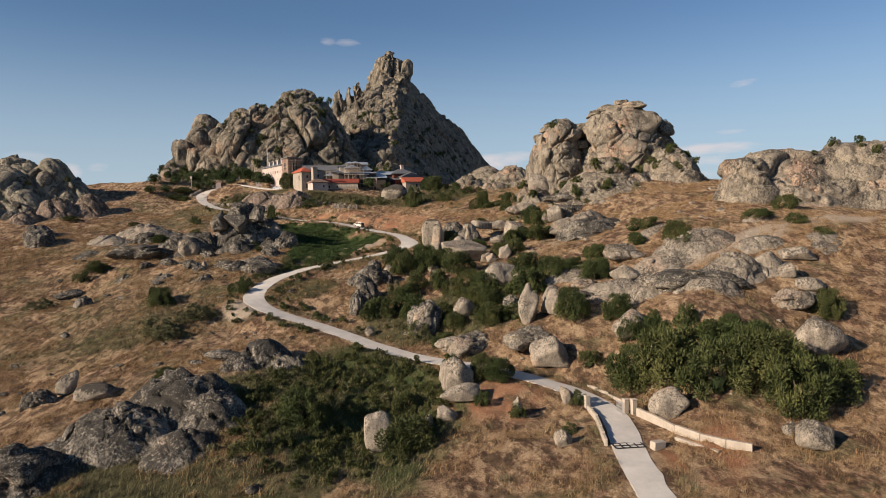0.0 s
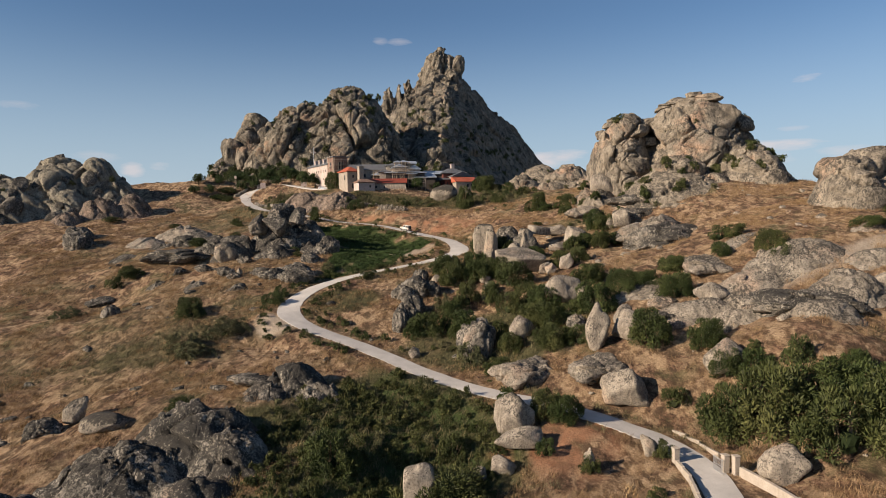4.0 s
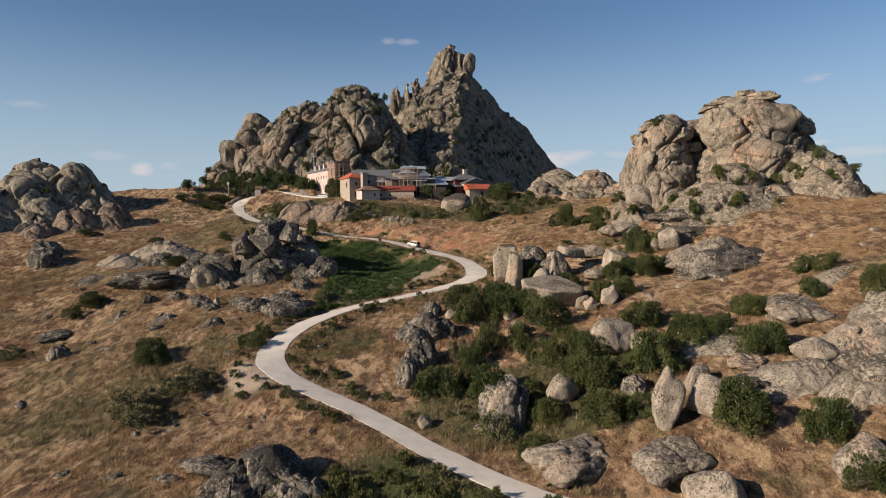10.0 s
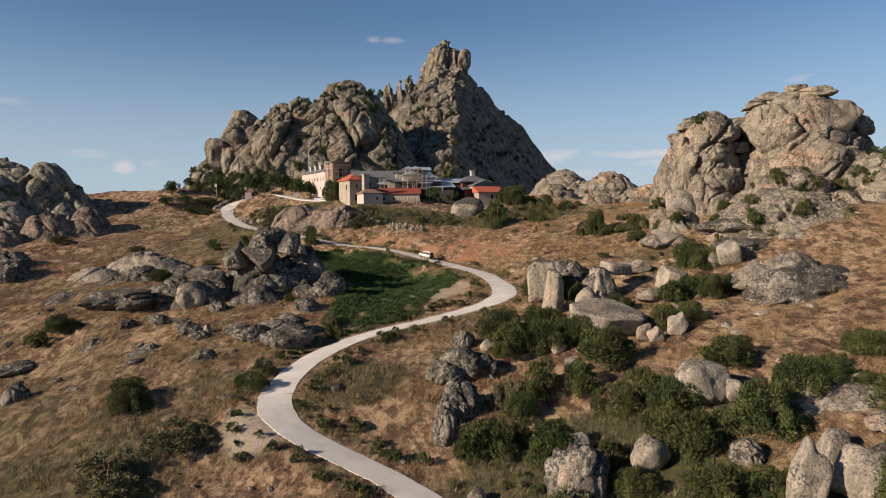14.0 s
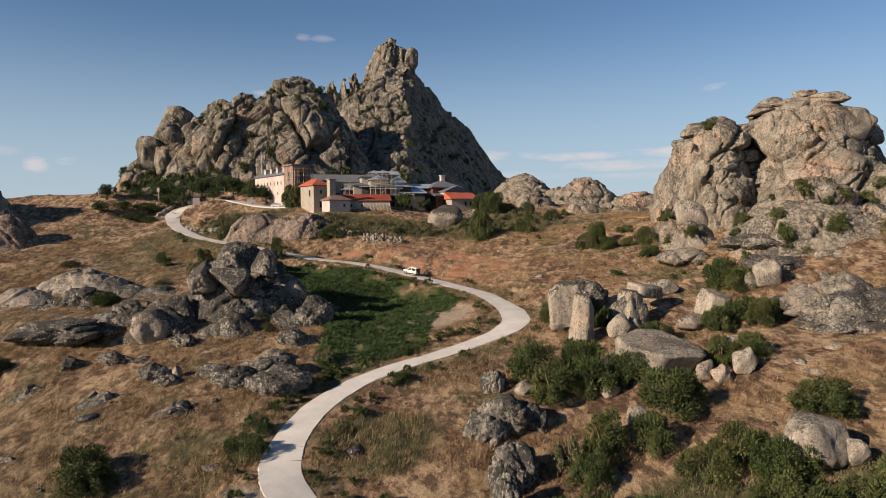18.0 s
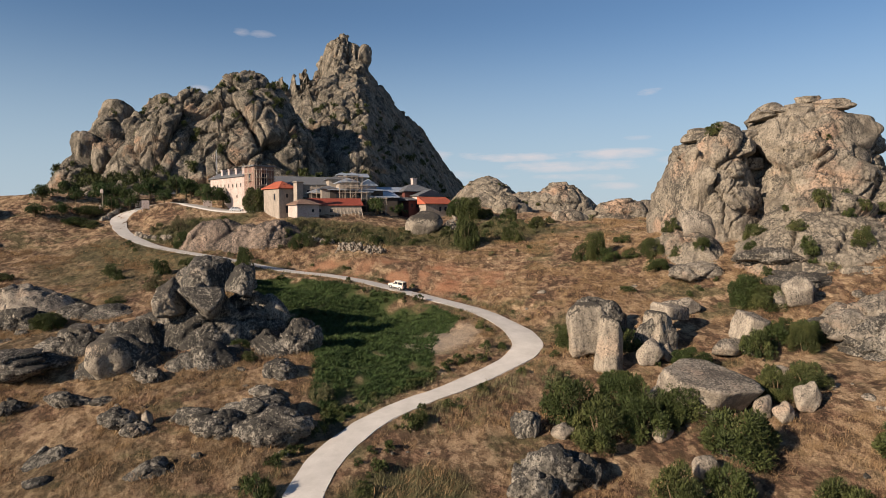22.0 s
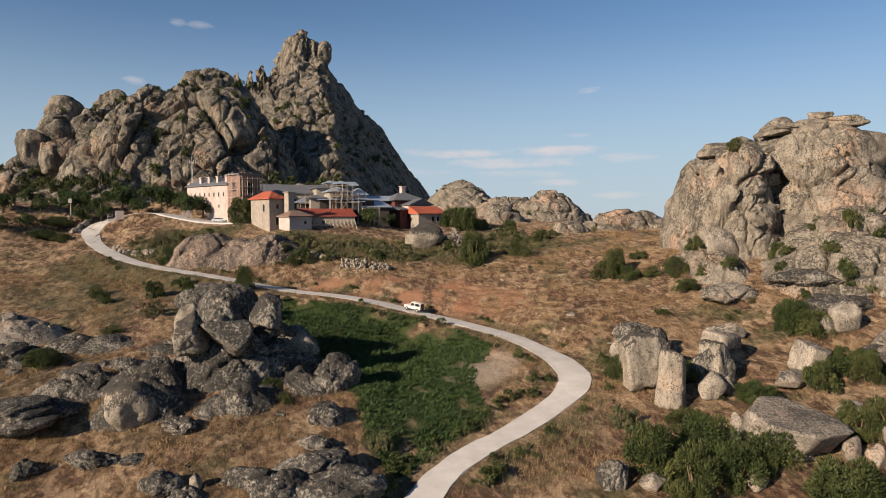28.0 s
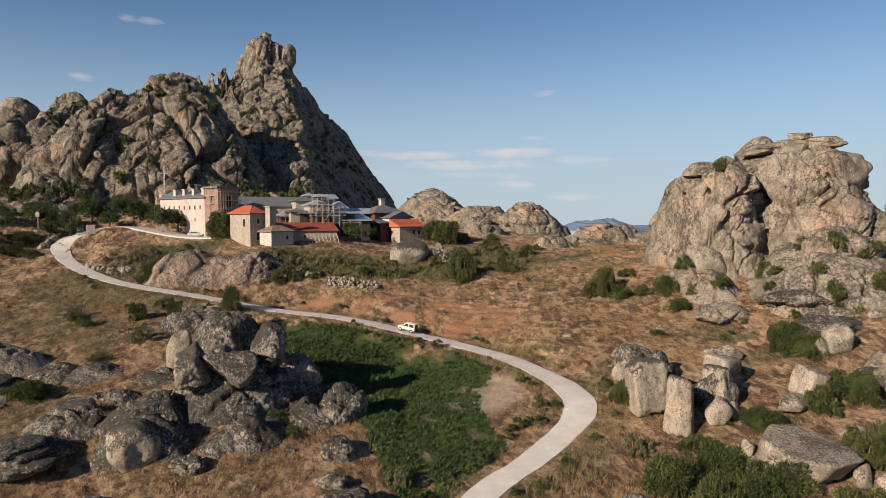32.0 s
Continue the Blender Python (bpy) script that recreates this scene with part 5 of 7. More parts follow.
def boulder(me, x, y, w, d, h, sunk, turn, tip, label, group):
    ob = new("boulder", me)
    z = ground_at(x, y)
    ob.matrix_basis = place(x, y, z + h * (0.5 - sunk), w / 1.9, d / 1.65, h / 1.5, turn, tip)
    return tagged(ob, label, "boulder", group)


rnd = random.Random(5)
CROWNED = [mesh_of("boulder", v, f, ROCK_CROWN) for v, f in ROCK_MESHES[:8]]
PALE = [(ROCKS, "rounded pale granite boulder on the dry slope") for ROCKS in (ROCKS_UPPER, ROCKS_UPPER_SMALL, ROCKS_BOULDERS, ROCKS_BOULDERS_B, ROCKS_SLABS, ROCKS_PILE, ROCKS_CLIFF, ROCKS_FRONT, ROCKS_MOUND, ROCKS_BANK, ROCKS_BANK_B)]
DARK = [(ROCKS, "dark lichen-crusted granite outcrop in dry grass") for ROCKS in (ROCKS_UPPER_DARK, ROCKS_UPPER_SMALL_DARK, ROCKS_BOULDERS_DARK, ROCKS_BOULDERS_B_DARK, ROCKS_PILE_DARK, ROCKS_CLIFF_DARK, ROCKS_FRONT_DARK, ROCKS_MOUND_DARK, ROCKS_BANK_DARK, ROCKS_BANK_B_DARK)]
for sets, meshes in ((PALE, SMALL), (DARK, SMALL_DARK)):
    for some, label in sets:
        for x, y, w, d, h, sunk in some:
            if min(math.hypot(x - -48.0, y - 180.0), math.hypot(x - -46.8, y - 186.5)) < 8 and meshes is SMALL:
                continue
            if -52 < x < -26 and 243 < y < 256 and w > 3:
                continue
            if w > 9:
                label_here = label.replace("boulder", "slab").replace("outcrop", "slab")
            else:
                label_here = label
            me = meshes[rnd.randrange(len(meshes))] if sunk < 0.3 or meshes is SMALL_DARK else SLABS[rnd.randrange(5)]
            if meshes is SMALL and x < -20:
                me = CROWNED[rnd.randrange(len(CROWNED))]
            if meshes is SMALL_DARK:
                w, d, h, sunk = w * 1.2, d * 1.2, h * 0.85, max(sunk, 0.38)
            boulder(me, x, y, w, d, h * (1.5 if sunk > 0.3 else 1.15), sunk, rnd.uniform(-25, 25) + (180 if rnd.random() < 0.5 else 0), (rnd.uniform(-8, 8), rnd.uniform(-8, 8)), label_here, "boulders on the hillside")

# large single boulders
def hero(name, seed, at, size, turn, tip, material, label, cuts=5, levels=5, crack=0.03, rough=0.07, flat=None, boxy=0.0, drum=0.0):
    v, f = rock_shape(seed, (1, 1, 1), levels, cuts, rough, 0.5, crack, 16.0, boxy, drum)
    if flat:
        v[:, 2] = np.where(v[:, 2] > flat, flat + (v[:, 2] - flat) * 0.25, v[:, 2])
    lo, hi = v.min(0), v.max(0)
    v = (v - (lo + hi) / 2) / (hi - lo) * np.array(size)
    ob = new("boulder", mesh_of("boulder", v, f, material))
    x, y, lift = at
    ob.matrix_basis = pose(x, y, ground_at(x, y) + size[2] * 0.5 + lift, *tip, turn)
    return tagged(ob, label, "boulder", "boulders on the hillside")


def block_hero(planes, seed, at, size, turn, tip, material, label, keen=20.0, rough=0.035, joint=0.0):
    """A large boulder bounded by given worn faces."""
    v, f = faceted(planes, seed, 5, keen, rough, joint)
    lo, hi = v.min(0), v.max(0)
    v = (v - (lo + hi) / 2) / (hi - lo) * np.array(size)
    ob = new("boulder", mesh_of("boulder", v, f, material))
    x, y, lift = at
    ob.matrix_basis = pose(x, y, ground_at(x, y) + size[2] * 0.5 + lift, *tip, turn)
    return tagged(ob, label, "boulder", "boulders on the hillside")


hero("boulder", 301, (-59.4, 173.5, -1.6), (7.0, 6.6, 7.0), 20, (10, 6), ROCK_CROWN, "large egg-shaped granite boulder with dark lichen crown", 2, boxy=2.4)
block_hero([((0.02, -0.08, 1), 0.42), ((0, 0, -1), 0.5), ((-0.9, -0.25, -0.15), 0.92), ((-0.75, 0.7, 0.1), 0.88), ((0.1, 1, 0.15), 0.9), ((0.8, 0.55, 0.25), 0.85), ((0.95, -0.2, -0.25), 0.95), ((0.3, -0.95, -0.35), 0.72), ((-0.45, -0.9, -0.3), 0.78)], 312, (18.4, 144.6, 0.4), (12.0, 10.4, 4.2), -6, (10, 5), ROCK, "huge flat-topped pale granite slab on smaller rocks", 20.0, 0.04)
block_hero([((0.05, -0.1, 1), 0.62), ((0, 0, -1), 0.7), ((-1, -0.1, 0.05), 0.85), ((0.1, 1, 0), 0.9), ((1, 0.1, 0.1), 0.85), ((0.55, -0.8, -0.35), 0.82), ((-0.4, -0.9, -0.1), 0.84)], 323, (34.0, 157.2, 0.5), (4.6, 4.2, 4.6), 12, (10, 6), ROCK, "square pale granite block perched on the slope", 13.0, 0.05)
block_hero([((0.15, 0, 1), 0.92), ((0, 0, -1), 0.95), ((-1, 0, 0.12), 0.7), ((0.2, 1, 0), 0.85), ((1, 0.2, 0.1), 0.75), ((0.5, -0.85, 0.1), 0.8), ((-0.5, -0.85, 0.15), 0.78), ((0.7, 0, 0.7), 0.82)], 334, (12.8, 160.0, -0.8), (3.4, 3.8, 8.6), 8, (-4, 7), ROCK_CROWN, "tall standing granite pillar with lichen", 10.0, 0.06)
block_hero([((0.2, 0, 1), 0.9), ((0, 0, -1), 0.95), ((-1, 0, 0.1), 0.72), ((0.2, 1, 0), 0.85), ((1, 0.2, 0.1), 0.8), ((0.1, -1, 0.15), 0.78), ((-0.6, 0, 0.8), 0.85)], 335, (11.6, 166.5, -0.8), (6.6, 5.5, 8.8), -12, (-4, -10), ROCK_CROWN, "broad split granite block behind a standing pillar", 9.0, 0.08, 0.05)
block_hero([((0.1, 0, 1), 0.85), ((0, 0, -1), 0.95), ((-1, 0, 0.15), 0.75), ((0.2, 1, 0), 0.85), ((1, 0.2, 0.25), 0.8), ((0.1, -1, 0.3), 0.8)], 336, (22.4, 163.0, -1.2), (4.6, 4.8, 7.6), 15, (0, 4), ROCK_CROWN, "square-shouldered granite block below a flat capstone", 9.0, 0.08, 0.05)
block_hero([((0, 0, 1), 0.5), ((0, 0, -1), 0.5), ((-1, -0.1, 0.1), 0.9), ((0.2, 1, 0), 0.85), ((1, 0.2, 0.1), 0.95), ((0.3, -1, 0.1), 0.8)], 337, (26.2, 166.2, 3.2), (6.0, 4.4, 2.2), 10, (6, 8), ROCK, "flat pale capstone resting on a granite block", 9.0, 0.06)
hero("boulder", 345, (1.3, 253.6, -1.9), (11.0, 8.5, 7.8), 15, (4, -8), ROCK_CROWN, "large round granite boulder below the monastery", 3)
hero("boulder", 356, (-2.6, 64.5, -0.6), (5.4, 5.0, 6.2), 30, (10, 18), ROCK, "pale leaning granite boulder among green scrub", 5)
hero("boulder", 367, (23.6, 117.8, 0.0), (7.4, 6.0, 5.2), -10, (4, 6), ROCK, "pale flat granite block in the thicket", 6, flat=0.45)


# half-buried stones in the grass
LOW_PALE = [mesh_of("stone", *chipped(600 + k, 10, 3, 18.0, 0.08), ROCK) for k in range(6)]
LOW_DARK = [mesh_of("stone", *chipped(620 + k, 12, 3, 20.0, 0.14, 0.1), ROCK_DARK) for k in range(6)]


def stones(n, x0, x1, y0, y1, meshes, size, label, seed):
    r = np.random.RandomState(seed)
    x, y = r.uniform(x0, x1, n), r.uniform(y0, y1, n)
    d, _ = along(ROAD[::2], x, y)
    patchy = fbm(np.stack([x, y, 0 * x], 1) / 14, 2, seed)
    for k in np.flatnonzero((d > 4) & ~inside(x, y, FIELD) & (patchy > -0.15)):
        w = size[0] + (size[1] - size[0]) * r.rand() ** 2.5
        ob = new("stone", meshes[r.randint(len(meshes))])
        h = w * r.uniform(0.35, 0.6)
        ob.matrix_basis = place(x[k], y[k], ground_at(x[k], y[k]) + 0.02 * h, w / 1.9, w * r.uniform(0.5, 0.9) / 1.65, h / 1.5, r.uniform(0, 360), (r.uniform(-15, 15), r.uniform(-15, 15)))
        tagged(ob, label, "stone", "half-buried stones in the grass")


stones(200, -110, -18, 86, 205, LOW_DARK, (0.6, 3.2), "dark lichen-crusted stone half buried in dry grass", 631)
stones(70, -100, -30, 205, 262, LOW_DARK, (0.6, 2.6), "dark weathered stone half buried in dry grass", 632)
stones(150, 22, 92, 58, 175, LOW_PALE, (0.6, 3.0), "pale granite stone half buried in dry grass", 633)
stones(60, 10, 75, 175, 262, LOW_PALE, (0.5, 2.2), "pale granite stone in the dry meadow", 634)
stones(50, -30, 26, 96, 165, LOW_DARK, (0.5, 2.4), "dark lichen-crusted stone beside the road", 635)
stones(50, -70, -10, 40, 100, LOW_DARK, (0.6, 3.0), "dark mottled stone in rough grass", 636)


PERCHED = (
    ([((-0.15, -0.75, 0.65), 0.55), ((0.1, 0.3, 1), 0.8), ((-0.8, -0.3, -0.5), 0.6), ((0.85, -0.25, -0.45), 0.62), ((0, 1, 0), 0.8), ((0.1, -0.5, -0.85), 0.85), ((0.9, 0, 0.4), 0.9)], 371, (-47.4, 179.0, 27.4), (7.4, 6.4, 6.4), 8, (4, -4), "large dark shield-shaped boulder overhanging a granite base"),
    ([((-0.3, -0.4, 0.8), 0.8), ((-1, 0, 0.1), 0.8), ((0.9, -0.3, 0.1), 0.7), ((0, -1, -0.2), 0.78), ((0, 0.9, 0.2), 0.9), ((0, 0, -1), 0.85)], 372, (-52.8, 181.0, 28.6), (5.0, 5.6, 6.2), 0, (0, -12), "rounded granite boulder leaning on a larger one"),
    ([((0, -0.3, 1), 0.7), ((-0.8, -0.5, 0.4), 0.8), ((0.8, -0.5, 0.3), 0.85), ((0, 1, 0.2), 0.85), ((0, -1, 0.1), 0.8), ((0, 0, -1), 0.7)], 382, (-47.8, 188.0, 32.0), (10.6, 8.4, 5.6), -12, (6, 8), "broad cracked lichen-crusted boulder on a granite base"),
    ([((0, -0.3, 1), 0.8), ((-0.9, -0.3, 0.2), 0.75), ((0.9, -0.3, 0.1), 0.75), ((0, 1, 0), 0.8), ((0, -1, 0.3), 0.75), ((0, 0, -1), 0.8)], 383, (-41.4, 184.0, 31.0), (4.6, 4.6, 5.4), 25, (4, 14), "upright dark granite block beside larger boulders"),
)
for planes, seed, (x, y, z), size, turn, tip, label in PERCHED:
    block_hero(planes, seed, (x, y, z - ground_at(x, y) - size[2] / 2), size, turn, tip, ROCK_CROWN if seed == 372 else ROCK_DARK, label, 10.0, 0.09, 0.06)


# ---------------------------------------------------------------- bushes and trees
def leaf_cloud(seed, clumps, per, leaf, low=0.05, spread=(0.42, 0.92), size=(0.2, 0.34)):
    """Many small pointed leaves round a set of clumps that fill a dome of radius 1 and height 1."""
    r = np.random.RandomState(seed)
    a = r.uniform(0, 2 * np.pi, clumps)
    zc = r.uniform(low, 0.8, clumps)
    rad = r.uniform(*spread, clumps) * np.sqrt(np.clip(1.05 - zc**2, 0.1, 1))
    c = np.stack([np.cos(a) * rad, np.sin(a) * rad, zc], 1)
    c = np.vstack([c, [[r.uniform(-0.2, 0.2), r.uniform(-0.2, 0.2), 0.75]]])
    cr = np.r_[r.uniform(*size, clumps), 0.28]
    k = np.repeat(np.arange(len(c)), per)
    n = len(k)
    d = r.normal(size=(n, 3)) + 0.7 * c[k] * (1, 1, 0.6) + (0, 0, 0.35)
    d /= np.linalg.norm(d, axis=1)[:, None]
    p = c[k] + d * (cr[k] * r.uniform(0.72, 1.08, n))[:, None]
    p[:, 2] = np.maximum(p[:, 2], 0.02)
    t = np.cross(d, r.normal(size=(n, 3)))
    t /= np.linalg.norm(t, axis=1)[:, None] + 1e-9
    t = t * 0.7 + d * r.uniform(0.3, 1.3, n)[:, None] + (0, 0, 0.1)
    b = np.cross(d, t)
    s = (leaf * r.uniform(0.6, 1.35, n))[:, None]
    v = np.stack([p - t * s * 0.5, p + b * s * 0.36, p + t * s * 0.75 + d * s * 0.15, p - b * s * 0.36], 1).reshape(-1, 3)
    return v, np.arange(4 * n).reshape(-1, 4)


def core(seed, scale, lift):
    bm = bmesh.new()
    bmesh.ops.create_icosphere(bm, subdivisions=2, radius=1.0)
    v = np.array([p.co[:] for p in bm.verts])
    f = np.array([[q.index for q in t.verts] for t in bm.faces])
    bm.free()
    v = v * (1 + 0.3 * fbm(v * 1.7 + seed, 2, seed))[:, None] * np.array(scale) + (0, 0, lift)
    v[:, 2] = np.maximum(v[:, 2], -0.05)
    return v, f


def limb(bm, a, b, r0, r1, sides=6):
    a, b = Vector(a), Vector(b)
    q = (b - a).to_track_quat("Z", "Y").to_matrix()
    rings = []
    for p, r in ((a, r0), (b, r1)):
        rings.append([bm.verts.new(p + q @ Vector((math.cos(2 * math.pi * k / sides) * r, math.sin(2 * math.pi * k / sides) * r, 0))) for k in range(sides)])
    for k in range(sides):
        bm.faces.new((rings[0][k], rings[0][(k + 1) % sides], rings[1][(k + 1) % sides], rings[1][k]))
    bm.faces.new(rings[1])


def bush_proto(seed, material, label, big=False, loose=False):
    rnd = random.Random(seed)
    root = tagged(new("bush"), label, "bush", "bushes on the hillside")
    v, f = leaf_cloud(seed, 34 if big else 24, 230 if big else 110, 0.058 if big else 0.085, spread=(0.3, 1.0) if loose else (0.35, 0.85), size=(0.17, 0.3) if big else (0.12, 0.22) if loose else (0.16, 0.3))
    under("foliage", mesh_of("foliage", v, f, material, False), root)
    # solid lump added to block light, its dark colour standing for inner shade
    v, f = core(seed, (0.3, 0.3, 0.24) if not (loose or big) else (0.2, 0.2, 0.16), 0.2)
    under("inner_foliage", mesh_of("inner_foliage", v, f, LEAF_SHADE, False), root)
    bm = bmesh.new()
    for k in range(5):
        a, s = rnd.uniform(0, 6.28), rnd.uniform(0.2, 0.5)
        limb(bm, (0, 0, -0.15), (math.cos(a) * s, math.sin(a) * s, rnd.uniform(0.4, 0.8)), 0.05, 0.015, 5)
    part("stem", bm, BARK, root)
    return root


def tree_proto(seed, label):
    rnd = random.Random(seed)
    root = tagged(new("tree"), label, "tree", "trees by the monastery")
    bm = bmesh.new()
    top = Vector((rnd.uniform(-0.05, 0.05), rnd.uniform(-0.05, 0.05), 0.38))
    limb(bm, (0, 0, -0.1), top, 0.06, 0.04, 8)
    for k in range(6):
        a = k * 1.05 + rnd.uniform(-0.3, 0.3)
        limb(bm, top - Vector((0, 0, rnd.uniform(0, 0.12))), (math.cos(a) * 0.3, math.sin(a) * 0.3, rnd.uniform(0.55, 0.8)), 0.03, 0.01, 6)
    part("trunk", bm, BARK, root, "bare brown trunk")
    v, f = leaf_cloud(seed, 24, 105, 0.085, 0.0, (0.25, 0.95), (0.2, 0.32))
    under("crown", mesh_of("crown", v * (0.5, 0.5, 0.72) + (0, 0, 0.27), f, LEAF_TREE, False), root)
    # added dark lump: shade within the crown, put in as colour
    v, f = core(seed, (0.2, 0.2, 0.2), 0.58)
    under("inner_crown", mesh_of("inner_crown", v, f, LEAF_SHADE, False), root)
    return root


def set_out(protos, spots, lift=-0.05, wide=1.0, tall=1.0):
    """Copies of the prototypes at the spots (x, y, z or None, width, height); each prototype takes its own first spot."""
    for x, y, z, w, h in spots:
        proto = protos[rnd.randrange(len(protos))]
        z = ground_at(x, y) if z is None else z
        m = place(x, y, z + lift * h, w * wide * 0.5, w * wide * 0.5 * rnd.uniform(0.85, 1.1), h * tall, rnd.uniform(0, 360))
        if any(proto is p for p, _ in first):
            copy_thing(proto, m)
        else:
            first.append((proto, m))


first = []
BUSHES = [bush_proto(900 + k, LEAF, "dense dark-green bush among dry grass") for k in range(4)]
BIG = [bush_proto(920 + k, LEAF, "large spreading dark-green thicket bush", True) for k in range(3)]
SAGE = [bush_proto(940 + k, LEAF_GREY, "low loose grey-green shrub in dry grass", False, True) for k in range(2)]
TREES = [tree_proto(960 + k, "small dark-green tree by the monastery") for k in range(3)]
ALL = [*BUSH_UPPER, *BUSH_UNDER_DOME, *BUSH_BOULDERS, *BUSH_WEST, *BUSH_THICKET, *BUSH_THICKET_EAST, *BUSH_GATE, *BUSH_GATE_SLOPE, *BUSH_FOREGROUND, *BUSH_RIDGE, *BUSH_FOOT]
set_out(BUSHES, [(x, y, None, w, h) for x, y, w, h in ALL if w < 4.6], wide=1.15, tall=0.85)
set_out(BIG, [(x, y, None, w, h) for x, y, w, h in ALL if w >= 4.6], wide=1.16, tall=0.84)
set_out(SAGE, [(x, y, None, w, h) for some in (BUSH_SAGE_UPPER, BUSH_SAGE_BOULDERS, BUSH_SAGE_WEST, BUSH_SAGE_THICKET, BUSH_SAGE_FOREGROUND) for x, y, w, h in some])
set_out(TREES, [(x, y, None, w * 2, h) for x, y, w, h in TREE_TREES])
set_out(BIG, [(-46.8, 277.6, None, 7.6, 7.4)])
set_out(BIG, [(x, y, None, w, h) for x, y, w, h in [(19.1, 274.6, 10.7, 7.2), (8.9, 235.5, 6.7, 8.3), (16.4, 280.0, 7.0, 6.3), (20.0, 236.4, 3.7, 3.7), (30.9, 244.8, 4.6, 3.4), (27.3, 259.1, 5.5, 4.2), (-32.7, 243.6, 6.0, 4.1), (-63.2, 255.8, 5.0, 4.4), (32.4, 209.4, 5.7, 5.9), (-45.4, 229.6, 4.2, 5.5), (-56.4, 228.8, 3.7, 3.0)]])

band = np.random.RandomState(19)
wild = []
for n, cx, cy, rx, ry, size in ((230, -5, 249, 42, 9, (1.2, 3.4)), (30, -62, 270, 16, 10, (1.2, 3.0)), (24, 30, 240, 26, 20, (1.0, 2.6)), (40, -10, 74, 18, 22, (1.0, 2.6)), (30, 12, 112, 16, 10, (1.0, 2.4)), (24, 60, 180, 26, 16, (1.0, 2.6))):
    for _ in range(n):
        a, q, w = band.uniform(0, 6.28), math.sqrt(band.rand()), band.uniform(*size)
        wild.append((cx + rx * q * math.cos(a), cy + ry * q * math.sin(a), None, w, w * band.uniform(0.4, 0.7)))
gap, _ = along(ROAD[::2], np.array([p[0] for p in wild]), np.array([p[1] for p in wild]))
wild = [p for p, g in zip(wild, gap) if g > 3.5 and p[1] < 259 + 18 * (p[0] < -50)]


def joined_bushes(name, spots, material, leaves, label, category, seed):
    """One sheet of many far or low shrubs, each a small cloud of leaves."""
    r = np.random.RandomState(seed)
    shapes = [leaf_cloud(seed + k, 9, leaves, 0.2, 0.05, (0.2, 0.9), (0.22, 0.36))[0] for k in range(4)]
    out = []
    for x, y, z, w, h in spots:
        a = r.uniform(0, 6.28)
        v = shapes[r.randint(4)] @ np.array(((math.cos(a), math.sin(a), 0), (-math.sin(a), math.cos(a), 0), (0, 0, 1)))
        out.append(v * (w * 0.5, w * 0.5, h) + (x, y, (ground_at(x, y) if z is None else z) - 0.05))
    v = np.vstack(out)
    return tagged(new(name, mesh_of(name, v, np.arange(len(v)).reshape(-1, 4), material, False)), label, category, kind="stuff")


edge = []
for k in range(0, len(ROAD), 1):
    for side_of in (-1, 1):
        if band.rand() < (0.6 if 112 < ROAD[k, 1] < 172 else 0.22) and 85 < ROAD[k, 1] < 260:
            q = ROAD[k] + side[k] * side_of * band.uniform(3.3, 6.8)
            w = band.uniform(0.7, 2.6)
            edge.append((q[0], q[1], None, w, w * band.uniform(0.4, 0.75)))
joined_bushes("verge_shrubs", edge, LEAF, 36, "low green shrubs and weeds along the road", "shrubs", 990)
hollow = []
for _ in range(420):
    a, q, w = band.uniform(0, 6.28), math.sqrt(band.rand()), band.uniform(0.8, 2.6)
    hollow.append((-9 + 17 * q * math.cos(a), 75 + 22 * q * math.sin(a), None, w, w * band.uniform(0.4, 0.8)))
gap, _ = along(ROAD[::2], np.array([p[0] for p in hollow]), np.array([p[1] for p in hollow]))
joined_bushes("hollow_scrub", [p for p, g in zip(hollow, gap) if g > 3.6], LEAF, 34, "dense low green scrub filling a damp hollow", "shrubs", 995)
joined_bushes("low_shrubs", [p for k, p in enumerate(wild) if k % 3], LEAF_GREY, 40, "low grey-green shrubs in dry grass", "shrubs", 970)
set_out(BUSHES, [p for k, p in enumerate(wild) if k % 3 == 0])

# bushes that grow in the clefts of the rock hills
pick = np.random.RandomState(8)


def in_clefts(v, h, nrm, count, size, low=2.0, high=400.0, test=None):
    ok = (h > low) & (h < high) & (nrm[:, 2] > 0.35)
    if test is not None:
        ok &= test(v)
    where = np.flatnonzero(ok)
    spots = []
    for k in pick.choice(where, min(count, len(where)), replace=False):
        w = pick.uniform(*size)
        spots.append((float(v[k, 0]), float(v[k, 1]), float(v[k, 2]) - 0.2, w, w * pick.uniform(0.5, 0.85)))
    return spots


spots = in_clefts(PEAK_V, PEAK_H, PEAK_N, 110, (3, 8), 0.5, 18, lambda v: (v[:, 1] < 460) & (v[:, 0] < 40))
spots += in_clefts(PEAK_V, PEAK_H, PEAK_N, 320, (2, 5.5), 6, 110, lambda v: (v[:, 1] < 640) & (v[:, 2] < 118))
joined_bushes("mountain_scrub", spots, LEAF, 40, "dark-green scrub in the clefts of the mountain", "shrubs", 980)
set_out(BUSHES, in_clefts(DOME_V, DOME_H, DOME_N, 44, (1.6, 4.4), 1.5, 50, lambda v: (v[:, 1] < 204) & (v[:, 2] < 61)))
set_out(BUSHES, in_clefts(RIDGE_V, RIDGE_H, RIDGE_N, 12, (1.5, 3.5), 1.5, 30, lambda v: v[:, 1] < 140))
set_out(BUSHES, in_clefts(KNOLL_V, KNOLL_H, KNOLL_N, 12, (1.5, 3.5), 0.5, 20))
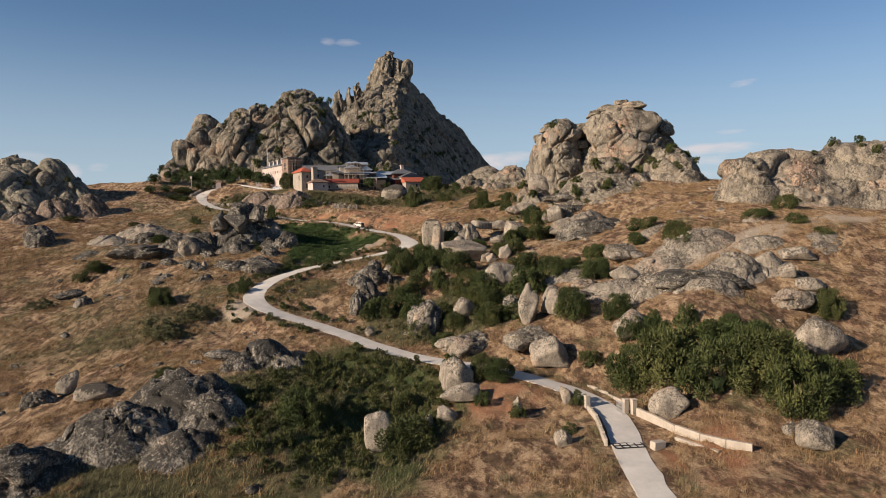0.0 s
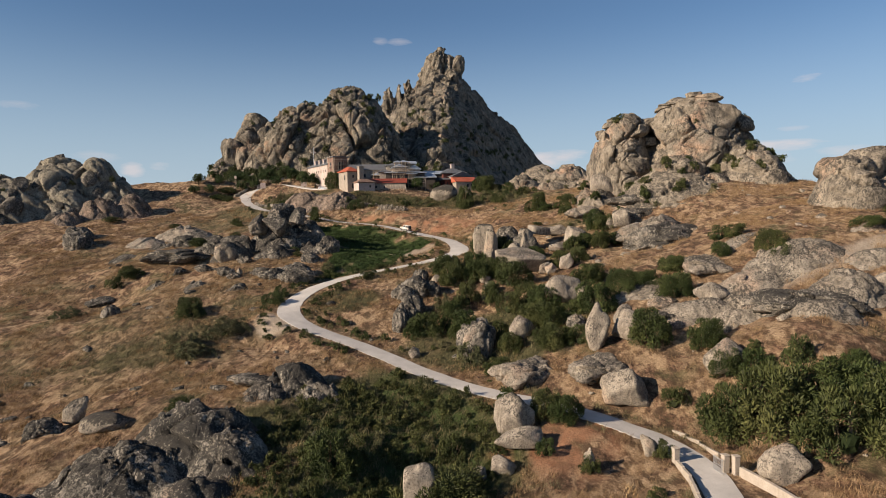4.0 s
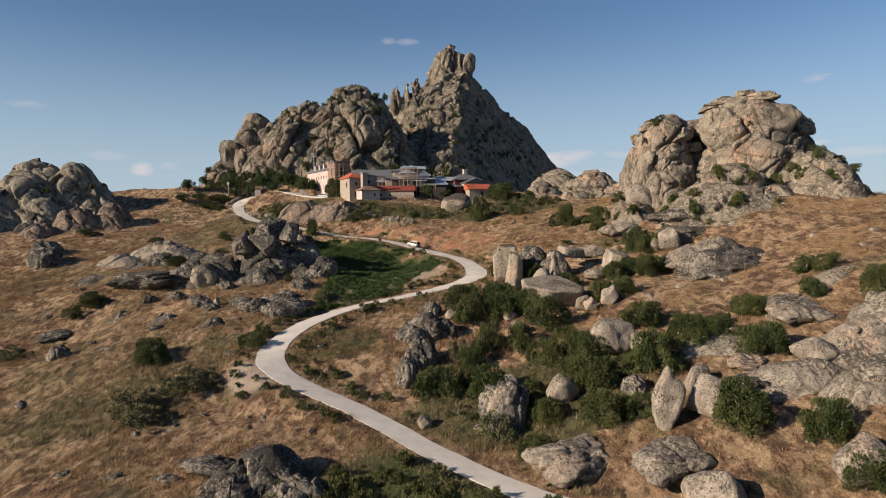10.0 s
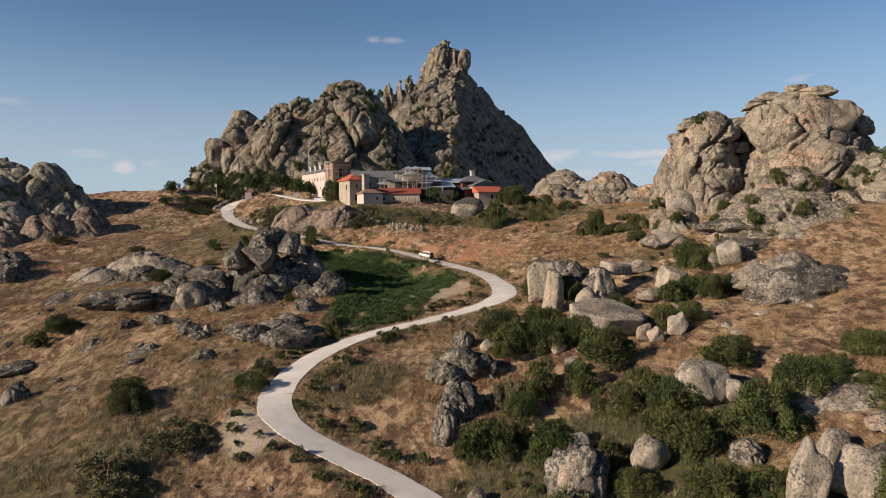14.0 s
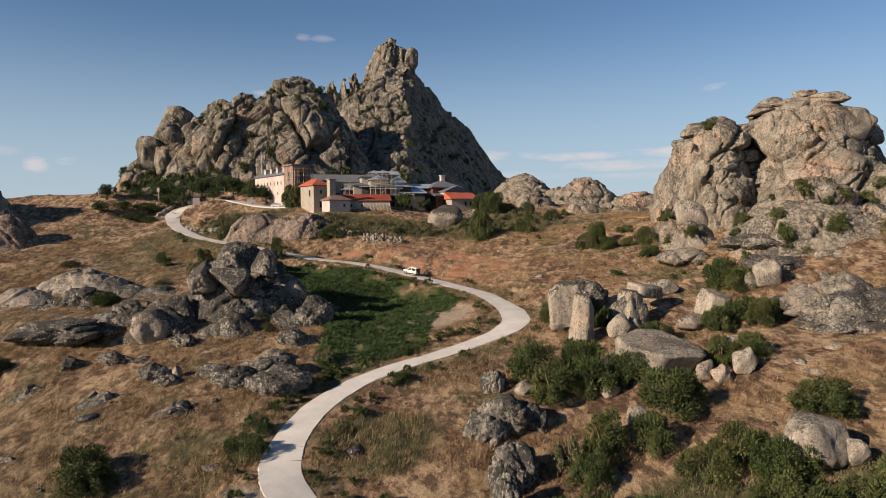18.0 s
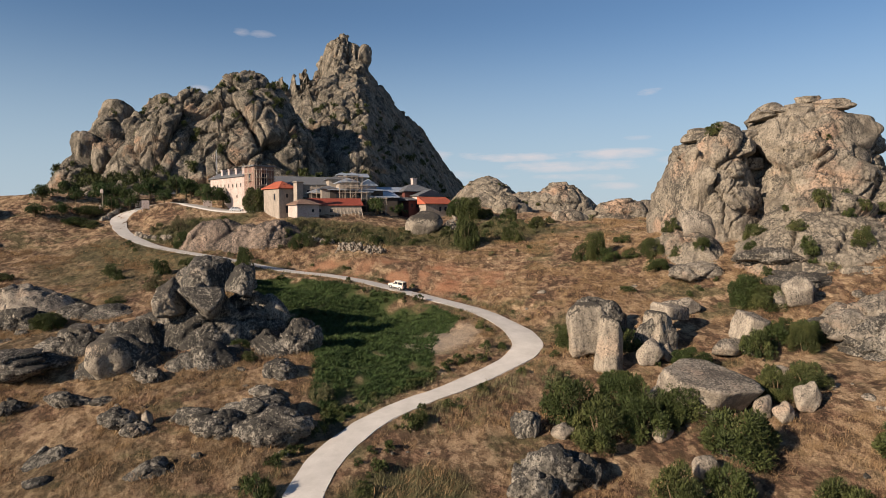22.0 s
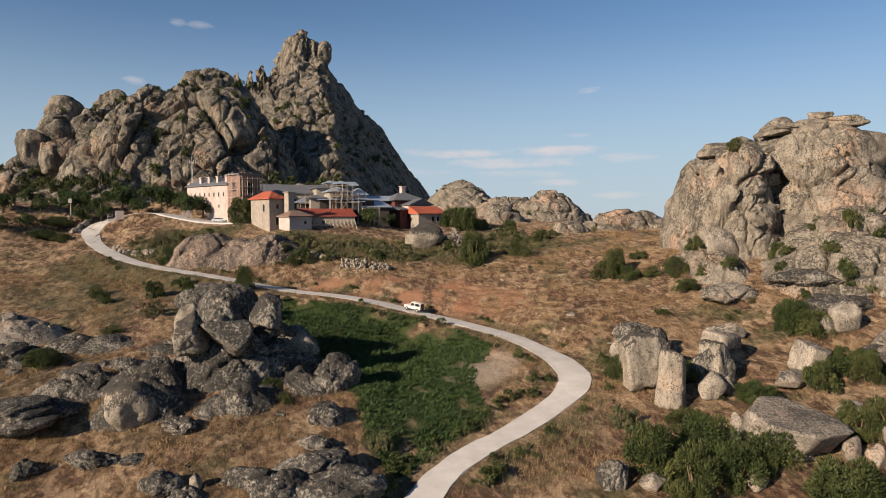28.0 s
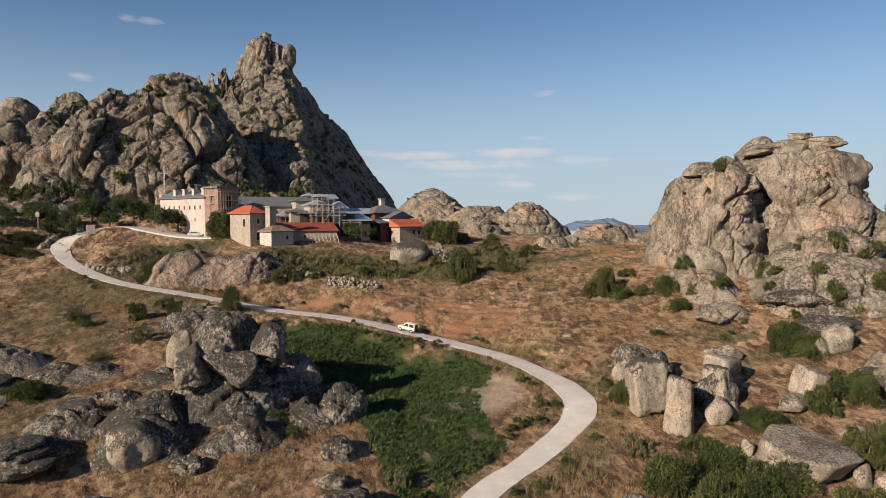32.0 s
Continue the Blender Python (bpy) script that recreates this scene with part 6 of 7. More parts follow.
set_out(BUSHES, in_clefts(SADDLE_V, SADDLE_H, SADDLE_N, 16, (1.5, 3.5), 0.5, 20))
for proto, m in first:
    proto.matrix_basis = m


# ---------------------------------------------------------------- grass, crops and stones
def tufts(name, x, y, material, blades, width, height, label, category, seed, lean=0.5, reach=0.2):
    r = np.random.RandomState(seed)
    n = len(x)
    z = land(x, y) - 0.05
    k = np.repeat(np.arange(n), blades)
    m = len(k)
    a, s = r.uniform(0, 2 * np.pi, m), r.uniform(0.55, 1.2, m) * np.repeat(r.uniform(0.45, 1.35, n), blades)
    wind = np.repeat(r.normal(0, 0.35, n), blades)
    off = r.normal(0, reach, (m, 2))
    base = np.stack([x[k] + off[:, 0], y[k] + off[:, 1], z[k]], 1)
    across = np.stack([np.cos(a), np.sin(a), 0 * a], 1) * (width * 0.5 * s)[:, None]
    tip = base + np.stack([(0.25 + 0.5 * wind + r.normal(0, lean, m)) * height * s, (0.7 * wind + r.normal(0, lean, m)) * height * s, height * s], 1)
    v = np.stack([base - across, base + across, tip], 1).reshape(-1, 3)
    return tagged(new(name, mesh_of(name, v, np.arange(3 * m).reshape(-1, 3), material, False)), label, category, kind="stuff")


def scattered(n, x0, x1, y0, y1, seed):
    r = np.random.RandomState(seed)
    x, y = r.uniform(x0, x1, n), r.uniform(y0, y1, n)
    d, _ = along(ROAD[::2], x, y)
    return x[d > 3.2], y[d > 3.2], r


x, y, r = scattered(120000, -150, 105, 30, 262, 77)
free = ~inside(x, y, FIELD) & (fbm(np.stack([x, y, 0 * x], 1) / 6, 3, 91) > r.uniform(-0.25, 0.55, len(x)))
free &= np.maximum.reduce([blob(x, y, -8, 74, 16, 22, 20), blob(x, y, 16, 73, 6, 6), blob(x, y, -14, 222, 20, 7, -25), blob(x, y, -34.6, 123.2, 6.5, 3.4, -54), blob(x, y, -8, 181, 7, 5, 60)]) < 0.5
tufts("dry_grass", x[free], y[free], STRAW, 18, 0.055, 0.6, "tufts of tall straw-coloured dry grass", "grass", 78, 0.5, 0.42)
x, y, r = scattered(60000, -100, 70, 30, 280, 79)
near, _ = along(ROAD[::2], x, y)
verge = (1 - step(4.2, 6.5, near)) * step(-0.4, 0.2, fbm(np.stack([x, y, 0 * x], 1) / 8, 2, 93) + 0.1)
low = np.maximum.reduce([blob(x, y, -8, 251, 40, 11, -8), blob(x, y, -62, 268, 14, 12, 0), blob(x, y, -22, 135, 8, 6), blob(x, y, -8, 74, 18, 24, 20), blob(x, y, -30, 52, 20, 16), blob(x, y, 12, 112, 16, 10), blob(x, y, -6, 157, 16, 4, 42), 0.9 * verge, 0.75 * blob(x, y, -52, 118, 16, 10, 20), 0.6 * blob(x, y, -75, 112, 18, 8, 10)]) > r.uniform(0.2, 0.9, len(x))
tufts("scrub", x[low], y[low], LEAF_GREY, 14, 0.07, 0.75, "grey-green weeds and low scrub", "scrub", 80, 0.4, 0.35)
x, y, r = scattered(22000, -48, 0, 148, 228, 81)
x2, y2, r2 = scattered(9000, -50, 34, 238, 264, 85)
band2 = blob(x2, y2, -8, 251, 40, 11, -8) * step(-0.5, 0.4, fbm(np.stack([x2, y2, 0 * x2], 1) / 5, 2, 95)) > r2.uniform(0.1, 0.9, len(x2))
tufts("tall_scrub", x2[band2], y2[band2], LEAF_GREY, 10, 0.08, 0.9, "tall grey-green scrub below the monastery", "scrub", 86, 0.3, 0.4)
crop = inside(x, y, FIELD) & (fbm(np.stack([x, y, 0 * x], 1) / 5, 3, 41) > -0.55)
tufts("field_crop", x[crop], y[crop], LEAF_CROP, 9, 0.22, 0.4, "low dark-green leafy crop in the field", "crop", 82, 0.8, 0.3)


# ---------------------------------------------------------------- monastery
def plaster(name, a, b, stain, scale=1.0):
    m, n, l, bs = material(name, 0.9)
    big, fine = placed(n, l, 0.5 * scale, 6, 0.65, (1, 1, 0.5)), placed(n, l, 4 * scale, 5, 0.7)
    c = mix(n, l, ramp(n, l, big.outputs[0], [(0.35, 0.0), (0.65, 1.0)]), a, b)
    c = mix(n, l, ramp(n, l, fine.outputs[0], [(0.36, 0.6), (0.52, 0.0)]), c, stain)
    l.new(c, bs.inputs["Base Color"])
    bump(n, l, bs, fine.outputs[0], 0.5, 0.08)
    return m


def sheeting(name, a, b, rough, metal, turn=0.0, pitch=2.2):
    """Tiled or seamed roofing with rows down the slope."""
    m, n, l, bs = material(name, rough)
    w = tex(n, l, pitch, 2, 0.5, "Object", (1, 1, 1), "ShaderNodeTexWave", (0, 0, turn))
    w.inputs["Distortion"].default_value, w.inputs["Detail"].default_value = 1.2, 2
    t = placed(n, l, 0.8, 5, 0.65)
    c = mix(n, l, t.outputs[0], a, b)
    c = mix(n, l, ramp(n, l, w.outputs["Fac"], [(0.0, 0.45), (0.35, 0.0)]), c, tuple(v * 0.5 for v in a))
    l.new(c, bs.inputs["Base Color"])
    bs.inputs["Metallic"].default_value = metal
    bump(n, l, bs, w.outputs["Fac"], 0.6, 0.06)
    return m


def plain(name, a, b, rough=0.7, metal=0.0, scale=2.0):
    m, n, l, bs = material(name, rough)
    t = placed(n, l, scale, 4, 0.6)
    l.new(mix(n, l, t.outputs[0], a, b), bs.inputs["Base Color"])
    bs.inputs["Metallic"].default_value = metal
    return m


WHITEWASH = plaster("whitewash", (0.40, 0.325, 0.29), (0.54, 0.45, 0.405), (0.21, 0.165, 0.14), 0.7)
STONE_WALL = plaster("rubble_masonry", (0.27, 0.232, 0.19), (0.39, 0.337, 0.28), (0.12, 0.10, 0.08), 2.6)
BRICK_WALL = plaster("brick_masonry", (0.20, 0.125, 0.10), (0.30, 0.20, 0.16), (0.10, 0.065, 0.055), 2.4)
TIMBER = plain("dark_red_timber", (0.085, 0.032, 0.028), (0.15, 0.06, 0.05), 0.7)
TIMBER_DARK = plain("dark_timber", (0.045, 0.038, 0.033), (0.085, 0.07, 0.06), 0.8)
RED_TILE = sheeting("red_tile", (0.32, 0.075, 0.045), (0.45, 0.135, 0.075), 0.8, 0.0, 0.0, 3.0)
DARK_TILE = sheeting("weathered_red_tile", (0.22, 0.05, 0.035), (0.33, 0.085, 0.055), 0.8, 0.0, 0.0, 3.0)
OLD_TILE = sheeting("old_tile", (0.17, 0.11, 0.085), (0.30, 0.20, 0.15), 0.85, 0.0, 0.0, 3.0)
SLATE = sheeting("grey_slate", (0.10, 0.103, 0.11), (0.18, 0.185, 0.19), 0.55, 0.0, 0.0, 2.0)
ZINC = sheeting("zinc_sheet", (0.32, 0.36, 0.41), (0.42, 0.46, 0.51), 0.42, 0.35, 0.0, 1.6)
PANE = plain("window_glass", (0.02, 0.023, 0.028), (0.035, 0.04, 0.05), 0.15)
POLE = plain("scaffold_wood", (0.30, 0.25, 0.20), (0.44, 0.375, 0.30), 0.8)
STEEL = plain("galvanised_steel", (0.40, 0.41, 0.42), (0.52, 0.53, 0.54), 0.5, 0.6)
CONCRETE = plaster("pale_concrete", (0.35, 0.305, 0.25), (0.45, 0.395, 0.33), (0.27, 0.22, 0.17), 2.0)


def roof_mesh(kind, w, d, h, over, thick=0.22):
    """A roof over a w x d plan, its eaves at z = 0, with thickness."""
    a, b, c, e = -over, w + over, -over, d + over
    if kind == "flat":
        return boxed(a, b, c, e, 0, thick + h)
    if kind == "hip":
        k = min(b - a, e - c) / 2
        top = [(a + k, c + k), (b - k, c + k), (b - k, e - k), (a + k, e - k)]
    elif kind == "gable_y":
        top = [((a + b) / 2, c), ((a + b) / 2, c), ((a + b) / 2, e), ((a + b) / 2, e)]
    elif kind == "gable_x":
        top = [(a, (c + e) / 2), (b, (c + e) / 2), (b, (c + e) / 2), (a, (c + e) / 2)]
    elif kind == "shed_y":
        top = [(a, e), (b, e), (b, e), (a, e)]
    else:
        top = [(b, c), (b, c), (b, e), (b, e)]
    bm = bmesh.new()
    low = [(a, c), (b, c), (b, e), (a, e)]
    rings = [[bm.verts.new((x, y, z)) for (x, y), z in zip(some, (z0,) * 4)] for some, z0 in ((low, 0), (low, thick), (top, h + thick))]
    bm.faces.new(rings[0][::-1])
    for lo, hi in zip(rings, rings[1:]):
        for k in range(4):
            bm.faces.new((lo[k], lo[(k + 1) % 4], hi[(k + 1) % 4], hi[k]))
    bm.faces.new(rings[2])
    bmesh.ops.remove_doubles(bm, verts=bm.verts, dist=0.001)
    bmesh.ops.recalc_face_normals(bm, faces=bm.faces)
    return bm


def window(parent, face, u, z, w, h, size, frame_m, name="window"):
    """A window in one face (x: the wall at x = 0; y: the wall at y = 0) of a building: frame, pane and sill."""
    at = pose(0, u, z, 0, 0, -90) if face == "x" else pose(u, 0, z)
    bm = bmesh.new()
    for x0, x1, z0, z1 in ((-w / 2 - 0.1, -w / 2, 0, h), (w / 2, w / 2 + 0.1, 0, h), (-w / 2 - 0.1, w / 2 + 0.1, h, h + 0.12)):
        box(bm, x0, x1, -0.06, 0.05, z0, z1)
    ob = part(name, bm, frame_m, parent, at=at)
    part("pane", boxed(-w / 2, w / 2, -0.02, 0.04, 0, h), PANE, ob)
    part("sill", boxed(-w / 2 - 0.15, w / 2 + 0.15, -0.12, 0.05, -0.1, 0), frame_m, ob)


def building(name, label, x, y, z, turn, w, d, h, wall_m, roof, windows=(), chimneys=(), deep=3.5, category="building", bevel=0.06):
    root = tagged(new(name), label, category, "monastery buildings")
    root.matrix_basis = pose(x, y, z, 0, 0, turn)
    part("wall", boxed(0, w, 0, d, -deep, h, bevel), wall_m, root)
    kind, rh, rm, over = roof
    part("roof", roof_mesh(kind, w, d, rh, over), rm, root, at=pose(0, 0, h))
    if kind in ("gable_y", "gable_x"):
        bm = bmesh.new()
        tri = [(0, 0, h), (w, 0, h), (w / 2, 0, h + rh * 0.96)] if kind == "gable_y" else [(0, 0, h), (0, d, h), (0, d / 2, h + rh * 0.96)]
        far = (0, d, 0) if kind == "gable_y" else (w, 0, 0)
        for s in (0, 1):
            bm.faces.new([bm.verts.new((p[0] + far[0] * s * 0.999, p[1] + far[1] * s * 0.999, p[2])) for p in tri])
        part("gable", bm, wall_m, root)
    for face, u, zz, ww, hh in windows:
        window(root, face, u, zz, ww, hh, 1, wall_m if wall_m in (TIMBER, TIMBER_DARK) else CONCRETE)
    for cx, cy, zz, s, hh, m in chimneys:
        ch = part("chimney", boxed(cx - s / 2, cx + s / 2, cy - s / 2, cy + s / 2, zz, zz + hh, 0.04), m, root)
        part("chimney_cap", boxed(cx - s * 0.65, cx + s * 0.65, cy - s * 0.65, cy + s * 0.65, zz + hh, zz + hh + 0.25, 0.03), m, ch)
    return root


TURN = 32.0
building("dormitory", "long whitewashed dormitory with grey slate roof and chimneys", -50.1, 285.5, 44.8, TURN, 8, 24, 10.0, WHITEWASH, ("gable_y", 2.2, SLATE, 0.5),
         [("x", 2.2 + 2.75 * k, 6.8, 0.55, 1.1) for k in range(8)] + [("x", 4.9 + 5.5 * k, 3.4, 0.5, 0.9) for k in range(3)], [(1.6, 2.5 + 5.0 * k, 10.4, 1.2, 2.2, WHITEWASH) for k in range(4)])
building("bell_tower", "square brick tower under repair with flat metal roof", -46.6, 280.0, 44.6, TURN, 6.6, 6.6, 12.9, BRICK_WALL, ("flat", 0.2, SLATE, 0.5), [("y", 3.4, 7.6, 1.9, 3.2), ("y", 3.4, 2.6, 1.0, 1.6), ("x", 3.2, 8.4, 1.2, 2.0)])
building("gate_house", "stone gate house with bright red tile roof", -38.9, 267.5, 42.2, TURN, 5.2, 9.0, 8.0, STONE_WALL, ("hip", 2.1, RED_TILE, 0.55), [("x", 2.6, 4.6, 0.9, 2.0), ("y", 2.6, 5.4, 0.8, 1.2), ("y", 2.6, 1.0, 1.2, 2.0)])
building("kitchen", "low stone kitchen with tall chimney and old tile roof", -33.8, 264.0, 41.2, TURN, 7.4, 5.0, 4.2, WHITEWASH, ("hip", 1.6, OLD_TILE, 0.5), [("y", 5.2, 2.2, 0.7, 0.9)], [(2.6, 3.6, 4.6, 2.0, 6.2, STONE_WALL)])
building("slate_hall", "long hall with grey slate gable roof", -41.5, 292.0, 45.0, TURN - 28, 22, 10, 7.6, STONE_WALL, ("gable_x", 2.8, SLATE, 0.6), [("y", 3 + 4 * k, 4.5, 0.9, 1.4) for k in range(5)])
building("red_roof_wing", "low stone wing with red tile lean-to roof", -30.4, 271.5, 41.4, 2.0, 15.5, 7.0, 4.0, STONE_WALL, ("shed_y", 2.2, DARK_TILE, 0.5), [("y", 3.0, 2.0, 0.8, 1.0), ("y", 6.5, 2.0, 0.8, 1.0)])
church = building("church", "monastery church with stepped grey metal roofs under scaffolding", -24.0, 281.0, 43.0, 8.0, 17, 14, 7.4, TIMBER_DARK, ("hip", 1.6, ZINC, 0.8), [("y", 2.5 + 3.2 * k, 4.6, 1.0, 1.8) for k in range(5)])
for x, y, w, d, z, h, kind, rh, rm, wm in ((3.2, 1.0, 6.2, 6, 7.2, 2.6, "hip", 1.6, ZINC, STONE_WALL), (1.0, 8.0, 7.5, 5.5, 7.2, 4.0, "hip", 1.2, SLATE, STONE_WALL), (8.2, 8.4, 5.6, 5.5, 7.2, 4.9, "gable_x", 1.2, ZINC, STONE_WALL),
                                     (-5.6, 3.0, 6.0, 6.5, -2, 8.6, "hip", 1.5, ZINC, TIMBER_DARK), (10.4, 2.0, 4.6, 6.0, 5, 4.0, "gable_y", 1.9, ZINC, WHITEWASH), (13.0, -1.0, 8.5, 7.0, -2, 7.2, "shed_y", 1.8, ZINC, TIMBER_DARK),
                                     (6.6, 4.6, 3.2, 3.2, 9.0, 3.4, "hip", 0.9, ZINC, TIMBER_DARK), (-2.6, 0.2, 4.2, 3.6, 4.6, 3.2, "hip", 0.9, SLATE, STONE_WALL), (9.6, -0.8, 3.4, 3.0, 4.2, 2.6, "shed_y", 0.8, ZINC, STONE_WALL), (4.6, 9.6, 2.6, 2.6, 10.4, 2.4, "hip", 0.8, ZINC, WHITEWASH)):
    block = part("tier", boxed(x, x + w, y, y + d, z, z + h, 0.04), wm, church)
    part("tier_roof", roof_mesh(kind, w, d, rh, 0.7), rm, block, at=pose(x, y, z + h))
building("cell_wing", "dark timber cell wing with grey metal roof", -7.0, 293.0, 43.2, 4.0, 15, 7, 7.2, TIMBER_DARK, ("gable_x", 1.6, ZINC, 0.8), [("y", 2.4 + 2.6 * k, 4.4, 1.0, 1.4) for k in range(5)])
building("timber_house", "old house with dark red timber upper storey", 1.0, 291.5, 42.6, 20.0, 11, 8, 8.0, TIMBER, ("hip", 2.4, SLATE, 0.9), [("y", 1.8 + 2.3 * k, 4.8, 0.9, 1.5) for k in range(4)] + [("x", 2.0 + 2.4 * k, 4.8, 0.9, 1.5) for k in range(3)], [(6.5, 5.5, 9.2, 1.5, 3.4, WHITEWASH)])
building("gabled_house", "whitewashed house with grey gable roof", 5.4, 288.6, 42.4, 26.0, 9, 7, 6.6, WHITEWASH, ("gable_y", 2.0, SLATE, 0.7), [("x", 2.2, 3.8, 0.9, 1.4), ("x", 4.8, 3.8, 0.9, 1.4)])
building("porch_wing", "dark red timber porch with grey roof", 1.6, 286.6, 42.2, 26.0, 5, 4, 5.2, TIMBER, ("shed_y", 1.0, SLATE, 0.6), [("y", 1.4, 3.0, 0.9, 1.2), ("y", 3.4, 3.0, 0.9, 1.2)])
building("guest_house", "small stone guest house with red tile roof", 6.6, 282.4, 42.0, 20.0, 10.2, 4.6, 4.2, STONE_WALL, ("shed_y", 2.3, RED_TILE, 0.45), [("y", 5.4, 1.8, 0.9, 1.6), ("y", 7.4, 1.8, 0.9, 1.6)])
building("store_shed", "low dark shed among trees", -76.0, 309.0, 46.6, 10.0, 9, 5, 2.6, TIMBER_DARK, ("gable_x", 1.2, SLATE, 0.4))


def scaffold(label, x, y, z, turn, nx, ny, nz, sx, sz):
    root = tagged(new("scaffolding"), label, "scaffolding", "scaffolding round the church")
    root.matrix_basis = pose(x, y, z, 0, 0, turn)
    jitter = random.Random(int(x * 7 + y))
    for i in range(nx + 1):
        for j in range(ny + 1):
            bm = bmesh.new()
            limb(bm, (i * sx, j * 1.3, -2), (i * sx + jitter.uniform(-0.1, 0.1), j * 1.3, nz * sz + jitter.uniform(0.1, 0.8)), 0.09, 0.07, 5)
            part("pole", bm, POLE, root)
    for k in range(1, nz + 1):
        for j in range(ny + 1):
            bm = bmesh.new()
            limb(bm, (-0.3, j * 1.3, k * sz), (nx * sx + 0.3, j * 1.3, k * sz + jitter.uniform(-0.1, 0.1)), 0.07, 0.07, 5)
            part("ledger", bm, POLE, root)
        part("plank", boxed(-0.2, nx * sx + 0.2, 0.05, 1.2, k * sz + 0.02, k * sz + 0.09), POLE, root)
    for k in range(nz):
        i = k % nx
        bm = bmesh.new()
        limb(bm, (i * sx, -0.08, k * sz), ((i + 1) * sx, -0.08, (k + 1) * sz), 0.06, 0.06, 5)
        part("brace", bm, POLE, root)
    return root


scaffold("timber scaffolding tied to the brick tower", -49.6, 282.6, 44.4, TURN - 68, 3, 1, 6, 1.5, 2.2)
scaffold("timber scaffolding along the tower's front", -45.8, 278.6, 44.4, TURN, 4, 1, 5, 1.6, 2.4)
scaffold("timber scaffolding in front of the church", -21.0, 279.0, 43.4, 8, 5, 1, 4, 1.7, 2.1)
scaffold("timber scaffolding round the upper church tiers", -20.2, 281.6, 49.6, 8, 4, 1, 3, 1.6, 1.7)
scaffold("steel scaffolding before the church porch", -11.4, 276.8, 42.0, 8, 3, 1, 3, 1.6, 1.9)
scaffold("timber scaffolding at the church's side", -29.6, 282.0, 43.4, 8, 3, 1, 4, 1.6, 2.0)
# slanting props below the red roof
for k in range(9):
    prop = tagged(new("wall_prop", None), "slanting timber prop against the terrace wall", "prop", "props below the red roof")
    prop.matrix_basis = pose(-23.5 + k * 1.05, 270.4, 41.0)
    bm = bmesh.new()
    limb(bm, (0.0, 0.9, 3.6), (0.75, -0.9, -0.6), 0.11, 0.13, 6)
    part("post", bm, POLE, prop)

# antenna mast, boards, lamp pole
mast = tagged(new("antenna_mast"), "tall lattice antenna mast with crossbar and dish", "mast")
mast.matrix_basis = pose(-62.0, 316.0, 47.0)
for sx, sy in ((-0.4, -0.4), (0.4, -0.4), (0, 0.45)):
    bm = bmesh.new()
    limb(bm, (sx * 0.7, sy * 0.7, -1), (sx * 0.3, sy * 0.3, 18.5), 0.06, 0.04)
    part("leg", bm, STEEL, mast)
for k in range(12):
    bm = bmesh.new()
    a, b = ((-0.4, -0.4), (0.4, -0.4)) if k % 2 else ((0.4, -0.4), (0, 0.45))
    limb(bm, (a[0] * 0.8, a[1] * 0.8, 1.6 * k), (b[0] * 0.8, b[1] * 0.8, 1.6 * k + 1.6), 0.04, 0.04, 5)
    part("brace", bm, STEEL, mast)
part("crossbar", boxed(-1.25, 1.25, -0.06, 0.06, 16.3, 16.42), STEEL, mast)
for sx in (-1.2, -0.6, 0.6, 1.2):
    part("antenna", boxed(sx - 0.07, sx + 0.07, -0.2, 0.0, 15.6, 17.2, 0.03), WHITEWASH, mast)
bm = bmesh.new()
bmesh.ops.create_cone(bm, cap_ends=True, segments=16, radius1=0.75, radius2=0.2, depth=0.35)
part("dish", bm, WHITEWASH, mast, smooth=True, at=pose(-0.7, -0.5, 9.0, 90, 0, 20))
part("equipment_box", boxed(-0.9, 0.2, -0.7, 0.2, 5.5, 6.6, 0.04), WHITEWASH, mast)

for x, y, w, h, label in ((-79.6, 288.6, 2.2, 2.5, "white board panel on posts by the road"), (-83.2, 295.0, 1.6, 1.8, "small white board beside the road"), (-61.6, 289.6, 2.6, 1.9, "white notice board under the trees")):
    board = tagged(new("notice_board"), label, "board", "white boards by the road")
    board.matrix_basis = pose(x, y, ground_at(x, y), 0, 0, 12)
    part("panel", boxed(-w / 2, w / 2, -0.06, 0.06, 0.5, 0.5 + h, 0.03), WHITEWASH, board)
    for s in (-1, 1):
        part("post", boxed(s * w * 0.42 - 0.06, s * w * 0.42 + 0.06, 0.061, 0.18, -0.6, 0.5 + h), STEEL, board)
lamp = tagged(new("utility_pole"), "wooden utility pole with white meter box and lamp", "pole")
lamp.matrix_basis = pose(-93.0, 293.0, ground_at(-93, 293))
bm = bmesh.new()
limb(bm, (0, 0, -1), (0, 0, 6.6), 0.16, 0.11, 8)
part("post", bm, POLE, lamp)
part("meter_box", boxed(-0.5, 0.4, -0.5, -0.15, 5.2, 6.4, 0.04), WHITEWASH, lamp)
part("lower_box", boxed(-0.9, -0.3, -0.5, -0.1, 0.4, 1.6, 0.04), WHITEWASH, lamp)
part("lamp_arm", boxed(-0.05, 0.05, -1.0, 0.0, 6.5, 6.6), STEEL, lamp)


# ---------------------------------------------------------------- cars
def paintwork(name, colour):
    m, n, l, b = material(name, 0.35)
    t = placed(n, l, 2.0, 4, 0.6)
    l.new(mix(n, l, t.outputs[0], tuple(v * 0.9 for v in colour), colour), b.inputs["Base Color"])
    b.inputs["Specular IOR Level"].default_value = 0.5
    return m


RUBBER = plain("tyre_rubber", (0.02, 0.02, 0.02), (0.04, 0.04, 0.038), 0.9)
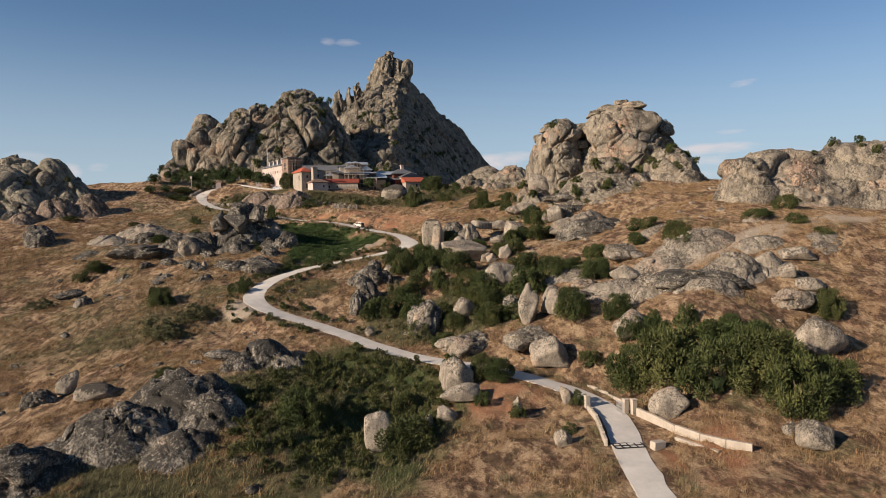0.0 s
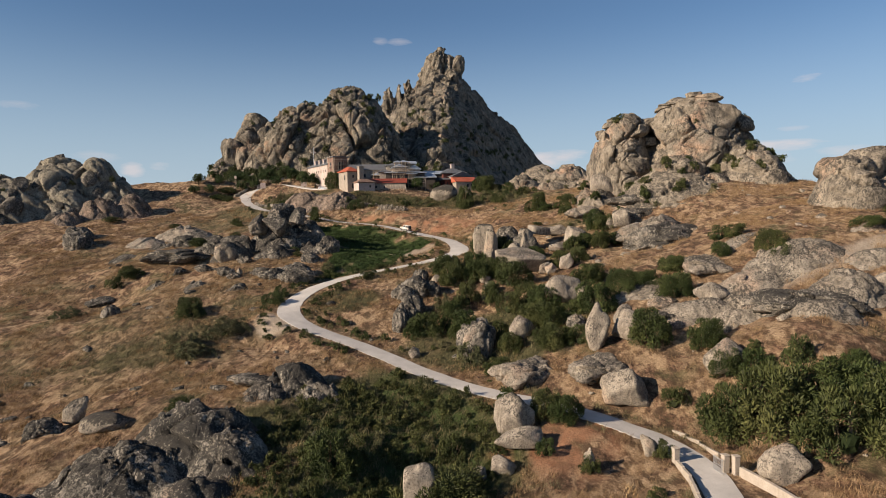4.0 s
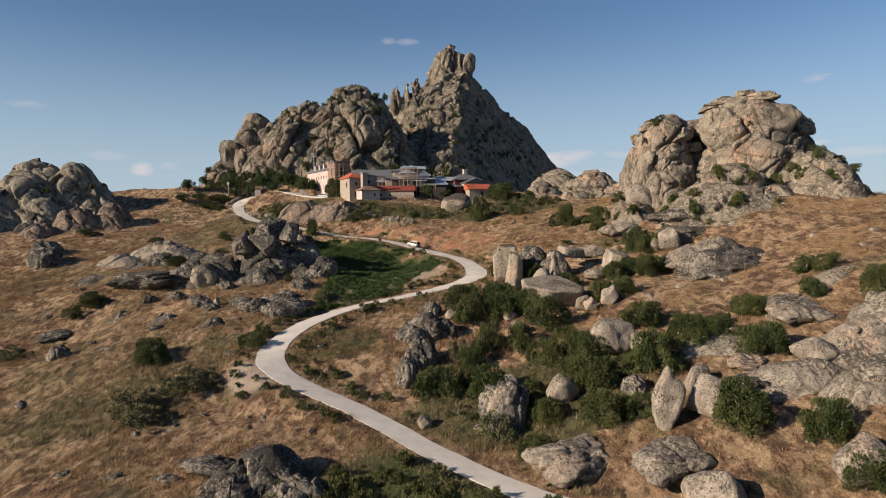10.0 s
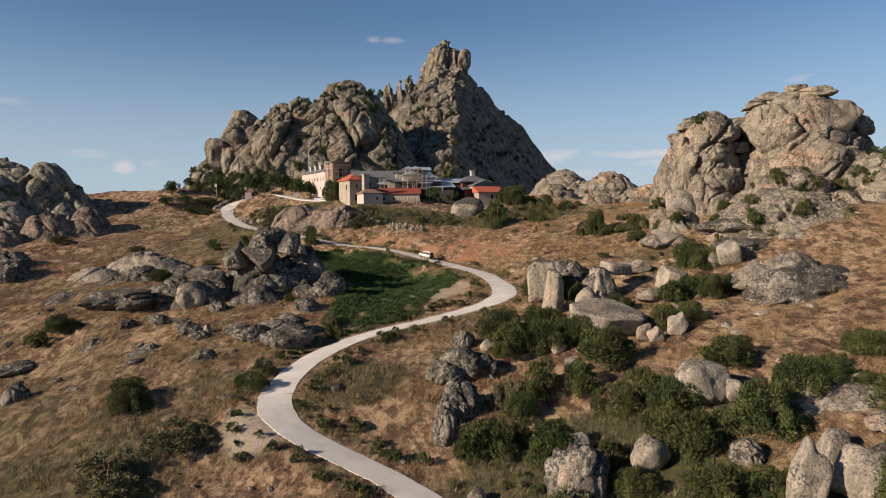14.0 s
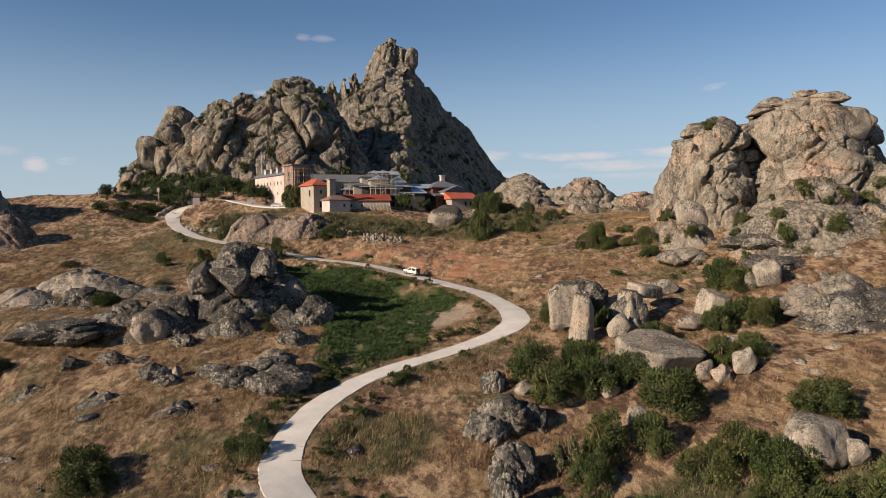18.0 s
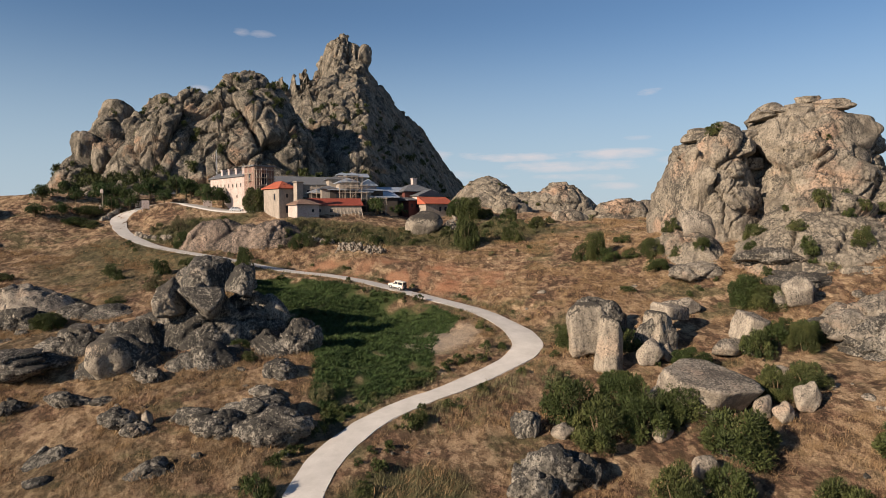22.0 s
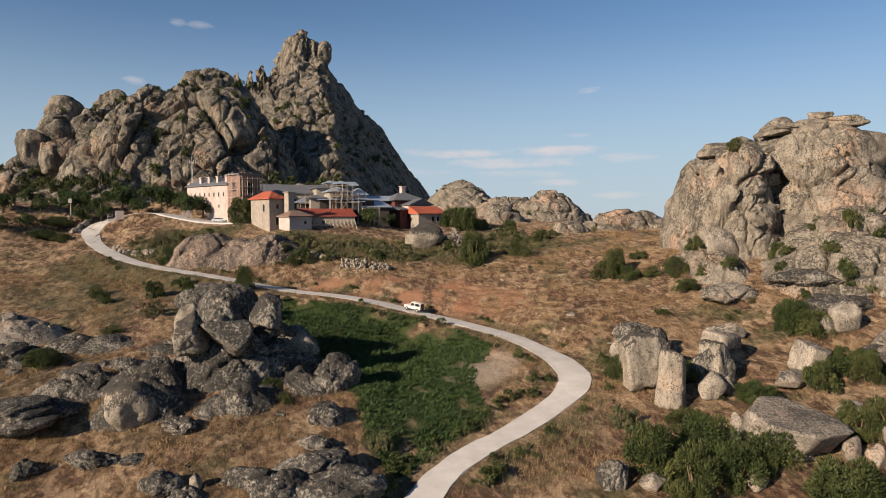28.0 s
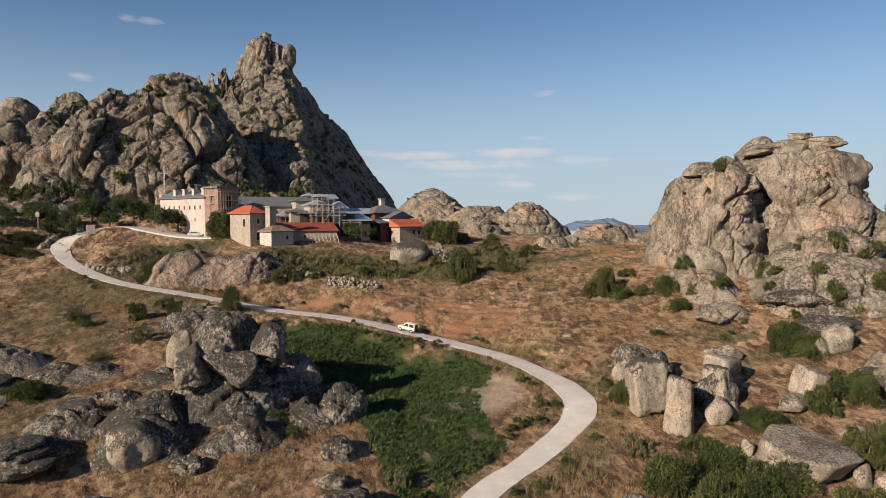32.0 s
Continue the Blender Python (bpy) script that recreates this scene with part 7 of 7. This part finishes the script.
RED_LAMP = plain("tail_lamp", (0.35, 0.02, 0.02), (0.45, 0.03, 0.03), 0.3)
CLEAR = plain("head_lamp", (0.7, 0.7, 0.68), (0.8, 0.8, 0.78), 0.2)


def profile(points, half, bevel=0.05):
    """A car body from its side outline (y along the car, z up)."""
    bm = bmesh.new()
    l = [bm.verts.new((-half, y, z)) for y, z in points]
    r = [bm.verts.new((half, y, z)) for y, z in points]
    bm.faces.new(l)
    bm.faces.new(r[::-1])
    for k in range(len(points)):
        j = (k + 1) % len(points)
        bm.faces.new((l[k], r[k], r[j], l[j]))
    bmesh.ops.recalc_face_normals(bm, faces=bm.faces)
    bmesh.ops.bevel(bm, geom=list(bm.edges), offset=bevel, segments=2, affect="EDGES")
    return bm


def car(name, label, colour, m, body, cabin, glass, wheels, half, wheel_r, spare=False):
    root = tagged(new(name), label, "car")
    root.matrix_basis = m
    coat = paintwork(name + "_paint", colour)
    shell = part("body", profile(body, half), coat, root, smooth=False)
    part("cabin", profile(cabin, half * 0.9), coat, root)
    for side in (-1, 1):
        for pts in glass:
            bm = bmesh.new()
            fs = [bm.verts.new((side * (half * 0.9 + 0.012), y, z)) for y, z in pts]
            bm.faces.new(fs)
            part("side_window", bm, PANE, root)
        part("head_lamp", boxed(side * half * 0.72 - 0.12, side * half * 0.72 + 0.12, body[0][0] - 0.03, body[0][0] + 0.05, 0.72, 0.92, 0.02), CLEAR, shell)
        part("tail_lamp", boxed(side * half * 0.82 - 0.08, side * half * 0.82 + 0.08, body[-1][0] - 0.05, body[-1][0] + 0.03, 0.72, 1.0, 0.02), RED_LAMP, shell)
        part("mirror", boxed(side * half - 0.02 + side * 0.0, side * half + side * 0.18 + 0.02, cabin[0][0] + 0.25, cabin[0][0] + 0.37, 1.1, 1.28, 0.02), RUBBER, shell)
        for wy in wheels:
            bm = bmesh.new()
            bmesh.ops.create_cone(bm, cap_ends=True, segments=20, radius1=wheel_r, radius2=wheel_r, depth=0.24)
            wheel = part("wheel", bm, RUBBER, root, at=pose(side * (half - 0.08), wy, wheel_r, 0, 90, 0))
            bm = bmesh.new()
            bmesh.ops.create_cone(bm, cap_ends=True, segments=16, radius1=wheel_r * 0.6, radius2=wheel_r * 0.5, depth=0.26)
            part("rim", bm, STEEL, wheel)
    for y0, y1, z0, z1 in ((cabin[0][0] - 0.02, cabin[1][0] - 0.02, cabin[0][1] + 0.1, cabin[1][1] - 0.06), (cabin[-1][0] + 0.02, cabin[-2][0] + 0.02, cabin[-1][1] + 0.12, cabin[-2][1] - 0.06)):
        bm = bmesh.new()
        bm.faces.new([bm.verts.new(p) for p in ((-half * 0.78, y0, z0), (half * 0.78, y0, z0), (half * 0.74, y1, z1), (-half * 0.74, y1, z1))])
        part("windscreen", bm, PANE, root)
    part("bumper", boxed(-half, half, body[0][0] - 0.12, body[0][0] + 0.02, 0.42, 0.6, 0.03), RUBBER, shell)
    part("bumper", boxed(-half, half, body[-1][0] - 0.02, body[-1][0] + 0.12, 0.42, 0.6, 0.03), RUBBER, shell)
    if spare:
        bm = bmesh.new()
        bmesh.ops.create_cone(bm, cap_ends=True, segments=20, radius1=wheel_r, radius2=wheel_r, depth=0.22)
        part("spare_wheel", bm, RUBBER, root, at=pose(0, body[-1][0] + 0.13, 1.05, 90, 0, 0))
    return root


def on_road(x, y, shift, flip=0):
    d, k = along(ROAD, np.array([x]), np.array([y]))
    k = int(k[0])
    u = ROAD[k + 1] - ROAD[k - 1]
    slope = math.degrees(math.atan2(ROAD_Z[k + 2] - ROAD_Z[k - 2], 4))
    turn = math.degrees(math.atan2(u[1], u[0])) + 90
    p = ROAD[k] + side[k] * shift
    return pose(p[0], p[1], ROAD_Z[k] + 0.08, -slope, 0, turn)


JEEP_BODY = [(-1.95, 0.5), (-1.95, 1.0), (-0.75, 1.08), (1.75, 1.08), (1.85, 0.5)]
JEEP_CABIN = [(-0.75, 1.04), (-0.45, 1.85), (1.72, 1.85), (1.8, 1.04)]
car("off_road_car", "cream-white boxy off-road car on the road", (0.72, 0.68, 0.58), on_road(-11.2, 213.4, 0.3), JEEP_BODY, JEEP_CABIN,
    [[(-0.5, 1.16), (-0.28, 1.7), (0.35, 1.7), (0.35, 1.16)], [(0.5, 1.16), (0.5, 1.7), (1.55, 1.7), (1.6, 1.16)]], (-1.25, 1.15), 0.85, 0.38, True)
SALOON_BODY = [(-2.15, 0.35), (-2.1, 0.8), (-0.9, 0.95), (1.9, 0.98), (2.1, 0.85), (2.1, 0.35)]
SALOON_CABIN = [(-0.95, 0.92), (-0.25, 1.42), (1.1, 1.45), (1.75, 0.95)]
SALOON_GLASS = [[(-0.7, 0.98), (-0.2, 1.34), (0.35, 1.36), (0.35, 0.98)], [(0.45, 0.98), (0.45, 1.36), (1.05, 1.36), (1.45, 0.98)]]
for x, y, turn, colour, label in ((-52.6, 287.2, 72, (0.42, 0.45, 0.48), "parked silver-blue saloon car before the monastery"), (-47.4, 282.2, 62, (0.03, 0.03, 0.035), "parked black car beside a dark tree")):
    car("parked_car", label, colour, pose(x, y, ground_at(x, y), 0, 0, turn), SALOON_BODY, SALOON_CABIN, SALOON_GLASS, (-1.35, 1.3), 0.85, 0.31)


# ---------------------------------------------------------------- gate, walls and rubble
def wall_run(name, label, points, thick, height, material, parent=None):
    """A low wall along plan points, in blocks that step with the ground."""
    root = tagged(new(name), label, "wall")
    x0, y0 = points[0]
    root.matrix_basis = pose(x0, y0, ground_at(x0, y0))
    base = Vector((x0, y0, ground_at(x0, y0)))
    r = random.Random(len(points))
    for (ax, ay), (bx, by) in zip(points, points[1:]):
        n = max(1, int(math.hypot(bx - ax, by - ay) / 2.2))
        for k in range(n):
            p = Vector((ax + (bx - ax) * k / n, ay + (by - ay) * k / n, 0))
            q = Vector((ax + (bx - ax) * (k + 1) / n, ay + (by - ay) * (k + 1) / n, 0))
            g = min(ground_at(p.x, p.y), ground_at(q.x, q.y))
            w = (q - p).length
            turn = math.degrees(math.atan2(by - ay, bx - ax))
            part("wall_block", boxed(0.015, w - 0.015, -thick / 2, thick / 2, -0.7, height + r.uniform(-0.12, 0.1), 0.04), material, root, at=pose(p.x - base.x, p.y - base.y, g - base.z, 0, r.uniform(-1.5, 1.5), turn))
    return root


wall_run("parapet_wall", "low pale concrete parapet beside the road", [(28.3, 67.6), (28.2, 62.9), (27.3, 58.2), (26.5, 53.5)], 0.4, 0.9, CONCRETE)
wall_run("boundary_wall", "long low whitewashed stone wall beyond the gate", [(34.6, 64.4), (35.6, 60.9), (36.5, 55.5), (38.1, 51.8), (40.2, 49.4), (42.5, 47.5)], 0.5, 1.1, CONCRETE)
wall_run("kerb_wall", "low stone edging by the road", [(31.2, 77.5), (33.4, 73.6), (34.2, 69.4)], 0.35, 0.6, CONCRETE)
for x, y, h, label in ((34.3, 65.0, 2.1, "square whitewashed gate pillar"), (31.4 + 1.9, 65.6, 2.0, "square whitewashed gate pillar"), (28.4, 68.3, 1.7, "square whitewashed gate pillar")):
    pillar = tagged(new("gate_pillar"), label, "pillar", "gate pillars")
    pillar.matrix_basis = pose(x, y, ground_at(x, y), 0, 0, 12)
    part("shaft", boxed(-0.35, 0.35, -0.35, 0.35, -0.6, h, 0.03), CONCRETE, pillar)
    part("cap", boxed(-0.42, 0.42, -0.42, 0.42, h, h + 0.15, 0.04), CONCRETE, pillar)
leaf = tagged(new("iron_gate"), "open grey iron gate leaf at the roadside", "gate")
leaf.matrix_basis = pose(32.6, 64.6, ground_at(32.6, 64.6), 0, 0, 100)
for z in (0.15, 1.0, 1.75):
    part("rail", boxed(0, 1.9, -0.03, 0.03, z, z + 0.06), STEEL, leaf)
for k in range(11):
    part("gate_bar", boxed(0.19 * k - 0.02, 0.19 * k + 0.02, -0.02, 0.02, 0.05, 1.85), STEEL, leaf)
grid = tagged(new("cattle_grid"), "dark steel cattle grid set across the road", "cattle grid")
k = int(along(ROAD, np.array([29.2]), np.array([53.2]))[1][0])
grid.matrix_basis = pose(ROAD[k][0], ROAD[k][1], ROAD_Z[k] + 0.09, 0, 0, math.degrees(math.atan2(ROAD[k + 1][1] - ROAD[k][1], ROAD[k + 1][0] - ROAD[k][0])) + 12)
for k in range(5):
    part("grid_bar", boxed(-0.9, 0.9, -1.9 + k * 0.95 - 0.09, -1.9 + k * 0.95 + 0.09, 0.0, 0.05), RUBBER, grid)
for k in (-0.9, 0, 0.9):
    part("cross_bar", boxed(k - 0.09, k + 0.09, -2.0, 2.0, 0.006, 0.056), RUBBER, grid)
beam = tagged(new("fallen_beam"), "long pale concrete beam lying by the wall", "beam")
beam.matrix_basis = pose(35.6, 53.6, ground_at(35.6, 53.6) + 0.3, 0, 3, -56)
part("beam_body", boxed(0, 6.0, -0.25, 0.25, -0.2, 0.25, 0.04), CONCRETE, beam)
block = tagged(new("concrete_block"), "broken pale concrete block on bare earth", "block")
block.matrix_basis = pose(32.6, 52.0, ground_at(32.6, 52.0), 0, 4, 20)
part("block_body", boxed(-0.9, 0.9, -0.5, 0.5, -0.4, 0.9, 0.08), CONCRETE, block)

STONES = [mesh_of("stone", *rock_shape(600 + k, (1, 0.85, 0.75), 2, 6, 0.1, 0.8, 0.04, 18.0), ROCK, False) for k in range(5)]


def rubble(label, x0, y0, x1, y1, wide, tall, count, size, seed):
    """A heap of loose stones along a line."""
    r = random.Random(seed)
    root = tagged(new("rubble_heap"), label, "rubble", "rubble heaps")
    root.matrix_basis = pose(x0, y0, ground_at(x0, y0))
    for k in range(count):
        t, u = r.random(), r.gauss(0, 0.4)
        x, y = x0 + (x1 - x0) * t + u * wide * (y1 - y0) / math.hypot(x1 - x0, y1 - y0), y0 + (y1 - y0) * t + u * wide * (x1 - x0) / -math.hypot(x1 - x0, y1 - y0)
        s = size * r.uniform(0.5, 1.3)
        z = ground_at(x, y) + tall * max(0, 1 - abs(u) * 1.3) * r.random() + s * 0.2
        under("stone", STONES[k % 5], root, at=pose(x - x0, y - y0, z - ground_at(x0, y0), r.uniform(0, 360), r.uniform(0, 360), r.uniform(0, 360)) @ Matrix.Diagonal((s, s, s, 1)))


rubble("heap of pale tumbled stones above the field", -23.5, 238.5, -12.5, 232.5, 2.2, 1.5, 190, 0.45, 1)
rubble("line of pale tumbled stones on the slope", -32, 247, -24.5, 243, 1.6, 0.9, 100, 0.45, 2)
rubble("heap of pale rubble beside a large boulder", 7.0, 251.0, 10.5, 256.5, 4.5, 3.2, 230, 0.45, 3)
rubble("low dry-stone bank inside the bend", -78, 270.5, -68, 263.5, 1.4, 0.7, 60, 0.6, 4)
rubble("low dark stone wall along the bend", -91, 284.5, -88.5, 294.5, 1.0, 1.0, 60, 0.6, 5)
